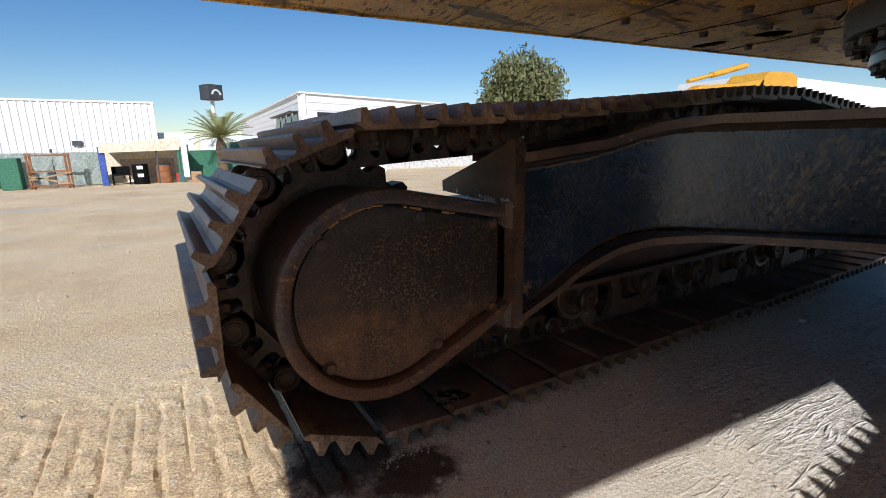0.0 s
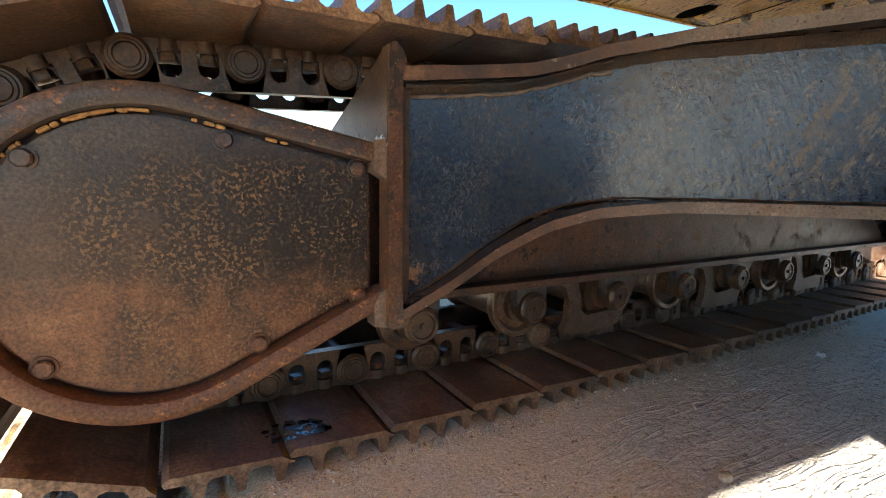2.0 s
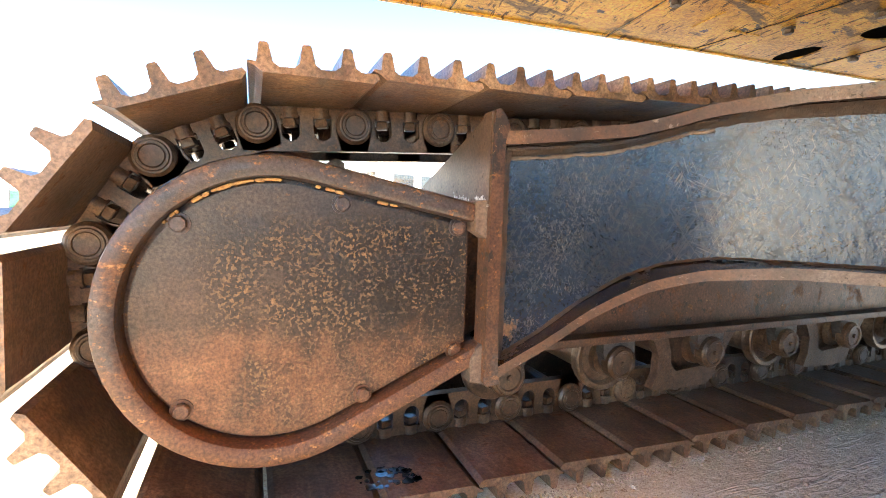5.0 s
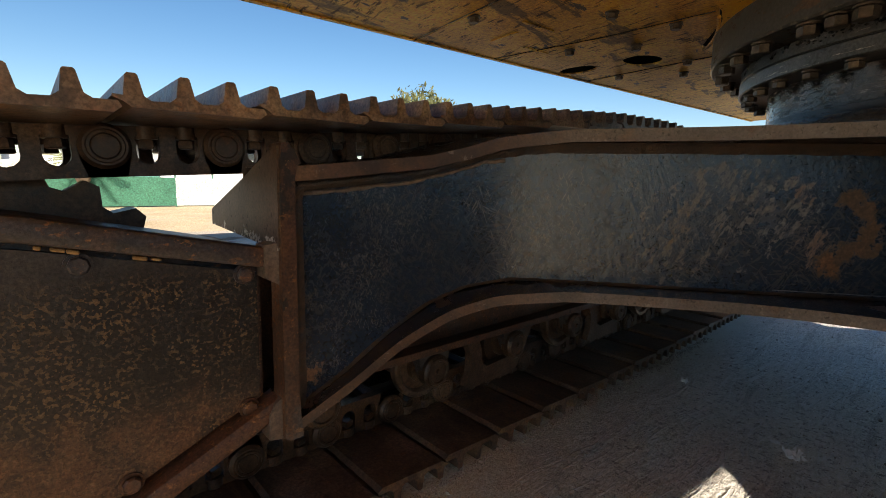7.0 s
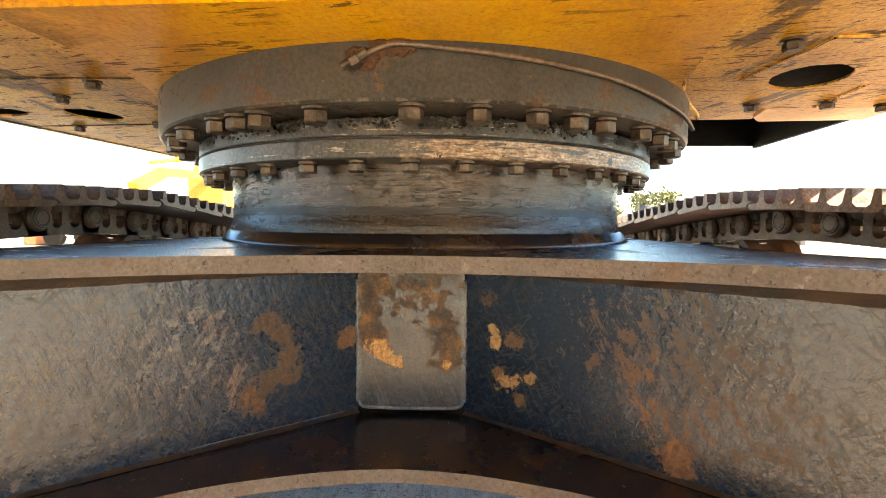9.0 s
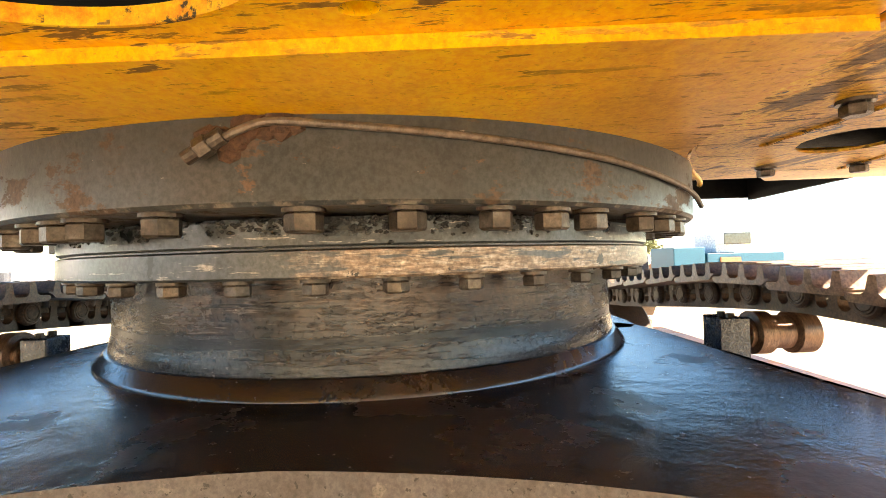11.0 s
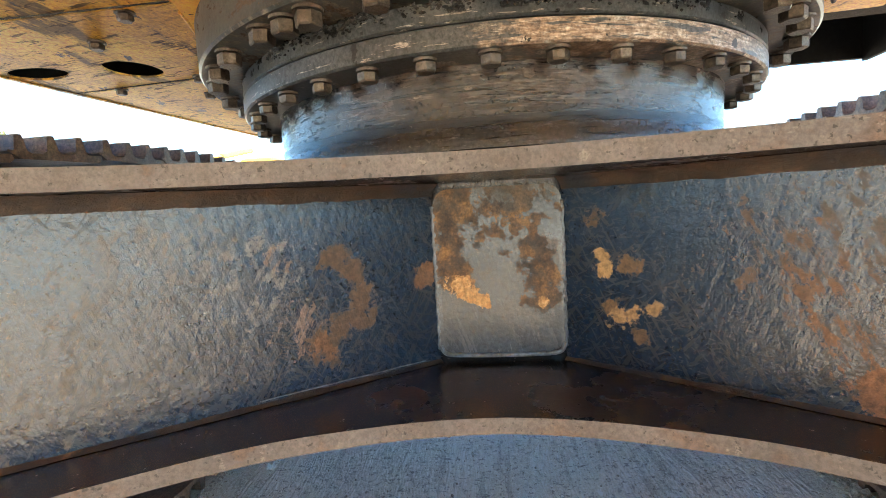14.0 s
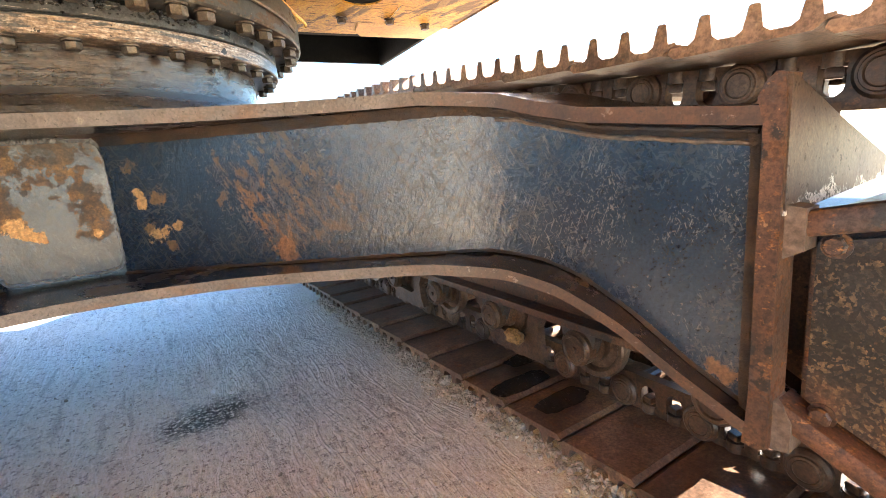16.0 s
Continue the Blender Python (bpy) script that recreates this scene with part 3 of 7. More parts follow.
def edge_paint():
    p = Paint("plate_edge", (6, [(0.088, 0.070, 0.058), (0.108, 0.088, 0.075), (0.130, 0.108, 0.094)]), 0.55)
    p.lay(p.mul(p.span(p.do("ADD", p.X, p.mul(p.do("SUBTRACT", p.noise(5, shift=12), 0.5), 0.5)), 2.45, 2.15), 0.92), p.ramp(p.noise(9, shift=3), [(0.030, 0.016, 0.010), (0.058, 0.027, 0.014), (0.085, 0.040, 0.019)]), 0.48)
    p.lay(p.mul(p.span(p.noise(10, shift=5), 0.62, 0.68), 0.5), (0.12, 0.066, 0.038), 0.85)
    p.lay(p.mul(p.span(p.noise(40, shift=7), 0.65, 0.69), 0.7), (0.05, 0.038, 0.031), 0.7)
    p.lay(p.mul(p.span(p.noise(24, squeeze=(1, 1, 3), shift=2), 0.64, 0.68), 0.7), (0.17, 0.15, 0.132), 0.55)
    p.lay(p.mul(p.span(p.noise(4.5, shift=21, detail=6), 0.56, 0.66), 0.55), p.ramp(p.noise(30, shift=23), [(0.070, 0.040, 0.024), (0.125, 0.066, 0.034), (0.17, 0.10, 0.055)]), 0.7)
    p.lay(p.mul(p.span(p.noise(75, detail=3, shift=25), 0.62, 0.66), 0.85), (0.030, 0.022, 0.018), 0.6)
    p.lay(p.mul(p.span(p.noise(17, detail=7, rough=0.7, shift=27), 0.61, 0.64), 0.7), (0.20, 0.165, 0.135), 0.6)
    p.grain(120, 0.3)
    p.relief(p.noise(45, detail=4), 0.0022)
    return p.done(0.6)


def ground_material():
    """Sand and gravel outside, grey broomed concrete under the machine, with oil and wet spots."""
    m = bpy.data.materials.new("yard_ground")
    m.use_nodes = True
    nt = m.node_tree
    n, ln = nt.nodes, nt.links
    bsdf = n["Principled BSDF"]
    geo = n.new("ShaderNodeNewGeometry")
    pos = geo.outputs["Position"]

    def noise_at(scale, stretch=(1, 1, 1), detail=8, rough=0.65, turn=0):
        mp = n.new("ShaderNodeMapping")
        mp.inputs["Scale"].default_value = stretch
        mp.inputs["Rotation"].default_value = (0, 0, radians(turn))
        ln.new(pos, mp.inputs[0])
        t = n.new("ShaderNodeTexNoise")
        t.inputs["Scale"].default_value, t.inputs["Detail"].default_value, t.inputs["Roughness"].default_value = scale, detail, rough
        ln.new(mp.outputs[0], t.inputs["Vector"])
        return t.outputs[0]

    def math_node(op, a, b=None):
        k = n.new("ShaderNodeMath")
        k.operation = op
        for q, v in enumerate((a, b)):
            if v is None:
                continue
            if isinstance(v, (int, float)):
                k.inputs[q].default_value = v
            else:
                ln.new(v, k.inputs[q])
        return k.outputs[0]

    def ramp(fac, stops):
        r = n.new("ShaderNodeValToRGB")
        els = r.color_ramp.elements
        while len(els) < len(stops):
            els.new(0.5)
        for k, (p, c) in enumerate(stops):
            els[k].position, els[k].color = p, (*c, 1)
        ln.new(fac, r.inputs[0])
        return r.outputs[0]

    def span(v, a, b):
        r = n.new("ShaderNodeMapRange")
        r.interpolation_type = "SMOOTHSTEP"
        r.inputs[1].default_value, r.inputs[2].default_value = a, b
        ln.new(v, r.inputs[0])
        return r.outputs[0]

    def mix(f, a, b, mode="MIX"):
        k = n.new("ShaderNodeMixRGB")
        k.blend_type = mode
        for q, v in enumerate((f, a, b)):
            if isinstance(v, (int, float)):
                k.inputs[q].default_value = v
            elif isinstance(v, tuple):
                k.inputs[q].default_value = (*v, 1)
            else:
                ln.new(v, k.inputs[q])
        return k.outputs[0]

    sep = n.new("ShaderNodeSeparateXYZ")
    ln.new(pos, sep.inputs[0])
    X, Y = sep.outputs[0], sep.outputs[1]
    wob = noise_at(1.3)
    sand = ramp(noise_at(0.5), [(0.3, (0.52, 0.365, 0.205)), (0.5, (0.64, 0.475, 0.285)), (0.7, (0.72, 0.565, 0.37))])
    sand = mix(span(noise_at(0.16, (1, 3, 1)), 0.54, 0.66), sand, (0.52, 0.45, 0.37))
    under = math_node("MULTIPLY", span(X, 0.4, 1.6), math_node("SUBTRACT", 1.0, span(math_node("ABSOLUTE", math_node("SUBTRACT", Y, 0.443)), 1.5, 2.2)))
    # Greyer sand under the machine, also paler to make up for missing light.
    sand = mix(math_node("MULTIPLY", under, 0.75), sand, ramp(noise_at(3.0), [(0.3, (0.545, 0.51, 0.425)), (0.7, (0.695, 0.665, 0.58))]))
    pebbles = noise_at(38, detail=4)
    sand = mix(span(pebbles, 0.60, 0.66), sand, (0.74, 0.65, 0.52))
    sand = mix(span(noise_at(27, detail=4), 0.62, 0.68), sand, (0.30, 0.22, 0.14))
    bend = math_node("ADD", Y, math_node("MULTIPLY", math_node("SUBTRACT", noise_at(1.1, detail=2), 0.5), 0.22))
    along = n.new("ShaderNodeCombineXYZ")
    ln.new(math_node("MULTIPLY", X, 1.1), along.inputs[0])
    ln.new(math_node("MULTIPLY", bend, 15), along.inputs[1])
    broom = n.new("ShaderNodeTexNoise")
    broom.inputs["Scale"].default_value, broom.inputs["Detail"].default_value, broom.inputs["Roughness"].default_value = 1.0, 2.5, 0.5
    ln.new(along.outputs[0], broom.inputs["Vector"])
    lines = math_node("MULTIPLY", span(math_node("ABSOLUTE", math_node("SUBTRACT", broom.outputs[0], 0.5)), 0.030, 0.006), span(noise_at(4, (1, 1.6, 1), detail=4), 0.40, 0.54))
    crust = noise_at(26, (0.9, 1.5, 1), detail=6, rough=0.62)
    slab = ramp(noise_at(2.2), [(0.3, (0.65, 0.605, 0.525)), (0.5, (0.73, 0.685, 0.60)), (0.7, (0.79, 0.745, 0.66))])
    slab = mix(math_node("MULTIPLY", span(noise_at(5, (1, 1.8, 1), 8, 0.7), 0.50, 0.62), 0.45), slab, (0.50, 0.455, 0.39))
    slab = mix(math_node("MULTIPLY", span(crust, 0.44, 0.37), 0.6), slab, (0.26, 0.235, 0.20))
    slab = mix(math_node("MULTIPLY", span(crust, 0.55, 0.62), 0.8), slab, (0.88, 0.83, 0.75))
    slab = mix(math_node("MULTIPLY", lines, 0.8), slab, (0.84, 0.81, 0.75))
    # Darker troughs paint in the shadow side of the broom ridges.
    slab = mix(math_node("MULTIPLY", span(broom.outputs[0], 0.40, 0.34), 0.5), slab, (0.36, 0.33, 0.285))
    ax = math_node("ADD", X, math_node("MULTIPLY", wob, 1.4))
    ay = math_node("ABSOLUTE", math_node("SUBTRACT", Y, 0.443))
    ay = math_node("ADD", ay, math_node("MULTIPLY", wob, 0.5))
    on = math_node("MULTIPLY", span(ax, 2.5, 3.5), math_node("SUBTRACT", 1.0, span(ay, 1.25, 1.65)))
    col = mix(on, sand, slab)
    flecks = math_node("MULTIPLY", span(noise_at(22, (0.8, 1.7, 1), detail=7, rough=0.75), 0.575, 0.61), on)
    col = mix(math_node("MULTIPLY", flecks, 0.75), col, (0.82, 0.80, 0.76))
    pocks = math_node("MULTIPLY", span(noise_at(26, (1.5, 0.8, 1), detail=7, rough=0.75, turn=4), 0.565, 0.60), on)
    col = mix(math_node("MULTIPLY", pocks, 0.72), col, (0.20, 0.185, 0.16))
    # oil stain and wet patch, each round a point with a ragged rim
    def spot(x, y, r0, r1, sy=1.0):
        dx, dy = math_node("SUBTRACT", X, x), math_node("MULTIPLY", math_node("SUBTRACT", Y, y), sy)
        d = math_node("SQRT", math_node("ADD", math_node("MULTIPLY", dx, dx), math_node("MULTIPLY", dy, dy)))
        d = math_node("ADD", d, math_node("MULTIPLY", math_node("SUBTRACT", noise_at(9), 0.5), 0.35))
        return math_node("SUBTRACT", 1.0, span(d, r0, r1))
    oil = math_node("MULTIPLY", spot(3.56, 0.09, 0.06, 0.24, 0.7), span(noise_at(46), 0.42, 0.50))
    col = mix(oil, col, (0.018, 0.016, 0.015))
    wet = math_node("MAXIMUM", spot(1.0, 1.72, 0.12, 0.24, 1.3), spot(0.80, 1.95, 0.16, 0.28))
    col = mix(wet, col, (0.09, 0.062, 0.040))
    gr = n.new("ShaderNodeMixRGB")
    gr.blend_type = "OVERLAY"
    ln.new(math_node("SUBTRACT", 0.55, math_node("MAXIMUM", math_node("MULTIPLY", on, 0.05), math_node("MULTIPLY", under, 0.18))), gr.inputs[0])
    ln.new(col, gr.inputs[1])
    ln.new(span(noise_at(85, (1, 1.6, 1), detail=5, rough=0.75), 0.30, 0.66), gr.inputs[2])
    ln.new(gr.outputs[0], bsdf.inputs["Base Color"])
    rough = math_node("SUBTRACT", math_node("SUBTRACT", 0.92, math_node("MULTIPLY", on, 0.26)), math_node("MULTIPLY", oil, 0.12))
    ln.new(rough, bsdf.inputs["Roughness"])
    ln.new(math_node("SUBTRACT", 0.37, math_node("MULTIPLY", oil, 0.32)), bsdf.inputs["Specular IOR Level"])
    h = math_node("ADD", math_node("MULTIPLY", noise_at(60, detail=6), math_node("SUBTRACT", 2.2, math_node("MULTIPLY", under, 1.1))), math_node("MULTIPLY", noise_at(11, detail=5), math_node("SUBTRACT", 1.8, math_node("MULTIPLY", under, 0.9))))
    h = math_node("ADD", h, math_node("MULTIPLY", math_node("MULTIPLY", math_node("ADD", math_node("MULTIPLY", lines, 0.7), math_node("MULTIPLY", crust, 2.2)), on), 4.5))
    bn = n.new("ShaderNodeBump")
    bn.inputs["Strength"].default_value, bn.inputs["Distance"].default_value = 0.6, 0.012
    ln.new(h, bn.inputs["Height"])
    ln.new(bn.outputs[0], bsdf.inputs["Normal"])
    return m


M_SHOE = steel_paint("track_steel", [(0.088, 0.048, 0.029), (0.155, 0.090, 0.055), (0.21, 0.130, 0.084)], (0.22, 0.105, 0.05), (0.30, 0.20, 0.125))
M_LINK = steel_paint("link_steel", [(0.044, 0.023, 0.013), (0.084, 0.045, 0.026), (0.130, 0.074, 0.044)], (0.15, 0.068, 0.031), (0.16, 0.096, 0.056))
M_BODY = body_paint()
M_PANEL = panel_paint()
M_TOPPLATE = top_paint()
M_RUSTBAND = material("rusty_weld_band", [(0.018, 0.012, 0.009), (0.040, 0.023, 0.014), (0.075, 0.042, 0.023)], 9, (0.4, 0.7), 0.0, 0.9, 50, patch=[((0.018, 0.020, 0.026), 5, 0.52, 0.08, 0.4), ((0.13, 0.068, 0.03), 12, 0.63, 0.04, 0.9)])
M_SEAL = material("ochre_sealant", [(0.22, 0.115, 0.04), (0.36, 0.20, 0.075)], 30, (0.7, 0.9), 0.0, 0.3, 80)
M_GREASE = material("black_grease", [(0.008, 0.008, 0.008), (0.02, 0.018, 0.016)], 30, (0.15, 0.3), 0.0, 0.4, 120)
M_WATER = material("water_film", [(0.010, 0.012, 0.016), (0.02, 0.02, 0.024)], 20, (0.03, 0.06), 0.0, 0.05, 30, spec=1.0)
M_PALERUST = material("pale_worn_block", [(0.08, 0.055, 0.04), (0.15, 0.11, 0.085)], 14, (0.5, 0.7), 0.0, 0.3, 60)
M_EDGE = edge_paint()
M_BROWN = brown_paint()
M_COVER = cover_paint()
M_RINGPAINT = ring_paint()
M_NECK = neck_paint()
M_BOLT = material("bolt_steel", [(0.045, 0.032, 0.024), (0.085, 0.066, 0.050), (0.16, 0.135, 0.11)], 25, (0.28, 0.5), 0.45, 0.2, 80, vary=0.2)
M_YELLOW = yellow_paint()
M_DECK = deck_paint()
# Less saturated yellow imitates the overexposed look of the far machines.
M_FARYELLOW = material("far_pale_yellow", [(0.56, 0.28, 0.02), (0.66, 0.36, 0.04)], 1.2, (0.45, 0.6), 0.0, 0.05, 10)
M_CHIPPED = material("chipped_yellow", [(0.72, 0.34, 0.008), (0.82, 0.43, 0.012)], 4, (0.35, 0.5), 0.0, 0.2, 60, patch=[((0.045, 0.03, 0.022), 16, 0.56, 0.03, 0.7)])
M_GUSSET = gusset_paint()
M_RACE = race_paint()
M_ROLLER = material("rusty_roller", [(0.11, 0.055, 0.030), (0.20, 0.105, 0.055), (0.30, 0.175, 0.10)], 9, (0.25, 0.45), 0.4, 0.15, 60, stretch=(1, 4, 1))
M_WET = material("wet_shoe_steel", [(0.020, 0.012, 0.008), (0.040, 0.024, 0.016)], 14, (0.16, 0.3), 0.0, 0.2, 60)
M_RIM = material("worn_flange_ring", [(0.065, 0.037, 0.022), (0.125, 0.076, 0.048), (0.20, 0.130, 0.085)], 9, (0.3, 0.5), 0.35, 0.2, 60)
M_CASTING = material("blue_grey_casting", [(0.030, 0.031, 0.034), (0.050, 0.048, 0.048), (0.075, 0.064, 0.056)], 12, (0.35, 0.55), 0.0, 0.3, 60, patch=[((0.085, 0.048, 0.028), 9, 0.58, 0.06, 0.7)])
M_GUIDE = material("worn_guide_steel", [(0.048, 0.026, 0.015), (0.090, 0.051, 0.031), (0.14, 0.085, 0.055)], 8, (0.4, 0.6), 0.1, 0.4, 60, patch=[((0.20, 0.13, 0.075), 7, 0.60, 0.08, 0.6)])
# Pale blue-grey paints in the specular line along the weld beads.
M_BEAD = material("bead_highlight", [(0.085, 0.105, 0.13), (0.20, 0.22, 0.24)], 14, (0.3, 0.5), 0.0, 0.3, 80)
M_PIPE = material("pipe_steel", [(0.10, 0.075, 0.055), (0.17, 0.13, 0.10)], 20, (0.4, 0.6), 0.3, 0.1, 60)
M_MUD = material("dried_mud", [(0.055, 0.028, 0.016), (0.11, 0.055, 0.030)], 20, (0.85, 0.95), 0.0, 0.5, 60)
# Black parts, and near-black colour as shade for the voids above the decks.
M_BLACK = material("black_and_void_shade", [(0.004, 0.004, 0.004), (0.008, 0.008, 0.007)], 6, (0.6, 0.8), 0, 0.2, 40, spec=0.1)
M_GROUND = ground_material()
M_WHITE = material("white_cladding", [(0.72, 0.73, 0.74), (0.80, 0.80, 0.80)], 0.6, (0.5, 0.7), 0.0, 0.05, 10)
M_GREEN = material("green_mesh_cloth", [(0.03, 0.13, 0.08), (0.05, 0.18, 0.11)], 1.0, (0.7, 0.9), 0.0, 0.2, 20)
M_LEAF = material("leaf_green", [(0.075, 0.09, 0.028), (0.13, 0.14, 0.05), (0.19, 0.19, 0.08)], 1.5, (0.6, 0.8), 0.0, 0.0, 8)
M_BARK = material("bark", [(0.10, 0.07, 0.045), (0.17, 0.12, 0.08)], 6, (0.8, 0.95), 0.0, 0.5, 30)
M_BLUE = material("sky_blue_paint", [(0.002, 0.050, 0.078), (0.003, 0.066, 0.10)], 2, (0.4, 0.6), 0, 0.05, 20)
M_STONE = material("gravel", [(0.26, 0.215, 0.165), (0.36, 0.31, 0.245), (0.46, 0.41, 0.34)], 30, (0.8, 0.95), 0.0, 0.2, 80)
M_PAPER = material("paper", [(0.80, 0.79, 0.77), (0.88, 0.87, 0.86)], 40, (0.7, 0.9), 0.0, 0.1, 90)
M_STEELGREY = material("grey_metal", [(0.035, 0.037, 0.040), (0.075, 0.078, 0.083)], 2, (0.4, 0.6), 0.1, 0.1, 20)
M_PALEGREY = material("pale_cladding", [(0.48, 0.48, 0.47), (0.58, 0.58, 0.57)], 0.8, (0.5, 0.7), 0.0, 0.05, 10)
M_CREAM = material("cream_board", [(0.62, 0.56, 0.42), (0.72, 0.67, 0.54)], 1.5, (0.6, 0.8), 0.0, 0.05, 14)
M_TAN = material("tan_banner", [(0.40, 0.33, 0.26), (0.48, 0.40, 0.32)], 2, (0.7, 0.9), 0.0, 0.05, 14)
M_BLUEPOST = material("blue_post_paint", [(0.03, 0.07, 0.30), (0.05, 0.10, 0.38)], 2, (0.4, 0.6), 0.0, 0.05, 20)
M_RED = material("red_paint", [(0.40, 0.03, 0.03), (0.52, 0.05, 0.04)], 2, (0.4, 0.6), 0.0, 0.05, 20)
M_RUSTY = material("rusty_steel", [(0.20, 0.075, 0.03), (0.32, 0.13, 0.05)], 4, (0.7, 0.9), 0.0, 0.2, 30)
M_CARTON = material("cardboard", [(0.36, 0.22, 0.11), (0.44, 0.28, 0.15)], 3, (0.8, 0.95), 0.0, 0.05, 30)
M_PALECLOTH = material("pale_shade_cloth", [(0.42, 0.50, 0.46), (0.54, 0.60, 0.56)], 0.8, (0.8, 0.95), 0.0, 0.1, 20)
M_CONTAINER = material("container_green", [(0.09, 0.25, 0.19), (0.13, 0.32, 0.25)], 1.5, (0.5, 0.7), 0.0, 0.05, 20)
M_PALM = material("palm_green", [(0.17, 0.19, 0.06), (0.30, 0.30, 0.11)], 2, (0.55, 0.75), 0.0, 0.0, 10)
M_GLASS = material("dark_window_glass", [(0.02, 0.025, 0.03), (0.03, 0.035, 0.04)], 1, (0.05, 0.1), 0.0, 0.0, 10, spec=0.8)


# ---- geometry helpers ----
WORLD = {}


def matrix_of(ob):
    return WORLD.get(ob, Matrix.Identity(4))


def place(ob, parent, m=Matrix.Identity(4)):
    ob.matrix_basis = m
    WORLD[ob] = m
    if parent:
        ob.parent = parent
        ob.matrix_parent_inverse = matrix_of(parent).inverted()
    return ob


def mesh_of(bm, name, mat, smooth=False):
    me = bpy.data.meshes.new(name)
    bmesh.ops.recalc_face_normals(bm, faces=bm.faces)
    bm.to_mesh(me)
    bm.free()
    for m in mat if isinstance(mat, (list, tuple)) else [mat]:
        me.materials.append(m)
    if smooth:
        me.shade_smooth()
        try:
            me.set_sharp_from_angle(angle=radians(35))
        except Exception:
            pass
    return me


def part(name, bm, mat, parent, label="", smooth=False, m=Matrix.Identity(4)):
    ob = new(name, mesh_of(bm, name, mat, smooth) if isinstance(bm, bmesh.types.BMesh) else bm)
    place(ob, parent, m)
    return tagged(ob, label) if label else ob


def thing(name, at, label, category, group="", kind=""):
    ob = new(name)
    ob.empty_display_size = 0.2
    place(ob, None, Matrix.Translation(at))
    return tagged(ob, label, category, group, kind)


def box(bm, x0, x1, y0, y1, z0, z1, m=None, bevel=0.0):
    out = bmesh.ops.create_cube(bm, size=1)
    vs = out["verts"]
    for v in vs:
        v.co = Vector(((x0 + x1) / 2 + v.co.x * (x1 - x0), (y0 + y1) / 2 + v.co.y * (y1 - y0), (z0 + z1) / 2 + v.co.z * (z1 - z0)))
        if m:
            v.co = m @ v.co
    if bevel:
        es = list({e for v in vs for e in v.link_edges})
        bmesh.ops.bevel(bm, geom=es, offset=bevel, segments=2, affect="EDGES", profile=0.5)
    return vs


def prism(bm, pts, depth, m=None):
    """A closed outline in the x, y plane, extruded along z from 0 to depth, then moved by m."""
    a = [bm.verts.new((x, y, 0)) for x, y in pts]
    b = [bm.verts.new((x, y, depth)) for x, y in pts]
    k = len(pts)
    bm.faces.new(a[::-1])
    bm.faces.new(b)
    for i in range(k):
        bm.faces.new((a[i], a[(i + 1) % k], b[(i + 1) % k], b[i]))
    if m:
        for v in a + b:
            v.co = m @ v.co
    return a + b


def cyl(bm, r, z0, z1, m=None, seg=24, r2=None, bevel=0.0):
    r2 = r if r2 is None else r2
    prof = [(0, z0), (r - bevel, z0), (r, z0 + bevel), (r2, z1 - bevel), (r2 - bevel, z1), (0, z1)] if bevel else [(0, z0), (r, z0), (r2, z1), (0, z1)]
    return lathe(bm, prof, seg, m)


def lathe(bm, prof, seg=48, m=None, closed=False):
    rings, made = [], []
    for r, z in prof:
        if r < 1e-6:
            v = bm.verts.new((0, 0, z))
            rings.append([v])
        else:
            rings.append([bm.verts.new((r * math.cos(2 * math.pi * k / seg), r * math.sin(2 * math.pi * k / seg), z)) for k in range(seg)])
        made += rings[-1]
    pairs = list(zip(rings, rings[1:]))
    if closed:
        pairs.append((rings[-1], rings[0]))
    for a, b in pairs:
        for k in range(seg):
            j = (k + 1) % seg
            f = [a[k % len(a)], a[j % len(a)], b[j % len(b)], b[k % len(b)]]
            f = [v for q, v in enumerate(f) if v not in f[:q]]
            if len(f) > 2:
                bm.faces.new(f)
    if m:
        for v in made:
            v.co = m @ v.co
    return made


def tube(bm, pts, r, seg=10):
    pts = [Vector(p) for p in pts]
    rings = []
    for i, p in enumerate(pts):
        d = (pts[min(i + 1, len(pts) - 1)] - pts[max(i - 1, 0)]).normalized()
        u = d.orthogonal().normalized() if i == 0 else (u0 - d * u0.dot(d)).normalized()
        u0 = u
        w = d.cross(u)
        rings.append([bm.verts.new(p + r * (math.cos(2 * math.pi * k / seg) * u + math.sin(2 * math.pi * k / seg) * w)) for k in range(seg)])
    for a, b in zip(rings, rings[1:]):
        for k in range(seg):
            bm.faces.new((a[k], a[(k + 1) % seg], b[(k + 1) % seg], b[k]))
    bm.faces.new(rings[0][::-1])
    bm.faces.new(rings[-1])


def smooth_line(pts, per=6):
    """A polyline through pts, rounded by Catmull-Rom."""
    pts = [Vector(p) for p in pts]
    out = []
    for i in range(len(pts) - 1):
        p0, p1, p2, p3 = pts[max(i - 1, 0)], pts[i], pts[i + 1], pts[min(i + 2, len(pts) - 1)]
        for k in range(per):
            t = k / per
            out.append(0.5 * ((2 * p1) + (p2 - p0) * t + (2 * p0 - 5 * p1 + 4 * p2 - p3) * t * t + (3 * p1 - p0 - 3 * p2 + p3) * t ** 3))
    out.append(pts[-1])
    return out


def interp(x, xs, ys):
    return float(np.interp(x, xs, ys))


FLIP_Y = Matrix.Translation((0, 0.886, 0)) @ Matrix.Diagonal((1, -1, 1, 1))
FLIP_X = Matrix.Translation((7.78, 0, 0)) @ Matrix.Diagonal((-1, 1, 1, 1))


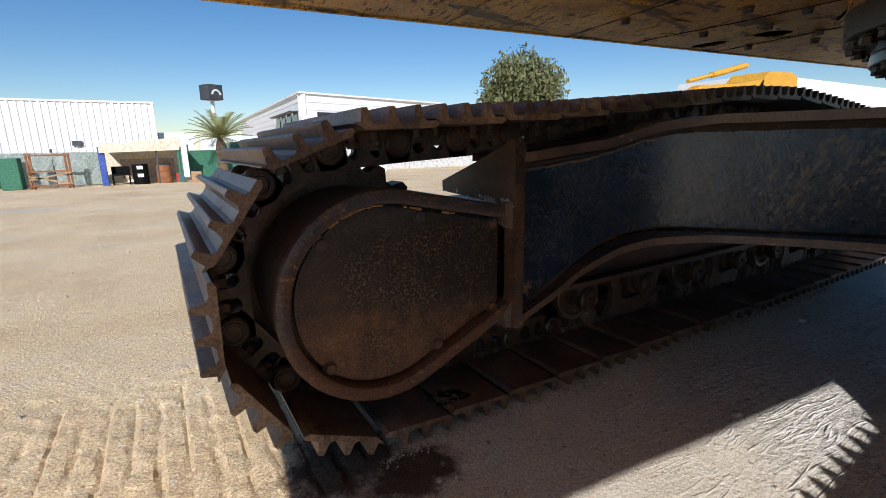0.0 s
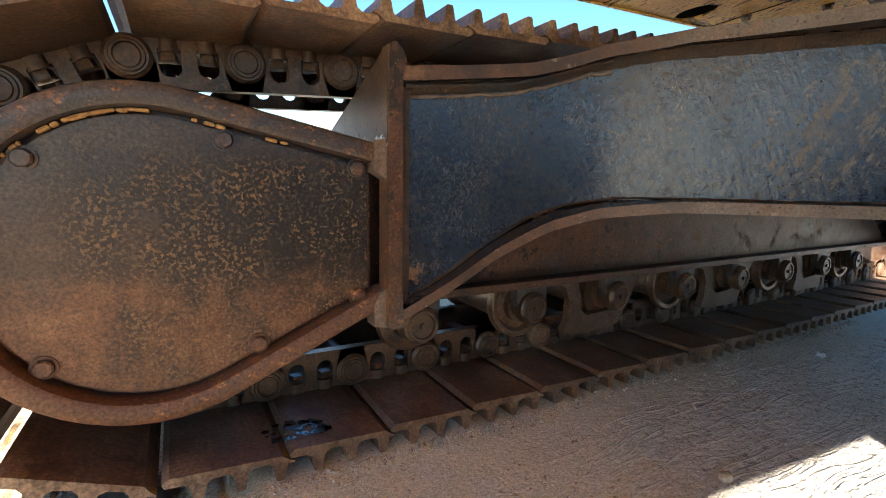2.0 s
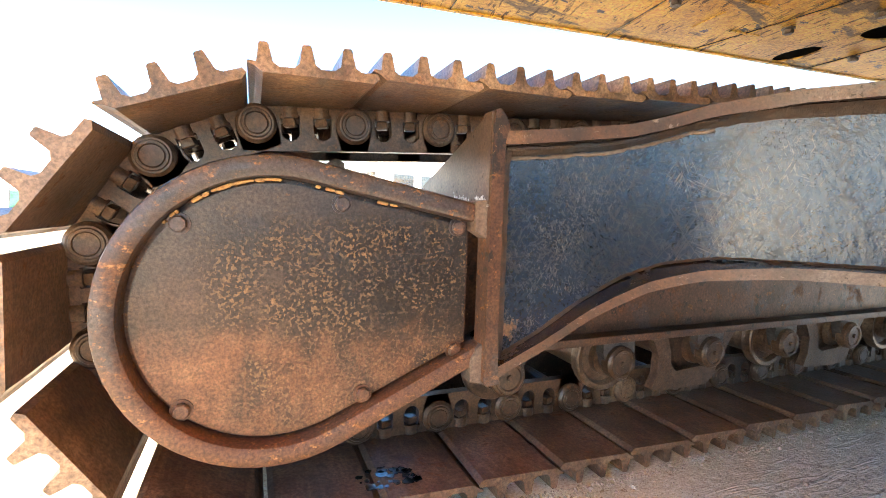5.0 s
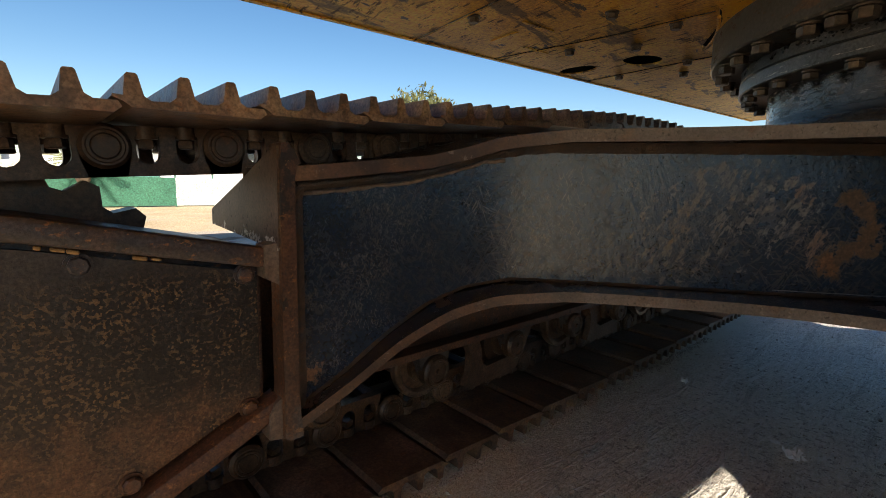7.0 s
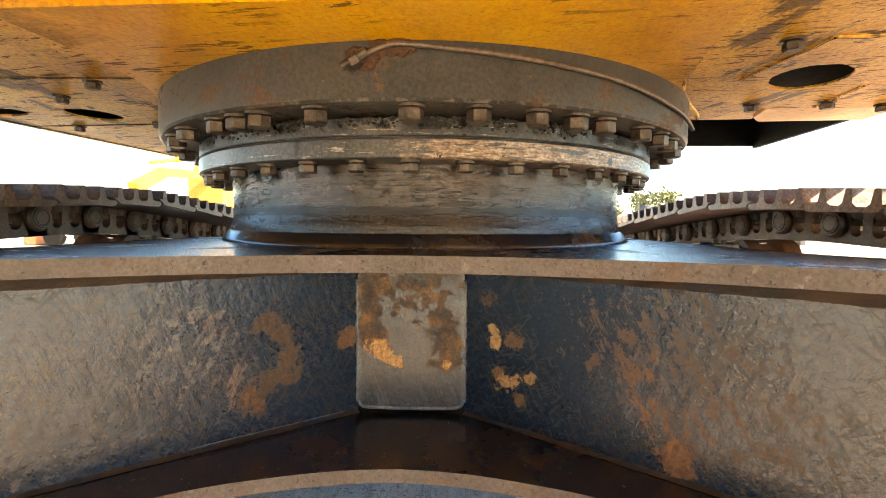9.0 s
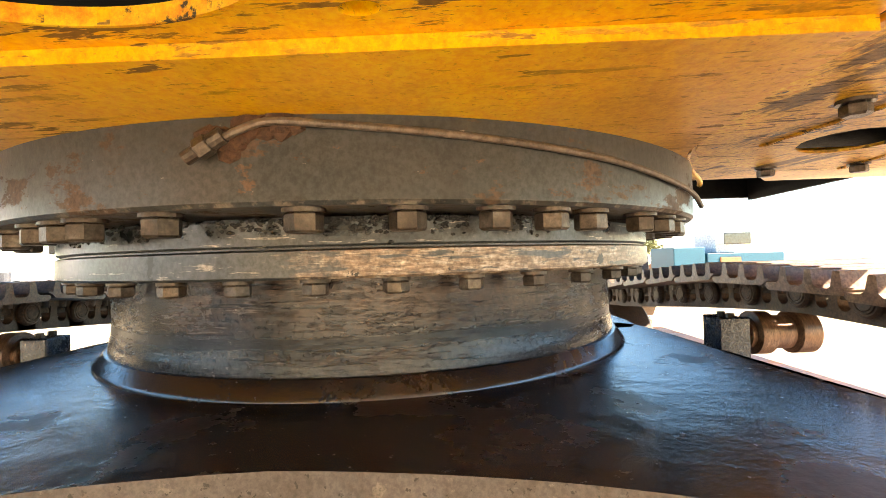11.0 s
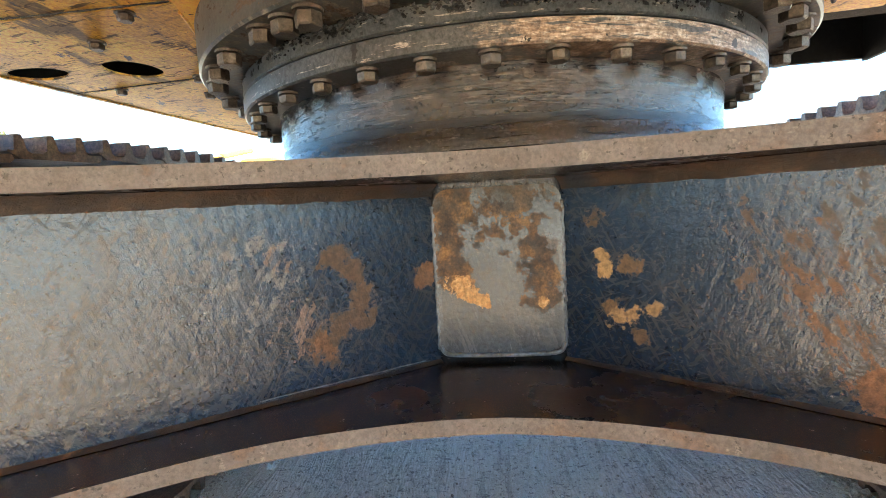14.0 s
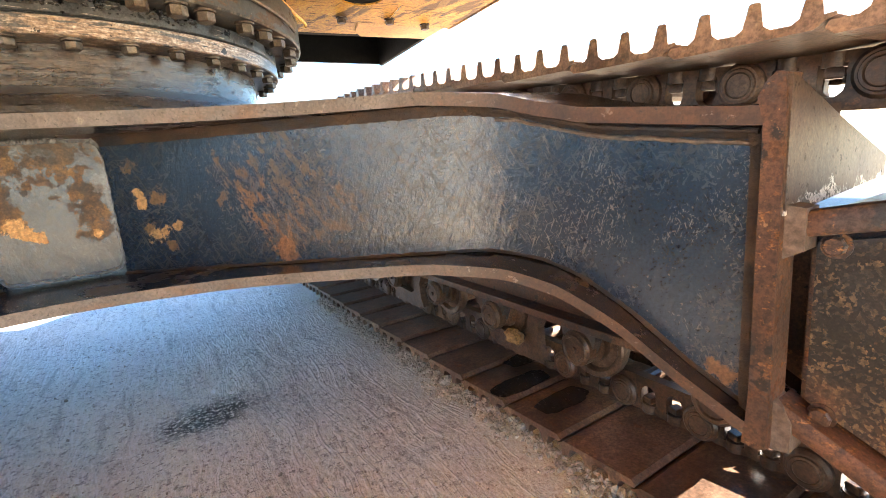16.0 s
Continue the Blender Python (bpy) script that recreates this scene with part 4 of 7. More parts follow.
def mirrored(bm, m):
    """Adds a mirrored copy of all that bm holds."""
    out = bmesh.ops.duplicate(bm, geom=list(bm.verts) + list(bm.edges) + list(bm.faces))
    vs = [g for g in out["geom"] if isinstance(g, bmesh.types.BMVert)]
    for v in vs:
        v.co = m @ v.co
    return vs


# ---- ground ----
CX, CY = 3.89, 0.443


def ground_height(x, y):
    near = max(0.0, 1 - abs(abs(y - CY) - 1.5) / 0.6)
    ahead = interp(x, [0.0, 1.2, 2.2, 4.0], [0.01, 0.04, 0.04, 0.03])
    if -1.0 < x < 1.15 and 1.7 < y < 3.3:
        # imprints of the groused shoes
        k = math.floor(x / 0.104)
        f = x / 0.104 - k
        press = max(0.0, 1 - abs(f - 0.5 - 0.12 * noise.noise(Vector((k * 2.3, y * 9, 1)))) / (0.17 + 0.08 * math.sin(k * 2.9)))
        ends = max(0.0, min(1.0, (y - 1.80 - 0.08 * math.sin(k * 5.1)) / 0.06, (2.98 - y + 0.10 * math.sin(k * 3.7)) / 0.06))
        fade = min(1.0, (x + 0.62) / 0.35) if x > -0.62 else 0.0
        broken = 0.55 + 0.9 * noise.noise(Vector((k * 1.7, y * 6, 3)))
        mark = -0.022 * min(1.0, press * 1.6) * ends * fade * max(0.0, min(1.0, broken))
        return near * ahead * 0.5 + mark + 0.010 * noise.noise(Vector((x * 14, y * 14, 0))) + 0.007 * noise.noise(Vector((x * 40, y * 40, 0))) + 0.012 * noise.noise(Vector((x * 2.2, y * 2.2, 0)))
    ridge = 0.034 * max(0.0, 1 - abs(CY - 1.43 - y) / 0.13) * max(0.0, min(1.0, (x - 1.4) / 0.5)) if x < 8 else 0.0
    ridge *= 0.8 + 0.5 * noise.noise(Vector((x * 9, y * 9, 4)))
    return ridge + near * ahead * (1 if -1 < x < 8 else 0) + 0.012 * (noise.noise(Vector((x * 2.2, y * 2.2, 0))) if abs(x) < 15 and abs(y) < 15 else 0)


def make_ground():
    bm = bmesh.new()
    xs = sorted({*np.round(np.concatenate([np.arange(-6, -1.6, 0.15), np.arange(-1.6, -0.7, 0.05), np.arange(-0.7, 1.15, 0.013), np.arange(1.2, 9, 0.1)]), 3), *(-3000, -800, -200, -60, -25, -12, 12, 20, 40, 90, 200, 800, 3000)})
    ys = sorted({*np.round(np.concatenate([np.arange(-3.5, 1.7, 0.1), np.arange(1.7, 3.3, 0.025), np.arange(3.3, 7, 0.1)]), 3), *(-3000, -800, -200, -60, -25, -10, 10, 18, 30, 60, 200, 800, 3000)})
    grid = [[bm.verts.new((x, y, ground_height(x, y))) for y in ys] for x in xs]
    for i in range(len(xs) - 1):
        for j in range(len(ys) - 1):
            bm.faces.new((grid[i][j], grid[i + 1][j], grid[i + 1][j + 1], grid[i][j + 1]))
    ob = part("ground", bm, M_GROUND, None, "", True)
    tagged(ob, "sandy yard ground, worn concrete-like between the tracks", "ground", "", "structure")


make_ground()

# ---- excavator ----
excavator = thing("excavator", (CX, CY, 0), "large yellow tracked excavator seen from under its body", "excavator")

# car body: front edges of the top and the bottom plate from the middle line outwards, x and y
FRONT = [(2.71, 0.443), (2.70, 0.56), (2.675, 0.72), (2.63, 0.90), (2.54, 1.12), (2.36, 1.43), (2.22, 1.575), (2.06, 1.66), (1.85, 1.72), (1.57, 1.765)]
FRONT_LOW = [(2.73, 0.443), (2.72, 0.56), (2.69, 0.70), (2.62, 0.90), (2.48, 1.13), (2.25, 1.44), (2.14, 1.56), (2.0, 1.65), (1.83, 1.715), (1.57, 1.765)]
BACK = [(3.89, 0.443), (3.89, 0.56), (3.89, 0.72), (3.89, 0.90), (3.89, 1.17), (3.89, 1.44), (2.95, 1.48), (2.5, 1.72), (2.1, 2.0), (1.57, 2.12)]
WEB = [(3.055, 0.605), (2.83, 0.905), (2.60, 1.21), (2.42, 1.45), (2.29, 1.615), (2.15, 1.705), (1.98, 1.76), (1.78, 1.795), (1.57, 1.82)]


def z_top(x):
    return interp(x, [1.5, 1.6, 1.77, 1.98, 2.1, 2.2, 2.36], [1.216, 1.222, 1.242, 1.268, 1.30, 1.335, 1.363])


def z_bottom(x):
    return interp(x, [1.5, 1.6, 1.745, 1.876, 2.026, 2.15, 2.30], [0.445, 0.495, 0.574, 0.664, 0.750, 0.795, 0.822])


def plate(front, z_of, thick):
    bm = bmesh.new()
    fr = smooth_line([(x, y, 0) for x, y in front], 5)
    bk = smooth_line([(x, y, 0) for x, y in BACK], 5)
    rows = []
    for a, b in zip(fr, bk):
        col = []
        for q in (0, 0.12, 0.4, 1):
            p = a.lerp(b, q)
            z = z_of(p.x if a.x < 2.36 else 3)
            col.append((bm.verts.new((p.x, p.y, z)), bm.verts.new((p.x, p.y, z - thick))))
        rows.append(col)
    edge = []
    for r0, r1 in zip(rows, rows[1:]):
        for i in range(3):
            bm.faces.new((r0[i][0], r1[i][0], r1[i + 1][0], r0[i + 1][0]))
            bm.faces.new((r0[i][1], r0[i + 1][1], r1[i + 1][1], r1[i][1]))
        for k in (0, 3):
            if k and min(r0[3][0].co.x, r1[3][0].co.x) > 3.8:
                continue
            fc = bm.faces.new((r0[k][0], r0[k][1], r1[k][1], r1[k][0]))
            fc.material_index = 1
    mirrored(bm, FLIP_Y)
    mirrored(bm, FLIP_X)
    bmesh.ops.remove_doubles(bm, verts=bm.verts, dist=0.0005)
    return bm


car_body = part("car_body", plate(FRONT, z_top, 0.039), [M_TOPPLATE, M_EDGE], excavator, "thick dark blue steel top plate with a pale cut edge", True)
part("bottom_plate", plate(FRONT_LOW, lambda x: z_bottom(x) + 0.037, 0.033), [M_TOPPLATE, M_EDGE], car_body, "", True)


def web_mesh():
    bm = bmesh.new()
    pts = smooth_line([(x, y, 0) for x, y in WEB], 6)
    rows = []
    for i, p in enumerate(pts):
        d = (pts[min(i + 1, len(pts) - 1)] - pts[max(i - 1, 0)]).normalized()
        nrm = Vector((-d.y, d.x, 0))
        if nrm.x < 0:
            nrm = -nrm
        b = p + nrm * 0.03
        lo, hi = z_bottom(p.x) + 0.035, z_top(p.x) - 0.037
        rows.append([bm.verts.new((*p.xy, lo)), bm.verts.new((*p.xy, hi)), bm.verts.new((*b.xy, hi)), bm.verts.new((*b.xy, lo))])
    for a, b in zip(rows, rows[1:]):
        for k in range(4):
            bm.faces.new((a[k], b[k], b[(k + 1) % 4], a[(k + 1) % 4]))
    bm.faces.new(rows[0])
    bm.faces.new(rows[-1][::-1])
    return bm


web = mesh_of(web_mesh(), "web_plate", M_BODY, True)
for m in (Matrix.Identity(4), FLIP_Y, FLIP_X, FLIP_X @ FLIP_Y):
    part("web_plate", web, None, car_body, "", m=m)
bm = bmesh.new()
outline = []
for cy_, cz_, r, start in ((0.563, 1.268, 0.040, 0), (0.323, 1.268, 0.040, 90), (0.305, 0.906, 0.022, 180), (0.581, 0.906, 0.022, 270)):
    outline += [(cy_ + r * math.cos(radians(start + q * 15)), cz_ + r * math.sin(radians(start + q * 15))) for q in range(7)]
prism(bm, outline, 0.06, Matrix(((0, 0, 1, 3.045), (1, 0, 0, 0), (0, 1, 0, 0), (0, 0, 0, 1))))
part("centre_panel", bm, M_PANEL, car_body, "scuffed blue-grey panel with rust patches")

# Backing box added behind the centre panel to stop light leaking round it.
bm = bmesh.new()
box(bm, 3.106, 3.136, 0.24, 0.646, 0.83, 1.335)
part("inner_web", bm, M_BODY, car_body)
bm = bmesh.new()
tube(bm, smooth_line([(3.044, 0.285, 0.905), (3.04, 0.30, 0.884), (3.042, 0.36, 0.879), (3.042, 0.443, 0.878), (3.042, 0.526, 0.879), (3.04, 0.586, 0.884), (3.044, 0.601, 0.905)], 5), 0.0055, 8)
part("weld_bead", bm, M_BEAD, car_body)


def fillet(pts, z_of, side, size, wob=0.004):
    """A weld fillet along a line of the plan, on the web's camera side."""
    bm = bmesh.new()
    rows = []
    for i, p in enumerate(pts):
        d = (pts[min(i + 1, len(pts) - 1)] - pts[max(i - 1, 0)]).normalized()
        nrm = Vector((-d.y, d.x, 0))
        if nrm.x > 0:
            nrm = -nrm
        z = z_of(p.x)
        w = size + wob * noise.noise(p * 30)
        a, b = p - nrm * 0.004, p + nrm * w
        rows.append([bm.verts.new((a.x, a.y, z)), bm.verts.new((b.x, b.y, z)), bm.verts.new((a.x + 0.35 * nrm.x * w, a.y + 0.35 * nrm.y * w, z + side * w * 0.5)), bm.verts.new((a.x, a.y, z + side * w * 1.15))])
    for a, b in zip(rows, rows[1:]):
        for k in range(4):
            bm.faces.new((a[k], b[k], b[(k + 1) % 4], a[(k + 1) % 4]))
    bm.faces.new(rows[0])
    bm.faces.new(rows[-1][::-1])
    return bm


line = smooth_line([(x, y, 0) for x, y in WEB], 10)
top_f = mesh_of(fillet(line, lambda x: z_top(x) - 0.040, -1, 0.034), "weld_fillet", M_RUSTBAND, True)
low_f = mesh_of(fillet(line, lambda x: z_bottom(x) + 0.038, 1, 0.013), "weld_fillet", M_RUSTBAND, True)
for m in (Matrix.Identity(4), FLIP_Y):
    part("weld_fillet", top_f, None, car_body, "rusty weld fillet under the top plate", m=m)
    part("weld_fillet", low_f, None, car_body, "", m=m)
    bm = bmesh.new()
    bead = []
    for k, p in enumerate(line[2:13]):
        d = (line[k + 3] - p).normalized()
        nrm = Vector((-abs(d.y), -abs(d.x), 0))
        bead.append(m @ Vector((p.x + 0.008 * nrm.x, p.y + 0.008 * nrm.y, z_bottom(p.x) + 0.053 + 0.0015 * noise.noise(p * 40))))
    tube(bm, bead, 0.0017, 6)
    part("weld_bead", bm, M_BEAD if m == Matrix.Identity(4) else M_BODY, car_body, "thin pale weld bead along the web's foot")
    for drop, mt in ((0.052, M_RUSTBAND), (0.078, M_PALERUST)):
        bm = bmesh.new()
        ridge = []
        for k, p in enumerate(line[42:79]):
            d = (line[k + 43] - p).normalized()
            ridge.append(m @ Vector((p.x - (0.034 if drop < 0.06 else 0.004) * abs(d.y), p.y - (0.034 if drop < 0.06 else 0.004) * abs(d.x), z_top(p.x) - drop + 0.004 * noise.noise(p * 25))))
        tube(bm, ridge, 0.006, 7)
        for v in bm.verts:
            v.co.z += 0.004 * noise.noise(v.co * 90)
        part("weld_ridge", bm, mt, car_body, "uneven weld ridge under the top plate", True)
    bm = bmesh.new()
    tube(bm, [m @ Vector((3.05, 0.604, 0.895 + 0.012 * k)) + Vector((0.002 * math.sin(k * 3), 0.0015 * math.sin(k * 1.7), 0)) for k in range(32)], 0.006, 6)
    part("weld_bead", bm, M_BEAD if m == Matrix.Identity(4) else M_PANEL, car_body, "", True)


def flange_mesh():
    bm = bmesh.new()
    prism(bm, [(1.538, 0.52), (1.538, 0.478), (1.552, 0.468), (1.590, 0.470), (1.584, 0.53), (1.580, 0.60), (1.580, 1.19), (1.592, 1.235), (1.580, 1.262), (1.560, 1.282), (1.546, 1.278), (1.540, 1.22)], 0.075, XZ @ Matrix.Translation((0, 0, 1.762)))
    bmesh.ops.bevel(bm, geom=[e for e in bm.edges if e.calc_face_angle(0) > 0.6], offset=0.005, segments=2, affect="EDGES")
    return bm


def gusset_mesh():
    """A sloping plate that runs back from the flange's head, square to it."""
    bm = bmesh.new()
    prism(bm, [(1.772, 1.0), (2.34, 1.03), (2.34, 1.082), (2.05, 1.178), (1.80, 1.268), (1.772, 1.272)], 0.035, Matrix(((0, 0, 1, 1.536), (1, 0, 0, 0), (0, 1, 0, 0), (0, 0, 0, 1))))
    return bm


XZ = Matrix(((1, 0, 0, 0), (0, 0, 1, 0), (0, 1, 0, 0), (0, 0, 0, 1)))
fl = mesh_of(flange_mesh(), "mounting_flange", M_BROWN, False)
gs = mesh_of(gusset_mesh(), "gusset", M_GUSSET, False)
for m in (Matrix.Identity(4), FLIP_Y):
    part("mounting_flange", fl, None, car_body, "rusty upright flange plate", m=m)
    part("gusset", gs, None, car_body, "brown gusset with flaking white paint", m=m)
    bm = bmesh.new()
    strip = [(1.578, 0.56), (1.586, 0.535), (1.600, 0.525), (1.614, 0.540), (1.618, 0.60), (1.616, 1.13), (1.626, 1.18), (1.622, 1.20), (1.590, 1.205), (1.578, 1.17)]
    prism(bm, strip, 0.03, m @ XZ @ Matrix.Translation((0, 0, 1.797)))
    bmesh.ops.bevel(bm, geom=[e for e in bm.edges if e.calc_face_angle(0) > 0.3], offset=0.006, segments=2, affect="EDGES")
    part("weld_band", bm, M_RUSTBAND, car_body, "dark rusty weld band beside the flange", True)

# slewing ring
RING = Matrix.Translation((CX, CY, 0))
bm = bmesh.new()
lathe(bm, [(0.78, 1.39), (0.853, 1.39), (0.852, 1.418), (0.849, 1.432), (0.845, 1.45), (0.843, 1.475), (0.8425, 1.505), (0.843, 1.55), (0.845, 1.585), (0.846, 1.612), (0.78, 1.612)], 160, RING)
ring = part("slewing_ring_neck", bm, M_NECK, excavator, "worn dark steel neck with a welded foot", True)
bm = bmesh.new()
lathe(bm, [(0.78, 1.36), (0.889, 1.36), (0.888, 1.368), (0.884, 1.374), (0.866, 1.396), (0.861, 1.402), (0.852, 1.404), (0.78, 1.404)], 160, RING)
part("neck_foot", bm, M_TOPPLATE, ring, "slanting blue-black foot ring welded to the top plate", True)
bm = bmesh.new()
lathe(bm, [(0.78, 1.608), (0.956, 1.608), (0.962, 1.613), (0.962, 1.660), (0.955, 1.664), (0.945, 1.664), (0.945, 1.668), (0.955, 1.668), (0.960, 1.672), (0.960, 1.716), (0.89, 1.722), (0.89, 1.735), (0.78, 1.735)], 160, RING)
part("bearing_race", bm, M_RACE, ring, "scraped grey bearing race with bare metal streaks", True)
bm = bmesh.new()
lathe(bm, [(0.87, 1.729), (1.080, 1.729), (1.087, 1.736), (1.087, 1.872), (0.87, 1.872)], 160, RING)
part("upper_flange", bm, M_RINGPAINT, ring, "grey painted flange with rust spots", True)


def bolt_mesh(af, h, washer):
    bm = bmesh.new()
    cyl(bm, washer, -0.008, 0.0, seg=24)
    r = af / 2 / math.cos(math.pi / 6)
    cyl(bm, r, -0.008 - h, -0.008, seg=6, bevel=0.004)
    return bm


ub = mesh_of(bolt_mesh(0.056, 0.034, 0.036), "bolt", M_BOLT)
lb = mesh_of(bolt_mesh(0.045, 0.025, 0.028), "bolt", M_BOLT)
for k in range(38):
    a = radians(180.2 + k * 360 / 38)
    part("bolt", lb, None, ring, "", m=Matrix.Translation((CX + 0.922 * math.cos(a), CY + 0.922 * math.sin(a), 1.609)) @ Matrix.Rotation(a + 0.4 * math.sin(k * 7), 4, "Z"))
ANGLES = [118, 127, 136, 147.5, 152.6, 157, 167, 180.9, 190.4, 199.3, 206, 211.7, 222, 229, 236, 247] + [258 + 9.4 * k for k in range(23)]
for k, deg in enumerate(ANGLES):
    a = radians(deg)
    part("bolt", ub, None, ring, "", m=Matrix.Translation((CX + 1.036 * math.cos(a), CY + 1.036 * math.sin(a), 1.730)) @ Matrix.Rotation(a + 0.5 * math.sin(k * 5), 4, "Z"))

# grease line round the upper flange with its end fitting
bm = bmesh.new()
PIPE = [(173.6, 1.812, 0.018), (175.2, 1.826, 0.022), (177.5, 1.846, 0.022), (179.4, 1.857, 0.012), (183.5, 1.853, 0.009), (192, 1.842, 0.009), (201.1, 1.831, 0.009), (211.3, 1.818, 0.009), (222, 1.80, 0.009), (232, 1.785, 0.012), (238, 1.76, 0.02)]
tube(bm, smooth_line([(CX + (1.087 + o) * math.cos(radians(a)), CY + (1.087 + o) * math.sin(radians(a)), z) for a, z, o in PIPE], 5), 0.0065, 10)
part("grease_pipe", bm, M_PIPE, ring, "bent steel grease pipe", True)
bm = bmesh.new()
a = radians(174.2)
fit_at = look((CX + 1.112 * math.cos(a), CY + 1.112 * math.sin(a), 1.818), (CX + 1.112 * math.cos(radians(176.4)), CY + 1.112 * math.sin(radians(176.4)), 1.842))
cyl(bm, 0.017, -0.012, 0.012, fit_at, 6, bevel=0.002)
cyl(bm, 0.011, 0.012, 0.034, fit_at, 12)
cyl(bm, 0.013, -0.035, -0.012, fit_at, 12)
part("pipe_fitting", bm, M_BOLT, ring, "hexagonal pipe fitting")
bm = bmesh.new()
for k in range(30):
    a = radians(174.2 + 0.23 * k + random.uniform(-1, 1))
    c = Vector((CX + 1.088 * math.cos(a), CY + 1.088 * math.sin(a), 1.818 + 0.0018 * k + random.uniform(-0.022, 0.022)))
    out = bmesh.ops.create_icosphere(bm, subdivisions=1, radius=random.uniform(0.010, 0.026))
    for v in out["verts"]:
        v.co = c + Matrix.Rotation(a, 3, "Z") @ Vector((v.co.x * 0.5, v.co.y * 1.2, v.co.z * 0.8)) * random.uniform(0.85, 1.1)
tagged(part("dried_mud", bm, M_MUD, ring, "crust of dried brown mud"), kind="stuff")

bm = bmesh.new()
rnd = random.Random(9)
for k in range(520):
    a = radians(rnd.choice((rnd.uniform(158, 166), rnd.uniform(168, 180), rnd.uniform(182, 189.5), rnd.uniform(191.5, 198), rnd.uniform(200, 212), rnd.uniform(140, 156))))
    out = bmesh.ops.create_icosphere(bm, subdivisions=1, radius=rnd.uniform(0.0012, 0.0048))
    c = Vector((CX + 0.960 * math.cos(a), CY + 0.960 * math.sin(a), 1.722 - abs(rnd.gauss(0, 0.014))))
    for v in out["verts"]:
        v.co = c + Vector((v.co.x, v.co.y * 1.6, v.co.z)) * rnd.uniform(0.7, 1.3)
tagged(part("grease_clumps", bm, M_GREASE, ring, "clumps of black grease"), kind="stuff")

# upper structure, slewed a few degrees
UP = RING @ Matrix.Rotation(radians(-5.3), 4, "Z")


def slab_with_holes(bm, outline, holes, z0, z1, m):
    """A plate with round or long holes through it."""
    def fill(z):
        edges, rims = [], []
        for pts in [outline] + holes:
            vs = [bm.verts.new(m @ Vector((x, y, z))) for x, y in pts]
            rims.append(vs)
            edges += [bm.edges.new((vs[i], vs[(i + 1) % len(vs)])) for i in range(len(vs))]
        bmesh.ops.triangle_fill(bm, edges=edges, use_beauty=True)
        return rims
    lo, hi = fill(z0), fill(z1)
    for a, b in zip(lo, hi):
        for i in range(len(a)):
            j = (i + 1) % len(a)
            bm.faces.new((a[i], a[j], b[j], b[i]))


def oval(x, y, rx, ry, turn=0.0, n=28):
    c, q = math.cos(radians(turn)), math.sin(radians(turn))
    return [(x + rx * math.cos(2 * math.pi * k / n) * c - ry * math.sin(2 * math.pi * k / n) * q, y + rx * math.cos(2 * math.pi * k / n) * q + ry * math.sin(2 * math.pi * k / n) * c) for k in range(n)]


bm = bmesh.new()
prism(bm, [(-1.25, -0.835), (-1.33, 0.745), (-1.05, 0.748), (-0.85, 0.785), (-0.72, 0.835), (-0.55, 0.925), (-0.36, 1.06), (0.6, 1.08), (0.6, -1.07), (-0.24, -1.07), (-0.48, -0.945), (-0.68, -0.885), (-0.87, -0.858), (-1.05, -0.84)], 0.018, UP @ Matrix.Translation((0, 0, 1.8705)))
upper = part("upper_frame", bm, M_YELLOW, excavator, "scraped yellow centre plate bolted to the slewing ring")
bm = bmesh.new()
# Extended forward out of view so that its yellow bounces light onto the ground.
slab_with_holes(bm, [(-4.42, -0.836), (-1.0, -0.836), (-1.0, 0.748), (-4.42, 0.748)], [oval(-1.62, -0.055, 0.287, 0.30), oval(-1.332, -0.29, 0.014, 0.022)], 1.889, 1.907, UP)
part("front_plate", bm, M_YELLOW, upper, "yellow front plate with a large round opening")
bm = bmesh.new()
lathe(bm, [(0.2855, 1.8875), (0.290, 1.8875), (0.290, 1.9075), (0.2855, 1.9075)], 64, UP @ Matrix.Translation((-1.62, -0.055, 0)) @ Matrix.Diagonal((1, 1.045, 1, 1)), True)
part("opening_lip", bm, M_CHIPPED, upper, "chipped yellow lip round the opening", True)
bm = bmesh.new()
for pts, r in (([(-1.9, -0.2, 2.2), (-1.7, -0.05, 2.08), (-1.5, 0.0, 2.12), (-1.35, 0.05, 2.3)], 0.028), ([(-1.85, 0.1, 2.15), (-1.6, 0.1, 2.05), (-1.45, 0.02, 2.2)], 0.022), ([(-1.8, -0.3, 2.1), (-1.55, -0.2, 2.06), (-1.4, -0.1, 2.25)], 0.02)):
    tube(bm, smooth_line([UP @ Vector(q) for q in pts], 6), r, 10)
part("hydraulic_hose", bm, M_BLACK, upper, "", True)
bm = bmesh.new()
slab_with_holes(bm, [(-4.48, 0.758), (-1.05, 0.758), (-0.85, 0.797), (-0.73, 0.845), (-0.56, 0.936), (-0.36, 1.085), (2.6, 1.09), (2.6, 1.94), (-4.48, 1.94)], [oval(-0.33, 1.42, 0.115, 0.10), oval(-0.42, 1.79, 0.075, 0.125)], 1.894, 1.902, UP)
part("side_deck", bm, M_DECK, upper, "dirty yellow underside plate with round holes")
bm = bmesh.new()
slab_with_holes(bm, [(-4.48, -0.848), (-1.05, -0.850), (-0.87, -0.870), (-0.70, -0.900), (-0.585, -0.938), (-0.48, -0.995), (-0.40, -1.06), (-0.34, -1.16), (-0.20, -1.40), (-0.20, -1.94), (-4.48, -1.94)], [oval(-0.62, -1.275, 0.105, 0.135, 60), oval(-2.4, -1.4, 0.12, 0.1)], 1.888, 1.897, UP)
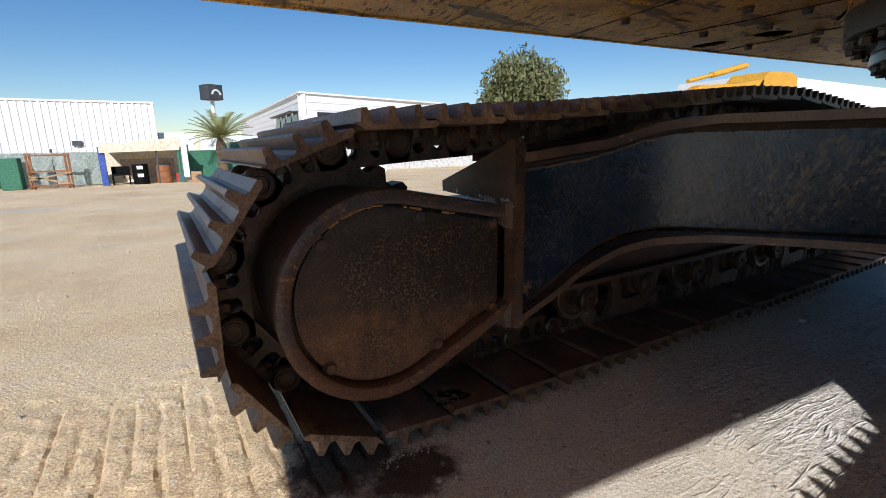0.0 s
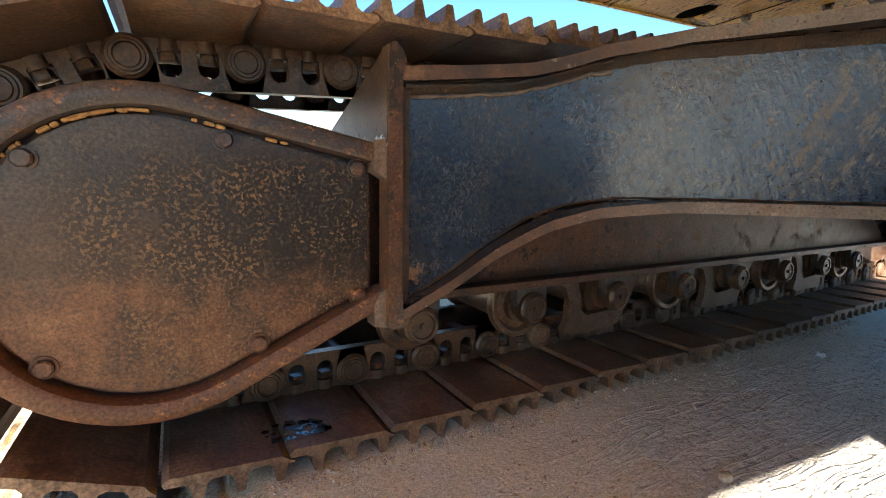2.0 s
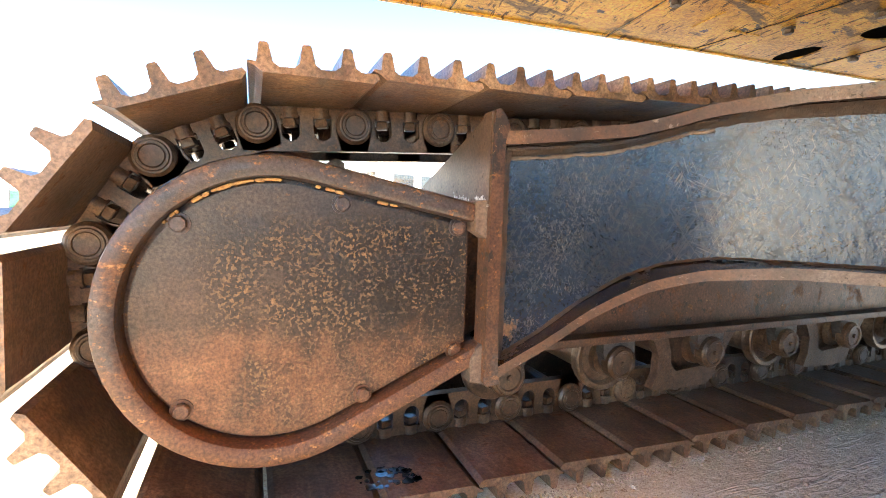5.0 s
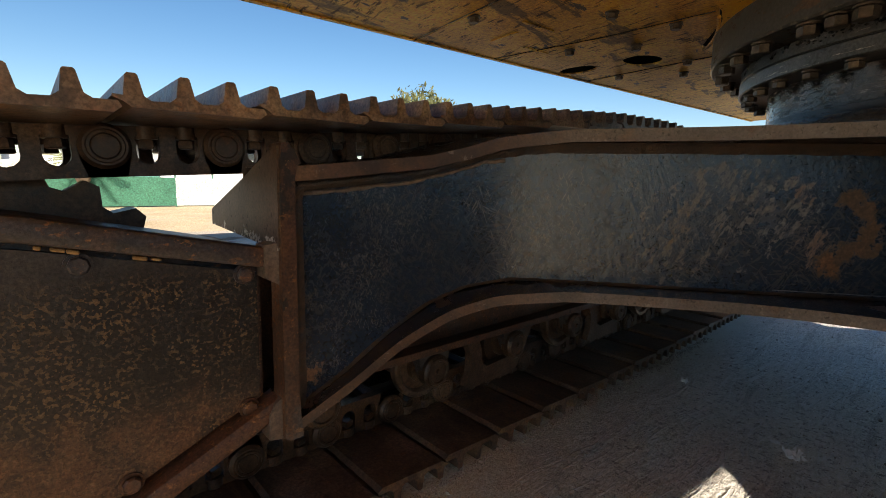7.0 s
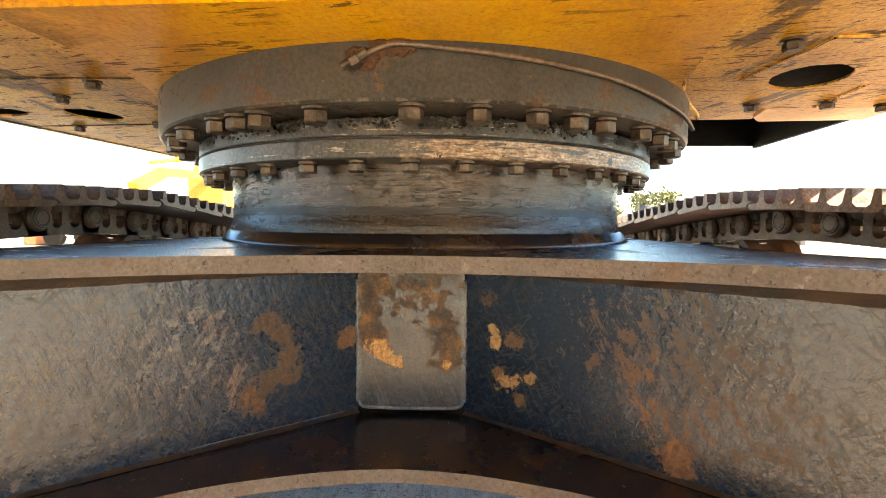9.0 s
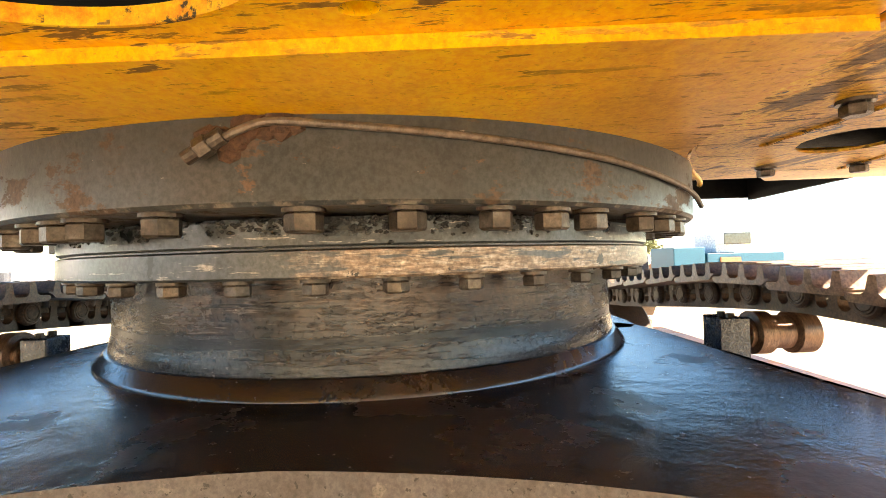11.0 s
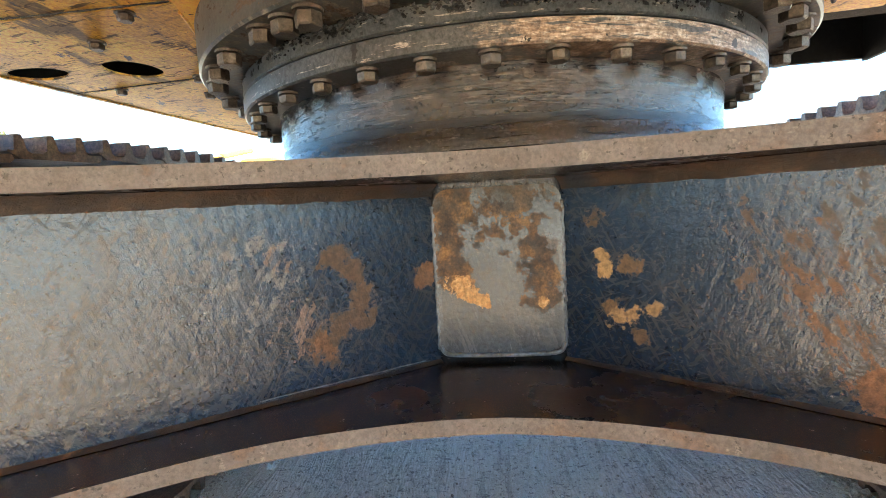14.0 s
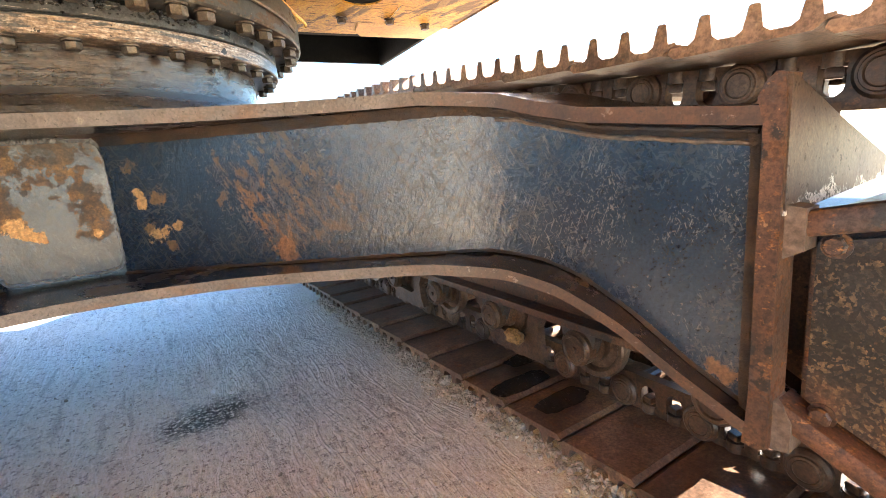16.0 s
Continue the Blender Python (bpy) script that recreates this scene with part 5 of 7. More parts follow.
bmesh.ops.bevel(bm, geom=[e for e in bm.edges if e.is_manifold and e.calc_face_angle(0) > 1.0], offset=0.002, segments=1, affect="EDGES")
part("side_deck", bm, M_DECK, upper, "dirty yellow underside plate with an oval hole and a rounded corner")
bm = bmesh.new()
prism(bm, [(-0.75, -0.88), (-0.40, -0.99), (-0.10, -1.06), (0.12, -1.06), (0.12, -1.48), (-0.26, -1.42), (-0.60, -1.0)], 0.02, UP @ Matrix.Translation((0, 0, 1.921)))
part("inner_plate", bm, M_DECK, upper, "scraped yellow plate set back behind the deck")
bm = bmesh.new()
prism(bm, [(-0.19, -1.40), (0.02, -1.44), (0.10, -1.50), (0.10, -1.93), (-0.19, -1.93)], 0.06, UP @ Matrix.Translation((0, 0, 1.905)))
part("cross_beam", bm, M_YELLOW, upper, "chipped yellow cross beam at the deck's end")
bm = bmesh.new()
for sgn in (1, -1):
    y0, y1 = (1.925, 1.95) if sgn > 0 else (-1.95, -1.925)
    box(bm, -4.48, 2.6 if sgn > 0 else -0.2, y0, y1, 1.888, 2.05, UP)
part("deck_skirt", bm, M_DECK, upper)
# Unseen black lids stop sunlight through the deck holes and paint in their shade.
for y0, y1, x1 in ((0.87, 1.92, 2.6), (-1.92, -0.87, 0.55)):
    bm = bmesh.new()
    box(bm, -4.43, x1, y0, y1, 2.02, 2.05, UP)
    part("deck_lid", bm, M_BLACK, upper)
# Black sheet added inside the skirt as shade behind the slot hole.
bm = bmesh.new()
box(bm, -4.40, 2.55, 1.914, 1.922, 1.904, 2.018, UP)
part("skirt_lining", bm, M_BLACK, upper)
for x in (-2.3, -1.9, -1.62, -1.2, -0.7):
    bm = bmesh.new()
    box(bm, x - 0.03, x + 0.03, 1.943, 1.959, 1.905, 1.95, UP, bevel=0.004)
    part("skirt_clip", bm, M_BLACK, upper)
# Bay walls and roof take near-black colour in place of the bay's shade.
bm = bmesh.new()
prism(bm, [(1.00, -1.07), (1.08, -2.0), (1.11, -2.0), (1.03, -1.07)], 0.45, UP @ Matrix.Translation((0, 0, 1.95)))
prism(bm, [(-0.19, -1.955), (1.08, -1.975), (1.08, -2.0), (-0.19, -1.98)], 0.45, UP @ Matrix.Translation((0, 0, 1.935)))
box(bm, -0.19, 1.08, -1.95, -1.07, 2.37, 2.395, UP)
part("rear_bay", bm, M_BLACK, upper, "bay behind the deck, coloured black for the shade inside")
# Black ceiling and front wall added above the opening to make its void dark.
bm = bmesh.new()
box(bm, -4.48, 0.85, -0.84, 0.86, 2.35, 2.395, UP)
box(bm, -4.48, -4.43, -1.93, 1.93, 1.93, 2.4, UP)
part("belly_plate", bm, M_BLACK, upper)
# Plain body above the decks, out of view, added to cast the machine's shadow.
bm = bmesh.new()
box(bm, -4.48, 0.9, -1.9, 1.9, 2.4, 4.0, UP, bevel=0.05)
part("engine_housing", bm, M_YELLOW, upper)
# welded seams and ribs under the decks: a dark joint with a ridge of weld along it
for x0, y0, x1, y1, z in ((-1.517, 1.93, -1.55, 1.10, 1.894), (-0.985, 1.93, -0.85, 1.30, 1.894), (-0.85, 1.30, -0.80, 0.83, 1.894), (-2.35, 1.93, -2.36, 0.77, 1.894), (-0.14, 1.93, -0.14, 1.10, 1.894), (-0.95, -1.93, -0.95, -1.13, 1.888), (-0.95, -1.13, -0.62, -1.08, 1.888), (-2.0, -1.93, -2.0, -0.86, 1.888), (-0.52, -1.5, -0.24, -1.53, 1.888)):
    d = Vector((x1 - x0, y1 - y0, 0)).normalized()
    for mt, off, r in ((M_GREASE, 0.0, 0.004), (M_DECK, 0.007, 0.005)):
        bm = bmesh.new()
        n_ = Vector((-d.y, d.x, 0)) * off
        tube(bm, [UP @ (Vector((x0, y0, z)).lerp(Vector((x1, y1, z)), k / 12) + n_ + Vector((0, 0, 0.0015 * math.sin(k * 2.1)))) for k in range(13)], r, 6)
        part("weld_seam" if off else "joint", bm, mt, upper)
for x0, x1, y0, y1 in ((-1.30, -1.10, 1.40, 1.414), (-1.02, -0.84, 1.66, 1.674), (-1.22, -1.208, 1.52, 1.70), (-1.75, -1.60, 1.25, 1.262)):
    bm = bmesh.new()
    box(bm, x0, x1, y0, y1, 1.889, 1.896, UP, bevel=0.002)
    part("weld_strip", bm, M_DECK, upper)
bm = bmesh.new()
tube(bm, smooth_line([UP @ Vector(p) for p in ((-0.74, 0.842, 1.888), (-0.60, 0.905, 1.882), (-0.50, 0.965, 1.874), (-0.43, 1.02, 1.866), (-0.40, 1.055, 1.866))], 5), 0.008, 8)
part("edge_strip", bm, M_DECK, upper, "bent strip beside the ring")
bm = bmesh.new()
tube(bm, smooth_line([UP @ Vector(p) for p in ((-0.62, -0.908, 1.884), (-0.50, -0.955, 1.880), (-0.38, -1.02, 1.872), (-0.28, -1.085, 1.862), (-0.25, -1.10, 1.85))], 5), 0.008, 8)
part("edge_strip", bm, M_DECK, upper, "bent strip beside the ring")
nut = mesh_of(bolt_mesh(0.04, 0.022, 0.028), "bolt", M_BOLT)
for x, y in ((-0.78, 1.0), (-0.80, 1.55), (-0.16, 1.25), (-0.12, 1.70), (-1.1, 1.1), (-0.62, 1.28), (0.1, 1.4), (-1.5, 1.5), (-0.945, -1.04), (-0.30, -1.27), (-0.32, -1.52), (-1.35, -1.3), (-0.26, -1.75)):
    part("bolt", nut, None, upper, "", m=UP @ Matrix.Translation((x, y, 1.896 if y > 0 else 1.890)))

# ---- tracks ----
PITCH_COUNT = 46
SPR, IDL = Vector((0.975, 0.72)), Vector((6.55, 0.725))
R_PIN = 0.53


def track_points(step=0.01):
    """The closed line of the link pins, x and z, the upper run first."""
    pts = []
    for k in range(0, 101):
        t = k / 100
        x = SPR.x + (IDL.x - SPR.x) * t
        z = interp(x, [0.975, 1.3, 1.9, 2.5, 3.0, 3.5, 4.1, 4.9, 5.8, 6.55], [1.25, 1.272, 1.305, 1.355, 1.40, 1.44, 1.455, 1.39, 1.30, 1.255])
        pts.append((x, z))
    for k in range(1, 41):
        a = math.pi / 2 - math.pi * k / 40
        pts.append((IDL.x + R_PIN * math.cos(a), IDL.y + R_PIN * math.sin(a)))
    zs, ze = IDL.y - R_PIN, SPR.y - R_PIN
    for k in range(1, 101):
        t = k / 100
        x = IDL.x + (SPR.x - IDL.x) * t
        z = interp(x, [SPR.x, 1.4, 4.0, 6.2, IDL.x], [ze, 0.182, 0.175, 0.18, zs])
        pts.append((x, z))
    for k in range(1, 40):
        a = -math.pi / 2 - math.pi * k / 40
        pts.append((SPR.x + R_PIN * math.cos(a), SPR.y + R_PIN * math.sin(a)))
    return [Vector(p) for p in pts]


def pin_places(count, phase):
    pts = track_points()
    seg = [(pts[(i + 1) % len(pts)] - p).length for i, p in enumerate(pts)]
    cum = np.concatenate([[0], np.cumsum(seg)])
    total = cum[-1]
    ext = pts + [pts[0]]
    out = []
    for k in range(count):
        s = ((k + phase) * total / count) % total
        out.append(Vector((float(np.interp(s, cum, [p.x for p in ext])), float(np.interp(s, cum, [p.y for p in ext])))))
    return out, total / count


PINS, PITCH = pin_places(PITCH_COUNT, 0.73)
PINS_LEFT = pin_places(PITCH_COUNT, 0.81)[0]
SHOE_W = 1.15
SHOE_IN = 1.835
LINK_IN = 2.20


def shoe_profile(p):
    """Across the direction of travel u, height v away from the pins."""
    a, b = -p / 2 - 0.012, p / 2 - 0.012
    under, top, tip = 0.055, 0.082, 0.140
    teeth = [a + 0.035, a + 0.035 + 0.104, a + 0.035 + 0.208]
    pts = [(a + 0.03, under + 0.012), (b - 0.005, under), (b + 0.012, under + 0.012), (b + 0.006, top - 0.002)]
    up = []
    for c in teeth[::-1]:
        first = c == teeth[0]
        up += [(c + 0.034, top), (c + 0.020, top + 0.010), (c + 0.012, tip - 0.004), (c + 0.008, tip), (c - 0.008, tip), (c - 0.012, tip - 0.004), (c - 0.020, top + 0.010)]
        up += [(c - 0.034, top)] if not first else [(a - 0.004, top + 0.012), (a - 0.006, under + 0.034), (a + 0.012, under + 0.026)]
    return pts + up


def shoe_mesh(p):
    bm = bmesh.new()
    m = Matrix(((1, 0, 0, 0), (0, 0, 1, 0), (0, 1, 0, 0), (0, 0, 0, 1)))
    prism(bm, shoe_profile(p), SHOE_W, m)
    return bm


def link_mesh(p, open_plate=True):
    """One link plate from pin to pin; u along, v away from the pins, w the thickness."""
    bm = bmesh.new()
    m = Matrix(((1, 0, 0, 0), (0, 0, 1, 0), (0, 1, 0, 0), (0, 0, 0, 1)))

    def arch(u):
        w, top, low = 0.031, -0.052, 0.030
        return [(u + w, low), (u + w, top + 0.03)] + [(u + w * math.cos(a), top + 0.03 - 0.03 * math.sin(a)) for a in (0.5, 1.05, 1.57, 2.09, 2.64)] + [(u - w, top + 0.03), (u - w, low)]

    e = p / 2
    out = [(e + 0.045, -0.085), (e + 0.060, -0.03), (e + 0.055, 0.03), (e - 0.02, 0.058), (0.115, 0.058), (-0.115, 0.058), (-e + 0.02, 0.058), (-e - 0.055, 0.03), (-e - 0.060, -0.03), (-e - 0.045, -0.085)]
    slab_with_holes(bm, out, [arch(-0.052), arch(0.052)] if open_plate else [], 0.012, 0.054, m)
    cyl(bm, 0.063, -0.012, 0.05, m @ Matrix.Translation((-e, 0, 0)), 24, bevel=0.010)
    lathe(bm, [(0.034, -0.012), (0.037, -0.017), (0.044, -0.017), (0.047, -0.012)], 24, m @ Matrix.Translation((-e, 0, 0)))
    cyl(bm, 0.036, -0.016, 0.0, m @ Matrix.Translation((-e, 0, 0)), 20, bevel=0.004)
    cyl(bm, 0.064, 0.008, 0.055, m @ Matrix.Translation((e, 0, 0)), 20, bevel=0.006)
    for u in (-0.052, 0.052):
        cyl(bm, 0.028, -0.034, -0.006, Matrix.Translation((u, 0.03, 0.028)) @ Matrix.Rotation(0.5, 4, "Z"), 4, r2=0.025, bevel=0.004)
        cyl(bm, 0.031, -0.006, 0.03, Matrix.Translation((u, 0.03, 0.028)), 12)
    return bm


bm = bmesh.new()
cyl(bm, 0.03, 2.2, 2.6, XZ, 12)
pin = mesh_of(bm, "track_pin", M_LINK)
shoe = mesh_of(shoe_mesh(PITCH), "track_shoe", M_SHOE)
link = mesh_of(link_mesh(PITCH), "track_link", M_LINK, True)
link_closed = mesh_of(link_mesh(PITCH, False), "track_link", M_LINK, True)


def make_track(side):
    """side +1: beside y above the middle; -1: the mirrored one."""
    flip = Matrix.Identity(4) if side > 0 else FLIP_Y
    chain = new("crawler_chain")
    chain.empty_display_size = 0.1
    place(chain, excavator, Matrix.Translation((CX, CY + side * 1.95, 0)))
    tagged(chain, "rusty brown crawler chain of steel links and triple-grouser shoes")
    pins = PINS_LEFT if side > 0 else PINS
    for i, q in enumerate(pins):
        nx = pins[(i + 1) % len(pins)]
        c = (q + nx) / 2
        d = (nx - q).normalized()
        out = Vector((-d.y, d.x))
        basis = Matrix(((d.x, 0, out.x, c.x), (0, 1, 0, 0), (d.y, 0, out.y, c.y), (0, 0, 0, 1)))
        part("track_pin", pin, None, chain, "", m=flip @ Matrix.Translation((q.x, 0, q.y)))
        part("track_shoe", shoe, None, chain, "", m=flip @ basis @ Matrix.Translation((0, SHOE_IN, 0)))
        part("track_link", link, None, chain, "", m=flip @ basis @ Matrix.Translation((0, LINK_IN, 0)))
        # Far plates of the lower run stay solid, to block light behind the slots.
        part("track_link", link if c.y > 0.35 else link_closed, None, chain, "", m=flip @ basis @ Matrix.Translation((0, LINK_IN + 0.42, 0)) @ Matrix.Diagonal((1, -1, 1, 1)))


make_track(1)
make_track(-1)


def cover_outline(r, tail, n=32, cx=0.965, cz=0.711):
    """A teardrop, x and z: a round plate whose sides run on in straight lines to the tail by the flange."""
    a0, a1 = radians(78.5), radians(294.5)
    pts = [(cx + r * math.cos(a0 + (a1 - a0) * k / n), cz + r * math.sin(a0 + (a1 - a0) * k / n)) for k in range(n + 1)]
    for a, way in ((a1, 1), (a0, -1)):
        px, pz = cx + r * math.cos(a), cz + r * math.sin(a)
        pts.append((tail, pz + (tail - px) * way * math.cos(a) / abs(math.sin(a))))
    return pts


def make_frame(side):
    flip = Matrix.Identity(4) if side > 0 else FLIP_Y
    bm = bmesh.new()
    box(bm, 1.55, 6.4, 2.06, 2.75, 0.50, 0.95)
    box(bm, 1.6, 6.4, 1.99, 2.8, 0.478, 0.51, bevel=0.004)
    for v in bm.verts:
        v.co = flip @ v.co
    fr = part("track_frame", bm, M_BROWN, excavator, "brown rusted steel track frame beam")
    # final drive housing
    bm = bmesh.new()
    prism(bm, cover_outline(0.385, 1.515), 0.40, XZ @ Matrix.Translation((0, 0, 1.858)))
    rings = [[bm.verts.new((x, y, z)) for x, z in cover_outline(r, t)] for r, t, y in ((0.390, 1.535, 1.86), (0.399, 1.535, 1.83), (0.402, 1.535, 1.806), (0.398, 1.535, 1.795), (0.390, 1.535, 1.790), (0.358, 1.535, 1.790), (0.350, 1.535, 1.795), (0.347, 1.535, 1.805), (0.345, 1.535, 1.86))]
    for a, c in zip(rings, rings[1:]):
        for i in range(len(a) - 2):
            bm.faces.new((a[i], a[i + 1], c[i + 1], c[i]))
        bm.faces.new((a[-1], a[0], c[0], c[-1]))
    for v in bm.verts:
        v.co = flip @ v.co
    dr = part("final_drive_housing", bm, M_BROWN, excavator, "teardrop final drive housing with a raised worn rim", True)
    bm = bmesh.new()
    prism(bm, cover_outline(0.331, 1.498), 0.02, XZ @ Matrix.Translation((0, 0, 1.832)))
    bmesh.ops.bevel(bm, geom=[e for e in bm.edges if e.calc_face_angle(0) > 1.0], offset=0.004, segments=2, affect="EDGES")
    for v in bm.verts:
        v.co = flip @ v.co
    part("cover_plate", bm, M_COVER, dr, "pitted rusty steel cover plate")
    for x, z in ((0.741, 0.935), (1.126, 0.995), (0.742, 0.477), (1.19, 0.465), (1.466, 0.568), (1.466, 0.938)):
        bm = bmesh.new()
        cyl(bm, 0.027, 0, 0.006, flip @ XZ @ Matrix.Translation((x, z, 1.828)), 20)
        cyl(bm, 0.021, -0.014, 0.001, flip @ XZ @ Matrix.Translation((x, z, 1.828)) @ Matrix.Rotation(x * 9, 4, "Z"), 8, bevel=0.004)
        part("bolt", bm, M_BROWN, dr)
    bm = bmesh.new()
    rnd = random.Random(31)
    for k in range(44):
        if k < 30:
            a = radians(140 - 2.05 * k + rnd.uniform(-0.6, 0.6))
            c = Vector((0.965 + 0.339 * math.cos(a), 1.826, 0.711 + 0.339 * math.sin(a)))
        else:
            u = (k - 30) / 14
            a = radians(78.5)
            c = Vector((1.035 + 0.40 * u, 1.826, 1.0425 - 0.40 * u * 0.2035))
        if rnd.random() < (0.28 if 8 < k < 32 else 0.5):
            continue
        box(bm, -0.012 * rnd.uniform(0.3, 1.4), 0.012 * rnd.uniform(0.3, 1.4), -0.010, 0.010, -0.004 * rnd.uniform(0.5, 1.5), 0.005, flip @ Matrix.Translation(c) @ Matrix.Rotation(math.pi / 2 - a, 4, "Y"), bevel=0.004)
    tagged(part("crumbling_sealant", bm, M_SEAL, dr, "crumbling ochre sealant along the rim"), kind="stuff")
    for pts, mt in (([(1.502, 0.93), (1.545, 0.905), (1.545, 1.022), (1.503, 1.016)], M_PALERUST), ([(1.502, 0.478), (1.545, 0.470), (1.545, 0.595), (1.522, 0.58), (1.503, 0.545)], M_PALERUST)):
        bm = bmesh.new()
        prism(bm, pts, 0.06, flip @ XZ @ Matrix.Translation((0, 0, 1.782)))
        bmesh.ops.bevel(bm, geom=[e for e in bm.edges if e.calc_face_angle(0) > 0.6], offset=0.004, segments=2, affect="EDGES")
        part("corner_block", bm, mt, dr, "pale worn block welded against the flange")
    # sprocket
    bm = bmesh.new()
    pts = []
    for k in range(84):
        a = 2 * math.pi * k / 84
        pts.append((SPR.x + (0.50 if (k // 2) % 2 else 0.45) * math.cos(a), SPR.y + (0.50 if (k // 2) % 2 else 0.45) * math.sin(a)))
    prism(bm, pts, 0.12, XZ @ Matrix.Translation((0, 0, 2.35)))
    for v in bm.verts:
        v.co = flip @ v.co
    part("sprocket", bm, M_LINK, excavator)
    bm = bmesh.new()
    cyl(bm, 0.46, 2.25, 2.57, XZ @ Matrix.Translation((IDL.x, IDL.y, 0)), 48, bevel=0.02)
    for v in bm.verts:
        v.co = flip @ v.co
    part("idler_wheel", bm, M_LINK, excavator, "", True)
    for k in range(8):
        x = 1.80 + 0.55 * k
        at = flip @ XZ @ Matrix.Translation((x, 0.365, 0))
        bm = bmesh.new()
        if k % 2:
            prof = [(0, 2.10), (0.062, 2.10), (0.062, 2.135), (0.080, 2.138), (0.080, 2.172), (0.116, 2.180), (0.121, 2.164), (0.128, 2.156), (0.147, 2.153), (0.153, 2.160), (0.154, 2.19), (0.148, 2.205), (0.100, 2.215), (0.092, 2.60), (0.12, 2.61), (0.12, 2.65), (0, 2.66)]
        else:
            prof = [(0, 2.09), (0.050, 2.09), (0.052, 2.13), (0.075, 2.135), (0.08, 2.15), (0.08, 2.165), (0.128, 2.17), (0.134, 2.18), (0.134, 2.20), (0.100, 2.215), (0.092, 2.60), (0.12, 2.61), (0.12, 2.65), (0, 2.66)]
        lathe(bm, prof, 32, at)
        roller = part("track_roller", bm, M_RIM if k % 2 else M_LINK, excavator, "track roller with a worn flange ring" if k % 2 else "", True)
        bm = bmesh.new()
        cyl(bm, 0.074, 2.05, 2.105, at, 28, bevel=0.008)
        lathe(bm, [(0.046, 2.05), (0.050, 2.043), (0.060, 2.043), (0.064, 2.05)], 24, at)
        cyl(bm, 0.012, 2.039, 2.05, at, 10)
        part("end_cap", bm, M_LINK, roller, "round brown end cap with a centre plug")
        bm = bmesh.new()
        prism(bm, [(x - 0.085, 0.485), (x - 0.085, 0.41), (x - 0.060, 0.345), (x - 0.040, 0.405), (x, 0.432), (x + 0.040, 0.405), (x + 0.060, 0.345), (x + 0.085, 0.41), (x + 0.085, 0.485)], 0.045, flip @ XZ @ Matrix.Translation((0, 0, 2.075)))
        part("roller_saddle", bm, M_CASTING, excavator, "dark blue-grey saddle over the roller's axle")
    for x in (2.82, 3.92, 5.02):
        bm = bmesh.new()
        prism(bm, [(x + u, w) for u, w in ((-0.34, 0.482), (-0.30, 0.46), (-0.235, 0.43), (-0.20, 0.36), (-0.205, 0.27), (-0.235, 0.205), (-0.16, 0.19), (0.10, 0.19), (0.155, 0.215), (0.20, 0.30), (0.27, 0.40), (0.32, 0.46), (0.34, 0.482), (0.20, 0.482), (0.17, 0.43), (0.115, 0.34), (0.075, 0.285), (-0.08, 0.275), (-0.12, 0.30), (-0.125, 0.37), (-0.15, 0.44), (-0.19, 0.482))], 0.04, flip @ XZ @ Matrix.Translation((0, 0, 2.112)))
        bm.normal_update()
        bmesh.ops.triangulate(bm, faces=[f for f in bm.faces if len(f.verts) > 4])
        part("track_guide", bm, M_GUIDE, excavator, "worn cast guide bracket with two curved legs")
    for x, z in ((4.25, 1.255), (3.2, 1.24)):
        bm = bmesh.new()
        lathe(bm, [(0, 2.085), (0.05, 2.085), (0.075, 2.10), (0.075, 2.12), (0.10, 2.13), (0.10, 2.20), (0.078, 2.215), (0.078, 2.30), (0.10, 2.315), (0.10, 2.40), (0.06, 2.42), (0, 2.42)], 28, XZ @ Matrix.Translation((x, z, 0)))
        for v in bm.verts:
            v.co = flip @ v.co
        cr = part("carrier_roller", bm, M_ROLLER, excavator, "rusty flanged carrier roller under the chain", True)
        bm = bmesh.new()
        box(bm, x - 0.07, x + 0.07, 1.96, 2.08, 0.94, z + 0.075, flip, bevel=0.006)
        part("roller_bracket", bm, M_BODY, cr, "blue-grey bracket block")
        for u in (-0.035, 0.035):
            bm = bmesh.new()
            cyl(bm, 0.018, -0.02, 0.0, flip @ Matrix.Translation((x + u, 2.02, z + 0.098)), 6)
            part("bolt", bm, M_BOLT, cr)


make_frame(1)
make_frame(-1)

# ---- loose stones and litter ----
def stones(name, count, where, sizes, mat, label):
    rnd = random.Random(len(name) * 7 + count)
    base = bmesh.new()
    bmesh.ops.create_icosphere(base, subdivisions=1, radius=1)
    bv = [v.co.copy() for v in base.verts]
    bf = [[v.index for v in f.verts] for f in base.faces]
    base.free()
    verts, faces = [], []
    for k in range(count):
        x, y = where(rnd)
        r = rnd.uniform(*sizes) * (1 if rnd.random() < 0.9 else 1.8)
        q = Euler((rnd.uniform(0, 6), rnd.uniform(0, 6), rnd.uniform(0, 6))).to_matrix()
        c = Vector((x, y, ground_height(x, y) + r * 0.25))
        off = len(verts)
        for v in bv:
            p = q @ Vector((v.x * rnd.uniform(0.8, 1.2), v.y * rnd.uniform(0.6, 1.0), v.z * 0.7))
            verts.append(c + p * r)
        faces += [[off + i for i in f] for f in bf]
    me = bpy.data.meshes.new(name)
    me.from_pydata(verts, [], faces)
    me.materials.append(mat)
    ob = new(name, me)
    tagged(ob, label, "gravel", "", "stuff")


def beside_left(rnd):
    return rnd.uniform(0.9, 5.0), CY + 1.394 - abs(rnd.gauss(0, 0.030))


def beside_right(rnd):
    return rnd.uniform(1.2, 5.0), CY - 1.40 + abs(rnd.gauss(0, 0.040))


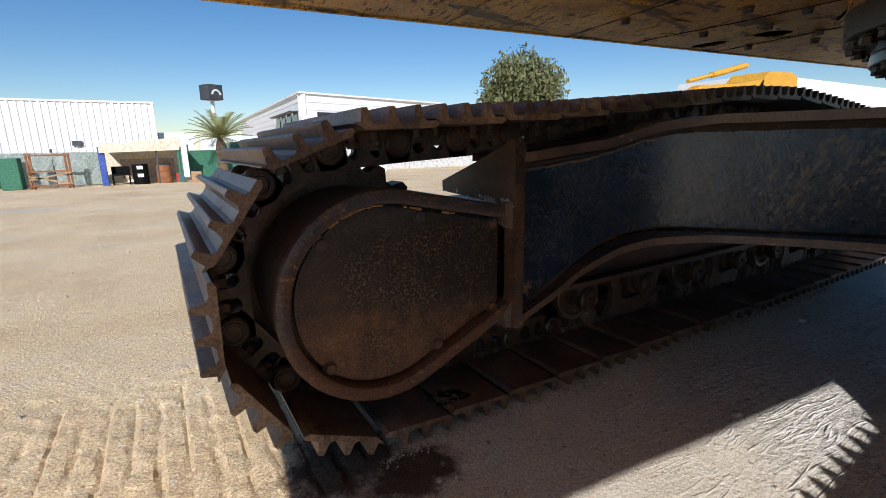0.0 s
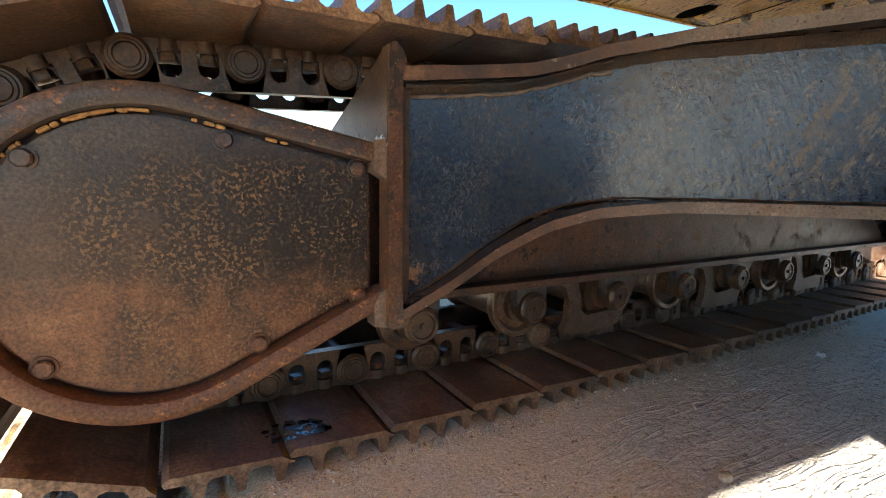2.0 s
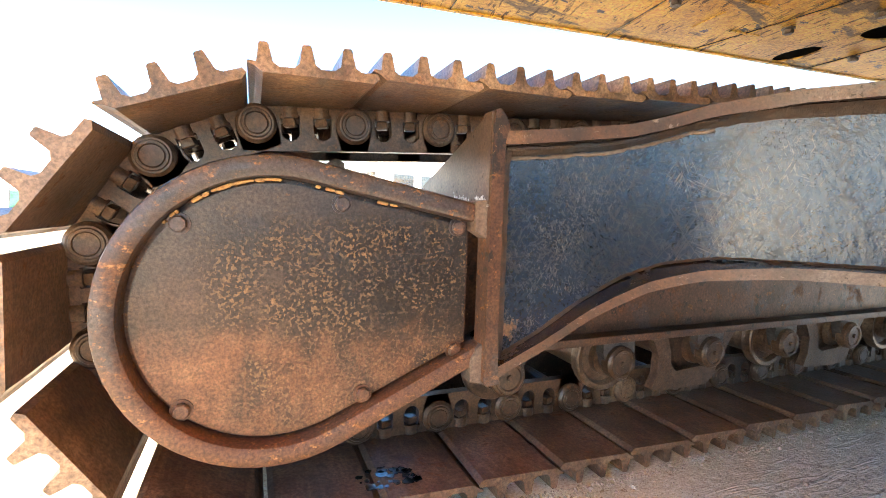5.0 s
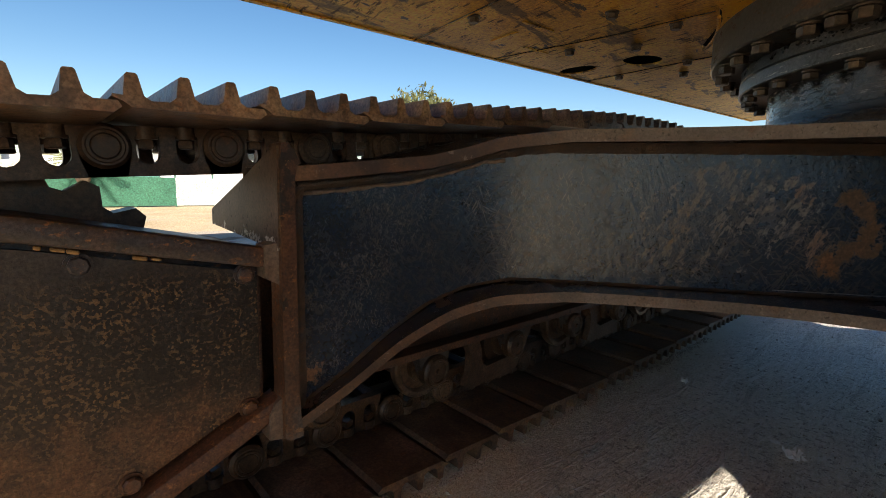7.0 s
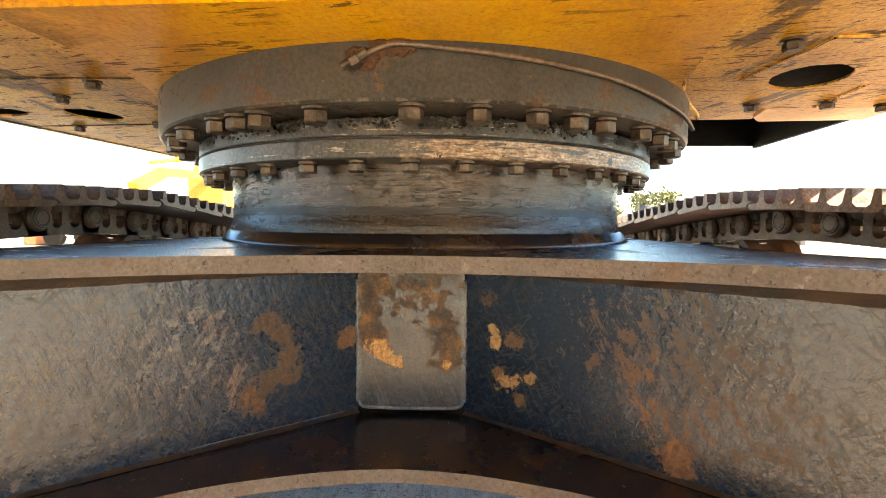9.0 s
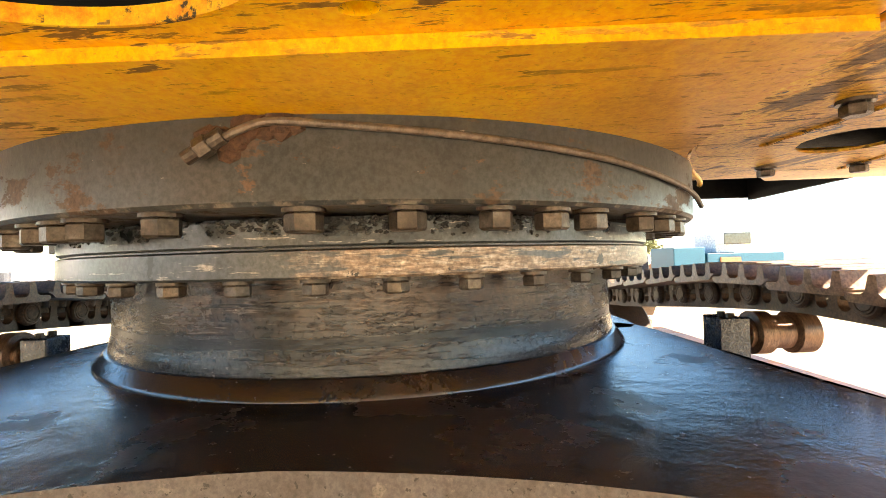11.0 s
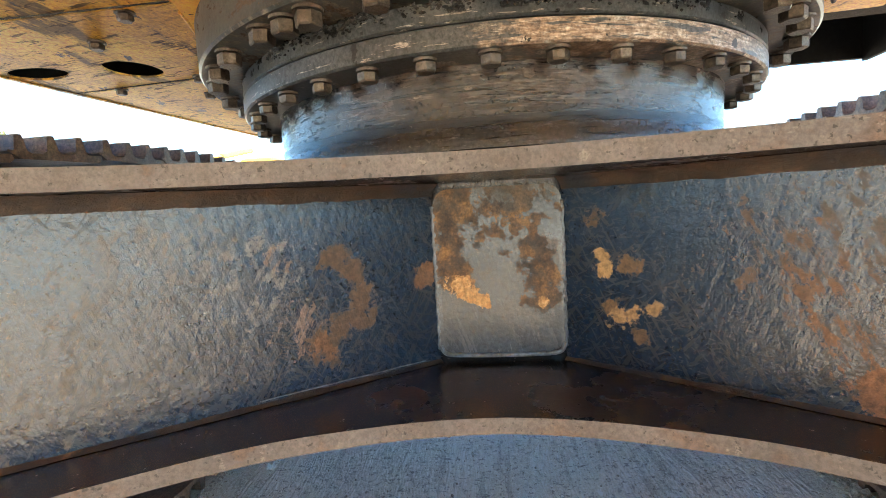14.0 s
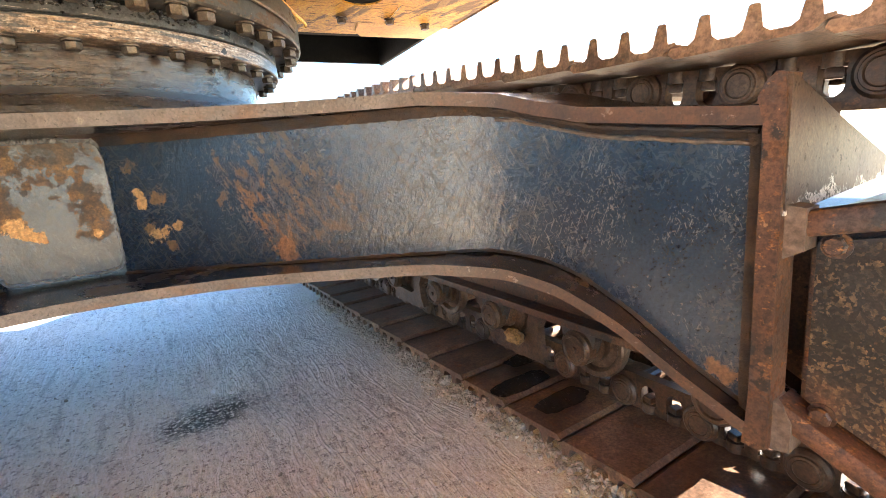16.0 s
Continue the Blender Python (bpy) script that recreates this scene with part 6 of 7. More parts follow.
def scattered(rnd):
    return rnd.uniform(-4, 6), rnd.uniform(-0.9, 6) if rnd.random() < 0.7 else rnd.uniform(2.5, 12)


stones("track_gravel", 1500, beside_left, (0.002, 0.007), M_STONE, "crushed pale gravel pressed up along the track shoes")
stones("track_clods", 2400, beside_right, (0.003, 0.016), M_STONE, "pale clods and gravel pressed between the track shoes")
def on_slab(rnd):
    return rnd.uniform(1.4, 5.2), CY + rnd.uniform(-1.34, 1.34)


stones("slab_crumbs", 3000, on_slab, (0.0015, 0.0045), M_STONE, "fine crumbs of stone strewn over the concrete")
stones("ground_gravel", 1100, scattered, (0.003, 0.010), M_STONE, "scattered small stones on the sandy yard")
for x, y, r in ((2.46, 1.26, 0.025), (4.3, 0.75, 0.012)):
    bm = bmesh.new()
    bmesh.ops.create_icosphere(bm, subdivisions=2, radius=r)
    for v in bm.verts:
        v.co = Vector((v.co.x, v.co.y * 0.8, v.co.z * 0.7)) * (1 + 0.2 * noise.noise(v.co * 60)) + Vector((x, y, ground_height(x, y) + r * 0.5))
    tagged(part("pebble", bm, M_STONE, None, "", True), "pale rounded pebble lying on the concrete", "stone", "pebbles")
for px, py, w, d, turn in ((3.49, 0.963, 0.085, 0.065, 0.5), (3.58, 1.05, 0.035, 0.028, 1.9), (3.93, 1.59, 0.045, 0.040, 0.9), (3.78, 0.06, 0.035, 0.014, 0.3), (3.70, -0.02, 0.03, 0.012, 1.2)):
    bm = bmesh.new()
    nu, nv = 9, 6
    m = Matrix.Translation((px, py, ground_height(px, py) + 0.022)) @ Matrix.Rotation(turn, 4, "Z")
    grid = []
    for i in range(nu):
        row = []
        for j in range(nv):
            q = Vector((i / (nu - 1) - 0.5, j / (nv - 1) - 0.5, 0))
            ragged = 1 + 0.5 * noise.noise(Vector((q.x * 5 + px * 9, q.y * 5, 2)))
            row.append(bm.verts.new(m @ Vector((q.x * w * ragged, q.y * d * ragged, 0.42 * w * (noise.noise(Vector((q.x * 6, q.y * 6, px * 7))) + 0.4)))))
        grid.append(row)
    for i in range(nu - 1):
        for j in range(nv - 1):
            if (i in (0, nu - 2) and j in (0, nv - 2)) or (i == 4 and j == 0):
                continue
            bm.faces.new((grid[i][j], grid[i + 1][j], grid[i + 1][j + 1], grid[i][j + 1]))
    bmesh.ops.delete(bm, geom=[v for v in bm.verts if not v.link_faces], context="VERTS")
    bmesh.ops.solidify(bm, geom=list(bm.faces), thickness=0.002)
    tagged(part("crumpled_paper", bm, M_PAPER, None), "torn scrap of crumpled white paper on the ground", "litter", "paper scraps")


# water lying on one shoe
bm = bmesh.new()
rnd = random.Random(17)
for k in range(26):
    cx_, cy_, r = 1.33 + rnd.gauss(0, 0.05), 1.90 + abs(rnd.gauss(0, 0.05)), rnd.uniform(0.004, 0.022)
    pts = [(cx_ + r * rnd.uniform(0.6, 1.2) * math.cos(q * 0.7), cy_ + r * rnd.uniform(0.6, 1.2) * math.sin(q * 0.7)) for q in range(9)]
    prism(bm, pts, 0.002, Matrix.Translation((0, 0, 0.128)))
tagged(part("water_puddle", bm, M_WATER, None), "small puddle of water lying on a track shoe", "puddle", kind="stuff")


# wet oil on the shoes of the other chain
for cx_, cy_, rx, ry in ((2.62, -1.11, 0.062, 0.15), (2.80, -1.30, 0.055, 0.12), (2.40, -1.14, 0.060, 0.13)):
    bm = bmesh.new()
    pts = []
    for q in range(72):
        a = q * math.pi / 36
        ragged = 1 + 0.16 * noise.noise(Vector((2 * math.cos(a), 2 * math.sin(a), cx_ * 7))) + 0.07 * noise.noise(Vector((9 * math.cos(a), 9 * math.sin(a), cx_ * 3)))
        ca, sa = math.cos(a), math.sin(a)
        pts.append((cx_ + rx * ragged * math.copysign(abs(ca) ** 0.55, ca), cy_ + ry * ragged * math.copysign(abs(sa) ** 0.8, sa)))
    prism(bm, pts, 0.002, Matrix.Translation((0, 0, 0.1275)))
    tagged(part("oil_patch", bm, M_WET, None), "ragged patch of dark oil on a track shoe", "stain", "oil patches")
bm = bmesh.new()
bmesh.ops.create_icosphere(bm, subdivisions=3, radius=0.05)
for v in bm.verts:
    v.co = Vector((v.co.x * 1.1, v.co.y * 0.7, v.co.z * 0.75)) * (1 + 0.35 * noise.noise(v.co * 40)) + Vector((2.75, -1.19, 0.292))
tagged(part("mud_lump", bm, M_SEAL, None, "", True), "pale ochre lump of dried mud stuck on the track guide", "mud")


# ---- yard buildings ----
def house(name, at, label, category, group=""):
    return thing(name, at, label, category, group)


def corrugated(bm, x0, x1, y, z0, z1, step=0.25, depth=0.04, back=0.3):
    k = max(2, int((x1 - x0) / step))
    a, b = [], []
    for i in range(k + 1):
        for u, d in ((0.0, 0.0), (0.5, 0.0), (0.6, -depth), (0.9, -depth)):
            x = x0 + (i + u) * step
            if x > x1:
                break
            a.append(bm.verts.new((x, y + d, z0)))
            b.append(bm.verts.new((x, y + d, z1)))
    for i in range(len(a) - 1):
        bm.faces.new((a[i], a[i + 1], b[i + 1], b[i]))
    box(bm, x0, x1, y + 0.02, y + back, z0, z1)


wh = house("warehouse", (-12, 26, 0), "long white corrugated metal warehouse behind the fence", "building")
bm = bmesh.new()
corrugated(bm, -28, 0.48, 26, 0, 3.36)
part("wall", bm, M_WHITE, wh)
bm = bmesh.new()
box(bm, -28, 0.5, 25.94, 34, 3.36, 3.44)
part("roof", bm, M_WHITE, wh)
bm = bmesh.new()
box(bm, 0.5, 2.1, 26.5, 33, 0, 2.1)
part("annex", bm, M_WHITE, wh)
bm = bmesh.new()
box(bm, -2.7, -2.35, 25.85, 25.96, 1.55, 1.75)
part("vent", bm, M_STEELGREY, wh)

shelter = house("shelter", (-0.2, 22.5, 0), "open yard shelter with a pale roof and blue posts", "shelter")
bm = bmesh.new()
prism(bm, [(-1.5, 1.22), (1.12, 1.28), (1.22, 1.78), (-1.5, 1.52)], 0.06, XZ @ Matrix.Translation((0, 0, 21.9)))
part("fascia", bm, M_CREAM, shelter, "cream coloured roof fascia")
bm = bmesh.new()
prism(bm, [(-1.5, 1.45), (1.2, 1.6), (1.2, 1.66), (-1.5, 1.51)], 2.2, XZ @ Matrix.Translation((0, 0, 21.96)))
part("roof", bm, M_YELLOW, shelter)
for x, w, mt in ((-1.45, 0.10, M_BLUEPOST), (0.32, 0.03, M_STEELGREY), (1.05, 0.04, M_GREEN), (1.15, 0.03, M_GREEN)):
    bm = bmesh.new()
    box(bm, x - w, x + w, 21.98, 21.98 + 2 * w, 0, 1.45)
    part("post", bm, mt, shelter)
bm = bmesh.new()
box(bm, -1.5, 1.2, 24.0, 24.05, 0, 1.5)
part("back_wall", bm, M_CREAM, shelter)
bm = bmesh.new()
box(bm, -1.0, 0.95, 23.94, 23.98, 0.15, 0.95)
part("banner", bm, M_TAN, shelter, "faded tan banner")
for x0, x1 in ((-0.55, -0.48), (-0.42, -0.30), (-0.24, -0.14), (0.30, 0.42), (0.48, 0.62), (0.68, 0.8)):
    bm = bmesh.new()
    box(bm, x0, x1, 23.925, 23.938, 0.55, 0.72)
    part("banner_mark", bm, M_STEELGREY, shelter)
for x0, mt in ((1.02, M_BLUEPOST), (0.9, M_RED)):
    bm = bmesh.new()
    box(bm, x0, x0 + 0.16, 22.3, 22.5, 0, 0.35, bevel=0.02)
    tagged(part("plastic_crate", bm, mt, None), "small plastic crate standing under the shelter", "crate", "crates")


def barrel(x, y, mat, label, h=0.78, marked=False):
    b = thing("barrel", (x, y, 0), label, "barrel", "oil barrels")
    m = Matrix.Translation((x, y, 0))
    bm = bmesh.new()
    r = 0.27
    lathe(bm, [(0, 0), (r, 0), (r, h * 0.32), (r + 0.015, h * 0.34), (r, h * 0.36), (r, h * 0.64), (r + 0.015, h * 0.66), (r, h * 0.68), (r, h), (r - 0.02, h), (r - 0.02, h - 0.015), (0, h - 0.015)], 28, m)
    part("body", bm, mat, b, "", True)
    bm = bmesh.new()
    lathe(bm, [(r - 0.01, h - 0.01), (r + 0.012, h - 0.01), (r + 0.012, h + 0.012), (r - 0.01, h + 0.012)], 28, m, True)
    part("rim", bm, M_STEELGREY, b)
    if marked:
        for z in (0.28, 0.58):
            bm = bmesh.new()
            box(bm, x - 0.1, x + 0.1, y - r - 0.01, y - r + 0.03, z, z + 0.13)
            part("label_patch", bm, M_WHITE, b)


barrel(-0.30, 22.2, M_BLACK, "black steel oil barrel with white paper patches", marked=True)
barrel(0.50, 22.2, M_RUSTY, "rusty orange-brown steel oil barrel", 0.72)
bm = bmesh.new()
box(bm, 1.42, 1.78, 21.6, 21.95, 0, 0.42, bevel=0.01)
carton = part("carton", bm, M_CARTON, None)
tagged(carton, "brown cardboard carton standing by the fence", "box")
bm = bmesh.new()
box(bm, 1.55, 1.64, 21.585, 21.599, 0.2, 0.26)
part("print_mark", bm, M_STEELGREY, carton)
bench = thing("bench", (-0.95, 22.3, 0), "dark metal bench seat under the shelter", "bench")
for dims in ((-1.25, -0.65, 22.1, 22.5, 0.36, 0.42), (-1.25, -0.65, 22.46, 22.5, 0.42, 0.7)):
    bm = bmesh.new()
    box(bm, *dims, bevel=0.01)
    part("seat" if dims[4] < 0.4 else "backrest", bm, M_BLACK, bench)
for x in (-1.22, -0.68):
    for y in (22.13, 22.46):
        bm = bmesh.new()
        box(bm, x - 0.02, x + 0.02, y - 0.02, y + 0.02, 0, 0.36)
        part("leg", bm, M_BLACK, bench)

# fence with cloth, and a rusty gate frame before it
fence = thing("fence", (-6, 22.8, 0), "yard fence covered with pale green shade cloth", "fence")
for k in range(9):
    bm = bmesh.new()
    cyl(bm, 0.03, 0, 1.4, Matrix.Translation((-13.5 + 1.5 * k, 22.8, 0)), 10)
    part("post", bm, M_STEELGREY, fence)
    if k < 8:
        bm = bmesh.new()
        grid = [[bm.verts.new((-13.5 + 1.5 * k + 1.5 * i / 6, 22.77 + 0.03 * math.sin(i * 2.1 + j + k), 0.05 + 1.22 * j / 4)) for j in range(5)] for i in range(7)]
        for i in range(6):
            for j in range(4):
                bm.faces.new((grid[i][j], grid[i + 1][j], grid[i + 1][j + 1], grid[i][j + 1]))
        bmesh.ops.solidify(bm, geom=list(bm.faces), thickness=0.006)
        part("cloth_panel", bm, M_GREEN if k in (4, 5) else M_PALECLOTH, fence)
fence2 = thing("fence", (6, 23.5, 0), "green shade-cloth fence below the palm", "fence")
for k in range(7):
    bm = bmesh.new()
    cyl(bm, 0.03, 0, 1.5, Matrix.Translation((1.5 + 1.5 * k, 23.5, 0)), 10)
    part("post", bm, M_GREEN, fence2)
    if k < 6:
        bm = bmesh.new()
        box(bm, 1.5 + 1.5 * k, 3.0 + 1.5 * k, 23.47, 23.49, 0.05, 1.25)
        part("cloth_panel", bm, M_GREEN if k < 3 else M_PALECLOTH, fence2)
rack = thing("metal_rack", (-3.0, 22, 0), "rusty steel rack with leaning timber lengths", "rack")
for x in (-3.6, -3.5, -2.52, -2.42):
    bm = bmesh.new()
    box(bm, x - 0.03, x + 0.03, 21.9, 21.96, 0, 1.25)
    part("upright", bm, M_RUSTY, rack)
for z, a in ((1.18, 0), (0.62, 0), (0.12, 0), (0.3, 0.25), (0.45, -0.2)):
    bm = bmesh.new()
    box(bm, -0.62, 0.62, -0.03, 0.03, -0.03, 0.03, Matrix.Translation((-3.0, 21.85, z)) @ Matrix.Rotation(a, 4, "Y"))
    part("rail", bm, M_CARTON if a else M_RUSTY, rack)
bm = bmesh.new()
box(bm, -4.4, -3.85, 22.0, 22.6, 0, 1.1, bevel=0.03)
tagged(part("green_skip", bm, M_GREEN, None), "dark green steel skip beside the fence", "skip")


# ---- trees and palm ----
def leaves(bm, centre, radii, count, size, rnd, hollow=0.55):
    for k in range(count):
        d = Vector((rnd.gauss(0, 1), rnd.gauss(0, 1), rnd.gauss(0, 1))).normalized()
        r = rnd.uniform(hollow, 1.0) * (1 + 0.22 * noise.noise(d * 2.3))
        p = Vector((centre[0] + d.x * radii[0] * r, centre[1] + d.y * radii[1] * r, centre[2] + d.z * radii[2] * r))
        e = Euler((rnd.uniform(0, 6.3), rnd.uniform(0, 6.3), rnd.uniform(0, 6.3))).to_matrix()
        s = size * rnd.uniform(0.6, 1.4)
        vs = [bm.verts.new(p + e @ Vector(q) * s) for q in ((-0.5, 0, 0), (0, -0.22, 0.05), (0.5, 0, 0), (0, 0.22, 0.05))]
        bm.faces.new(vs)


def tree(x, y, h, r, label, seed, count=12000, size=0.25):
    rnd = random.Random(seed)
    t = thing("tree", (x, y, 0), label, "tree")
    bm = bmesh.new()
    tube(bm, smooth_line([(x, y, 0), (x + 0.1, y, h * 0.25), (x - 0.05, y + 0.1, h * 0.5)], 4), 0.16, 10)
    for k in range(7):
        a = k * 0.9 + rnd.uniform(0, 0.5)
        tube(bm, smooth_line([(x, y, h * rnd.uniform(0.25, 0.45)), (x + 0.35 * r * math.cos(a), y + 0.35 * r * math.sin(a), h * 0.55), (x + 0.7 * r * math.cos(a), y + 0.7 * r * math.sin(a), h * rnd.uniform(0.6, 0.85))], 4), 0.06, 8)
    part("trunk", bm, M_BARK, t)
    bm = bmesh.new()
    leaves(bm, (x, y, h * 0.62), (r, r, h * 0.36), count // 2, size, rnd)
    for k in range(16):
        a, q = rnd.uniform(0, 6.28), rnd.uniform(0.35, 0.8)
        leaves(bm, (x + q * r * math.cos(a), y + q * r * math.sin(a), h * rnd.uniform(0.4, 0.85)), (r * 0.38, r * 0.38, h * 0.14), count // 32, size, rnd, 0.2)
    part("crown", bm, M_LEAF, t)


tree(11.1, 12.9, 4.35, 1.5, "broad dense green tree behind the yard", 3, 14000, 0.15)
tree(40, -16, 4.5, 2.0, "low green tree in the far yard", 5, 1600, 0.35)
tree(44, -13, 4.0, 1.8, "low green tree in the far yard", 8, 1400, 0.35)
palm = thing("palm_tree", (2.8, 23.2, 0), "date palm with a short trunk and feathery fronds", "palm tree")
bm = bmesh.new()
lathe(bm, [(0, 0), (0.24, 0), (0.2, 0.6), (0.24, 0.7), (0.2, 1.0), (0.25, 1.15), (0.2, 1.5), (0.1, 1.75), (0, 1.8)], 14, Matrix.Translation((2.8, 23.2, 0)))
part("trunk", bm, M_BARK, palm)
rnd = random.Random(4)
for k in range(46):
    a = k * 2.4
    rise = rnd.uniform(0.05, 1.45)
    ln_ = rnd.uniform(1.35, 1.75)
    bm = bmesh.new()
    mid = []
    for i in range(9):
        u = i / 8
        out = ln_ * u * math.cos(rise * 0.8)
        up = 1.75 + ln_ * (math.sin(rise) * u - 0.30 * u * u)
        mid.append(Vector((2.8 + out * math.cos(a), 23.2 + out * math.sin(a), up)))
    for i in range(1, 9):
        d = (mid[i] - mid[i - 1]).normalized()
        sd = d.cross(Vector((0, 0, 1))).normalized()
        for q in range(3):
            p = mid[i - 1].lerp(mid[i], q / 3)
            w = 0.34 * (1 - 0.6 * abs(i / 8 - 0.4))
            for s_ in (1, -1):
                tip = p + (sd * s_ * 0.8 + d * 0.7 + Vector((0, 0, -0.15))) * w
                bm.faces.new([bm.verts.new(p), bm.verts.new(p + d * 0.035), bm.verts.new(tip)])
    tube(bm, mid, 0.012, 5)
    part("frond", bm, M_PALM, palm)

sign = thing("pylon_sign", (2.95, 27, 0), "dark square pylon sign on a white pole", "sign")
bm = bmesh.new()
cyl(bm, 0.09, 0, 3.7, Matrix.Translation((3.05, 27, 0)), 14)
part("pole", bm, M_WHITE, sign)
bm = bmesh.new()
box(bm, -0.38, 0.38, -0.38, 0.38, 3.68, 4.4, Matrix.Translation((3.05, 27, 0)) @ Matrix.Rotation(0.5, 4, "Z"), bevel=0.02)
part("sign_box", bm, M_STEELGREY, sign)
bm = bmesh.new()
arch = [(0.26 * math.cos(math.pi * k / 12), 0.26 * math.sin(math.pi * k / 12)) for k in range(13)] + [(0.17 * math.cos(math.pi * k / 12), 0.17 * math.sin(math.pi * k / 12)) for k in range(12, -1, -1)]
prism(bm, arch, 0.02, Matrix.Translation((3.05, 27, 0)) @ Matrix.Rotation(0.5, 4, "Z") @ Matrix.Translation((0, -0.402, 3.92)) @ XZ)
part("emblem", bm, M_WHITE, sign)

# white office block
office = house("office_building", (18, 45, 0), "white two-storey office block with dark windows", "building")
for name, p0, p1 in (("wall", (10.9, 40), (12.4, 82)), ("wall", (27.3, 45), (10.9, 40))):
    bm = bmesh.new()
    d = Vector((p1[0] - p0[0], p1[1] - p0[1], 0))
    ang = math.atan2(d.y, d.x)
    m = Matrix.Translation((*p0, 0)) @ Matrix.Rotation(ang, 4, "Z")
    box(bm, 0, d.length, -0.4, 0, 0, 5.6, m)
    wl = part(name, bm, M_WHITE, office)
    for k in range(1, 9):
        bm = bmesh.new()
        box(bm, 0, d.length, -0.43, 0.03, 0.62 * k, 0.62 * k + 0.03, m)
        part("cladding_strip", bm, M_WHITE, wl)
bm = bmesh.new()
prism(bm, [(10.7, 39.8), (27.5, 44.8), (27.5, 82), (12.2, 82.2)], 0.15, Matrix.Translation((0, 0, 5.6)))
part("roof", bm, M_WHITE, office)
ang = math.atan2(42, 1.5)
m = Matrix.Translation((10.9, 40, 0)) @ Matrix.Rotation(ang, 4, "Z")
for k in range(4):
    x0 = 1.2 + k * 2.6
    bm = bmesh.new()
    box(bm, x0, x0 + 1.9, -0.02, 0.06, 2.9, 4.2, m)
    w = part("window", bm, M_STEELGREY, office)
    bm = bmesh.new()
    box(bm, x0 + 0.08, x0 + 1.82, 0.05, 0.08, 2.98, 4.12, m)
    part("pane", bm, M_GLASS, w)
    bm = bmesh.new()
    box(bm, x0 - 0.1, x0 + 2.0, 0.0, 0.7, 4.25, 4.32, m)
    part("awning", bm, M_STEELGREY, w)
ang = math.atan2(5, 16.4)
m = Matrix.Translation((10.9, 40, 0)) @ Matrix.Rotation(ang, 4, "Z")
for k in range(5):
    x0 = 1.5 + k * 3.0
    bm = bmesh.new()
    box(bm, x0, x0 + 2.2, -0.06, 0.02, 2.9, 4.2, m)
    w = part("window", bm, M_STEELGREY, office)
    bm = bmesh.new()
    box(bm, x0 + 0.08, x0 + 2.12, -0.09, -0.05, 2.98, 4.12, m)
    part("pane", bm, M_GLASS, w)

# stalls and containers behind the track's gap
cont = house("shipping_container", (3.6, 25.2, 0), "green corrugated shipping container", "container")
bm = bmesh.new()
corrugated(bm, 3.3, 5.6, 24.4, 0.05, 1.6, 0.18, 0.03, 1.6)
part("body", bm, M_CONTAINER, cont)
shed = house("storage_shed", (12, 25, 0), "pale corrugated storage shed", "shed")
bm = bmesh.new()
corrugated(bm, 11.2, 24, 25, 0, 2.0, 0.3, 0.04, 2)
part("wall", bm, M_PALEGREY, shed)
bm = bmesh.new()
box(bm, 11.0, 24.2, 24.8, 27.2, 2.0, 2.08)
part("roof", bm, M_WHITE, shed)
pump = thing("fuel_pump", (10.3, 23, 0), "red and white fuel pump cabinet", "pump")
for dims, mt, nm in (((10.0, 10.5, 22.8, 23.2, 0, 0.75), M_WHITE, "cabinet"), ((9.5, 9.9, 22.8, 23.2, 0, 0.7), M_RED, "side_cabinet"), ((10.05, 10.45, 22.78, 22.8, 0.35, 0.6), M_STEELGREY, "display")):
    bm = bmesh.new()
    box(bm, *dims, bevel=0.008)
    part(nm, bm, mt, pump)
wall = house("yard_wall", (7.5, 26, 0), "long white yard wall with pilasters", "wall")
bm = bmesh.new()
box(bm, 2.2, 11.1, 26, 26.3, 0, 1.9)
for k in range(6):
    box(bm, 2.4 + 1.6 * k, 2.7 + 1.6 * k, 25.94, 26.0, 0, 1.9)
part("wall", bm, M_WHITE, wall)

# second excavator far off
ex2 = thing("excavator", (34, 18, 0), "yellow excavator parked beyond the tree", "excavator")
parts = (("boom", [(27.3, 3.0), (30.0, 4.15), (34.0, 4.4), (37.5, 4.9), (37.5, 4.35), (34.2, 3.9), (30.2, 3.6), (27.6, 2.5)], 0.6),
         ("house", [(36.8, 1.4), (42.4, 1.4), (42.4, 5.4), (41.5, 5.7), (38.2, 5.6), (37.4, 5.0), (36.8, 4.4)], 2.6))
for nm, pts, w in parts:
    bm = bmesh.new()
    prism(bm, [(px, pz + (0.5 if nm == "boom" else 0.35)) for px, pz in pts], w, XZ @ Matrix.Translation((0, 0, 18.0)))
    part(nm, bm, M_FARYELLOW, ex2)
bm = bmesh.new()
tube(bm, [(29, 18.3, 4.85), (31.5, 18.3, 5.35)], 0.12, 12)
tube(bm, [(31.5, 18.3, 5.35), (35.5, 18.3, 6.2)], 0.19, 12)
part("hydraulic_cylinder", bm, M_FARYELLOW, ex2, "", True)
for y in (17.6, 20.4):
    bm = bmesh.new()
    box(bm, 35.5, 42.5, y, y + 0.8, 0, 1.2, bevel=0.3)
    part("track", bm, M_BLACK, ex2)
bm = bmesh.new()
prism(bm, [(42.6, 1.5), (44.2, 1.5), (44.2, 3.6), (42.6, 4.2)], 1.6, XZ @ Matrix.Translation((0, 0, 18.4)))
part("cab", bm, M_GLASS, ex2)
depot = house("depot", (56, 24, 0), "white metal depot beyond the excavator", "building")
bm = bmesh.new()
corrugated(bm, 46, 90, 22, 0, 6.75, 0.6, 0.06, 8)
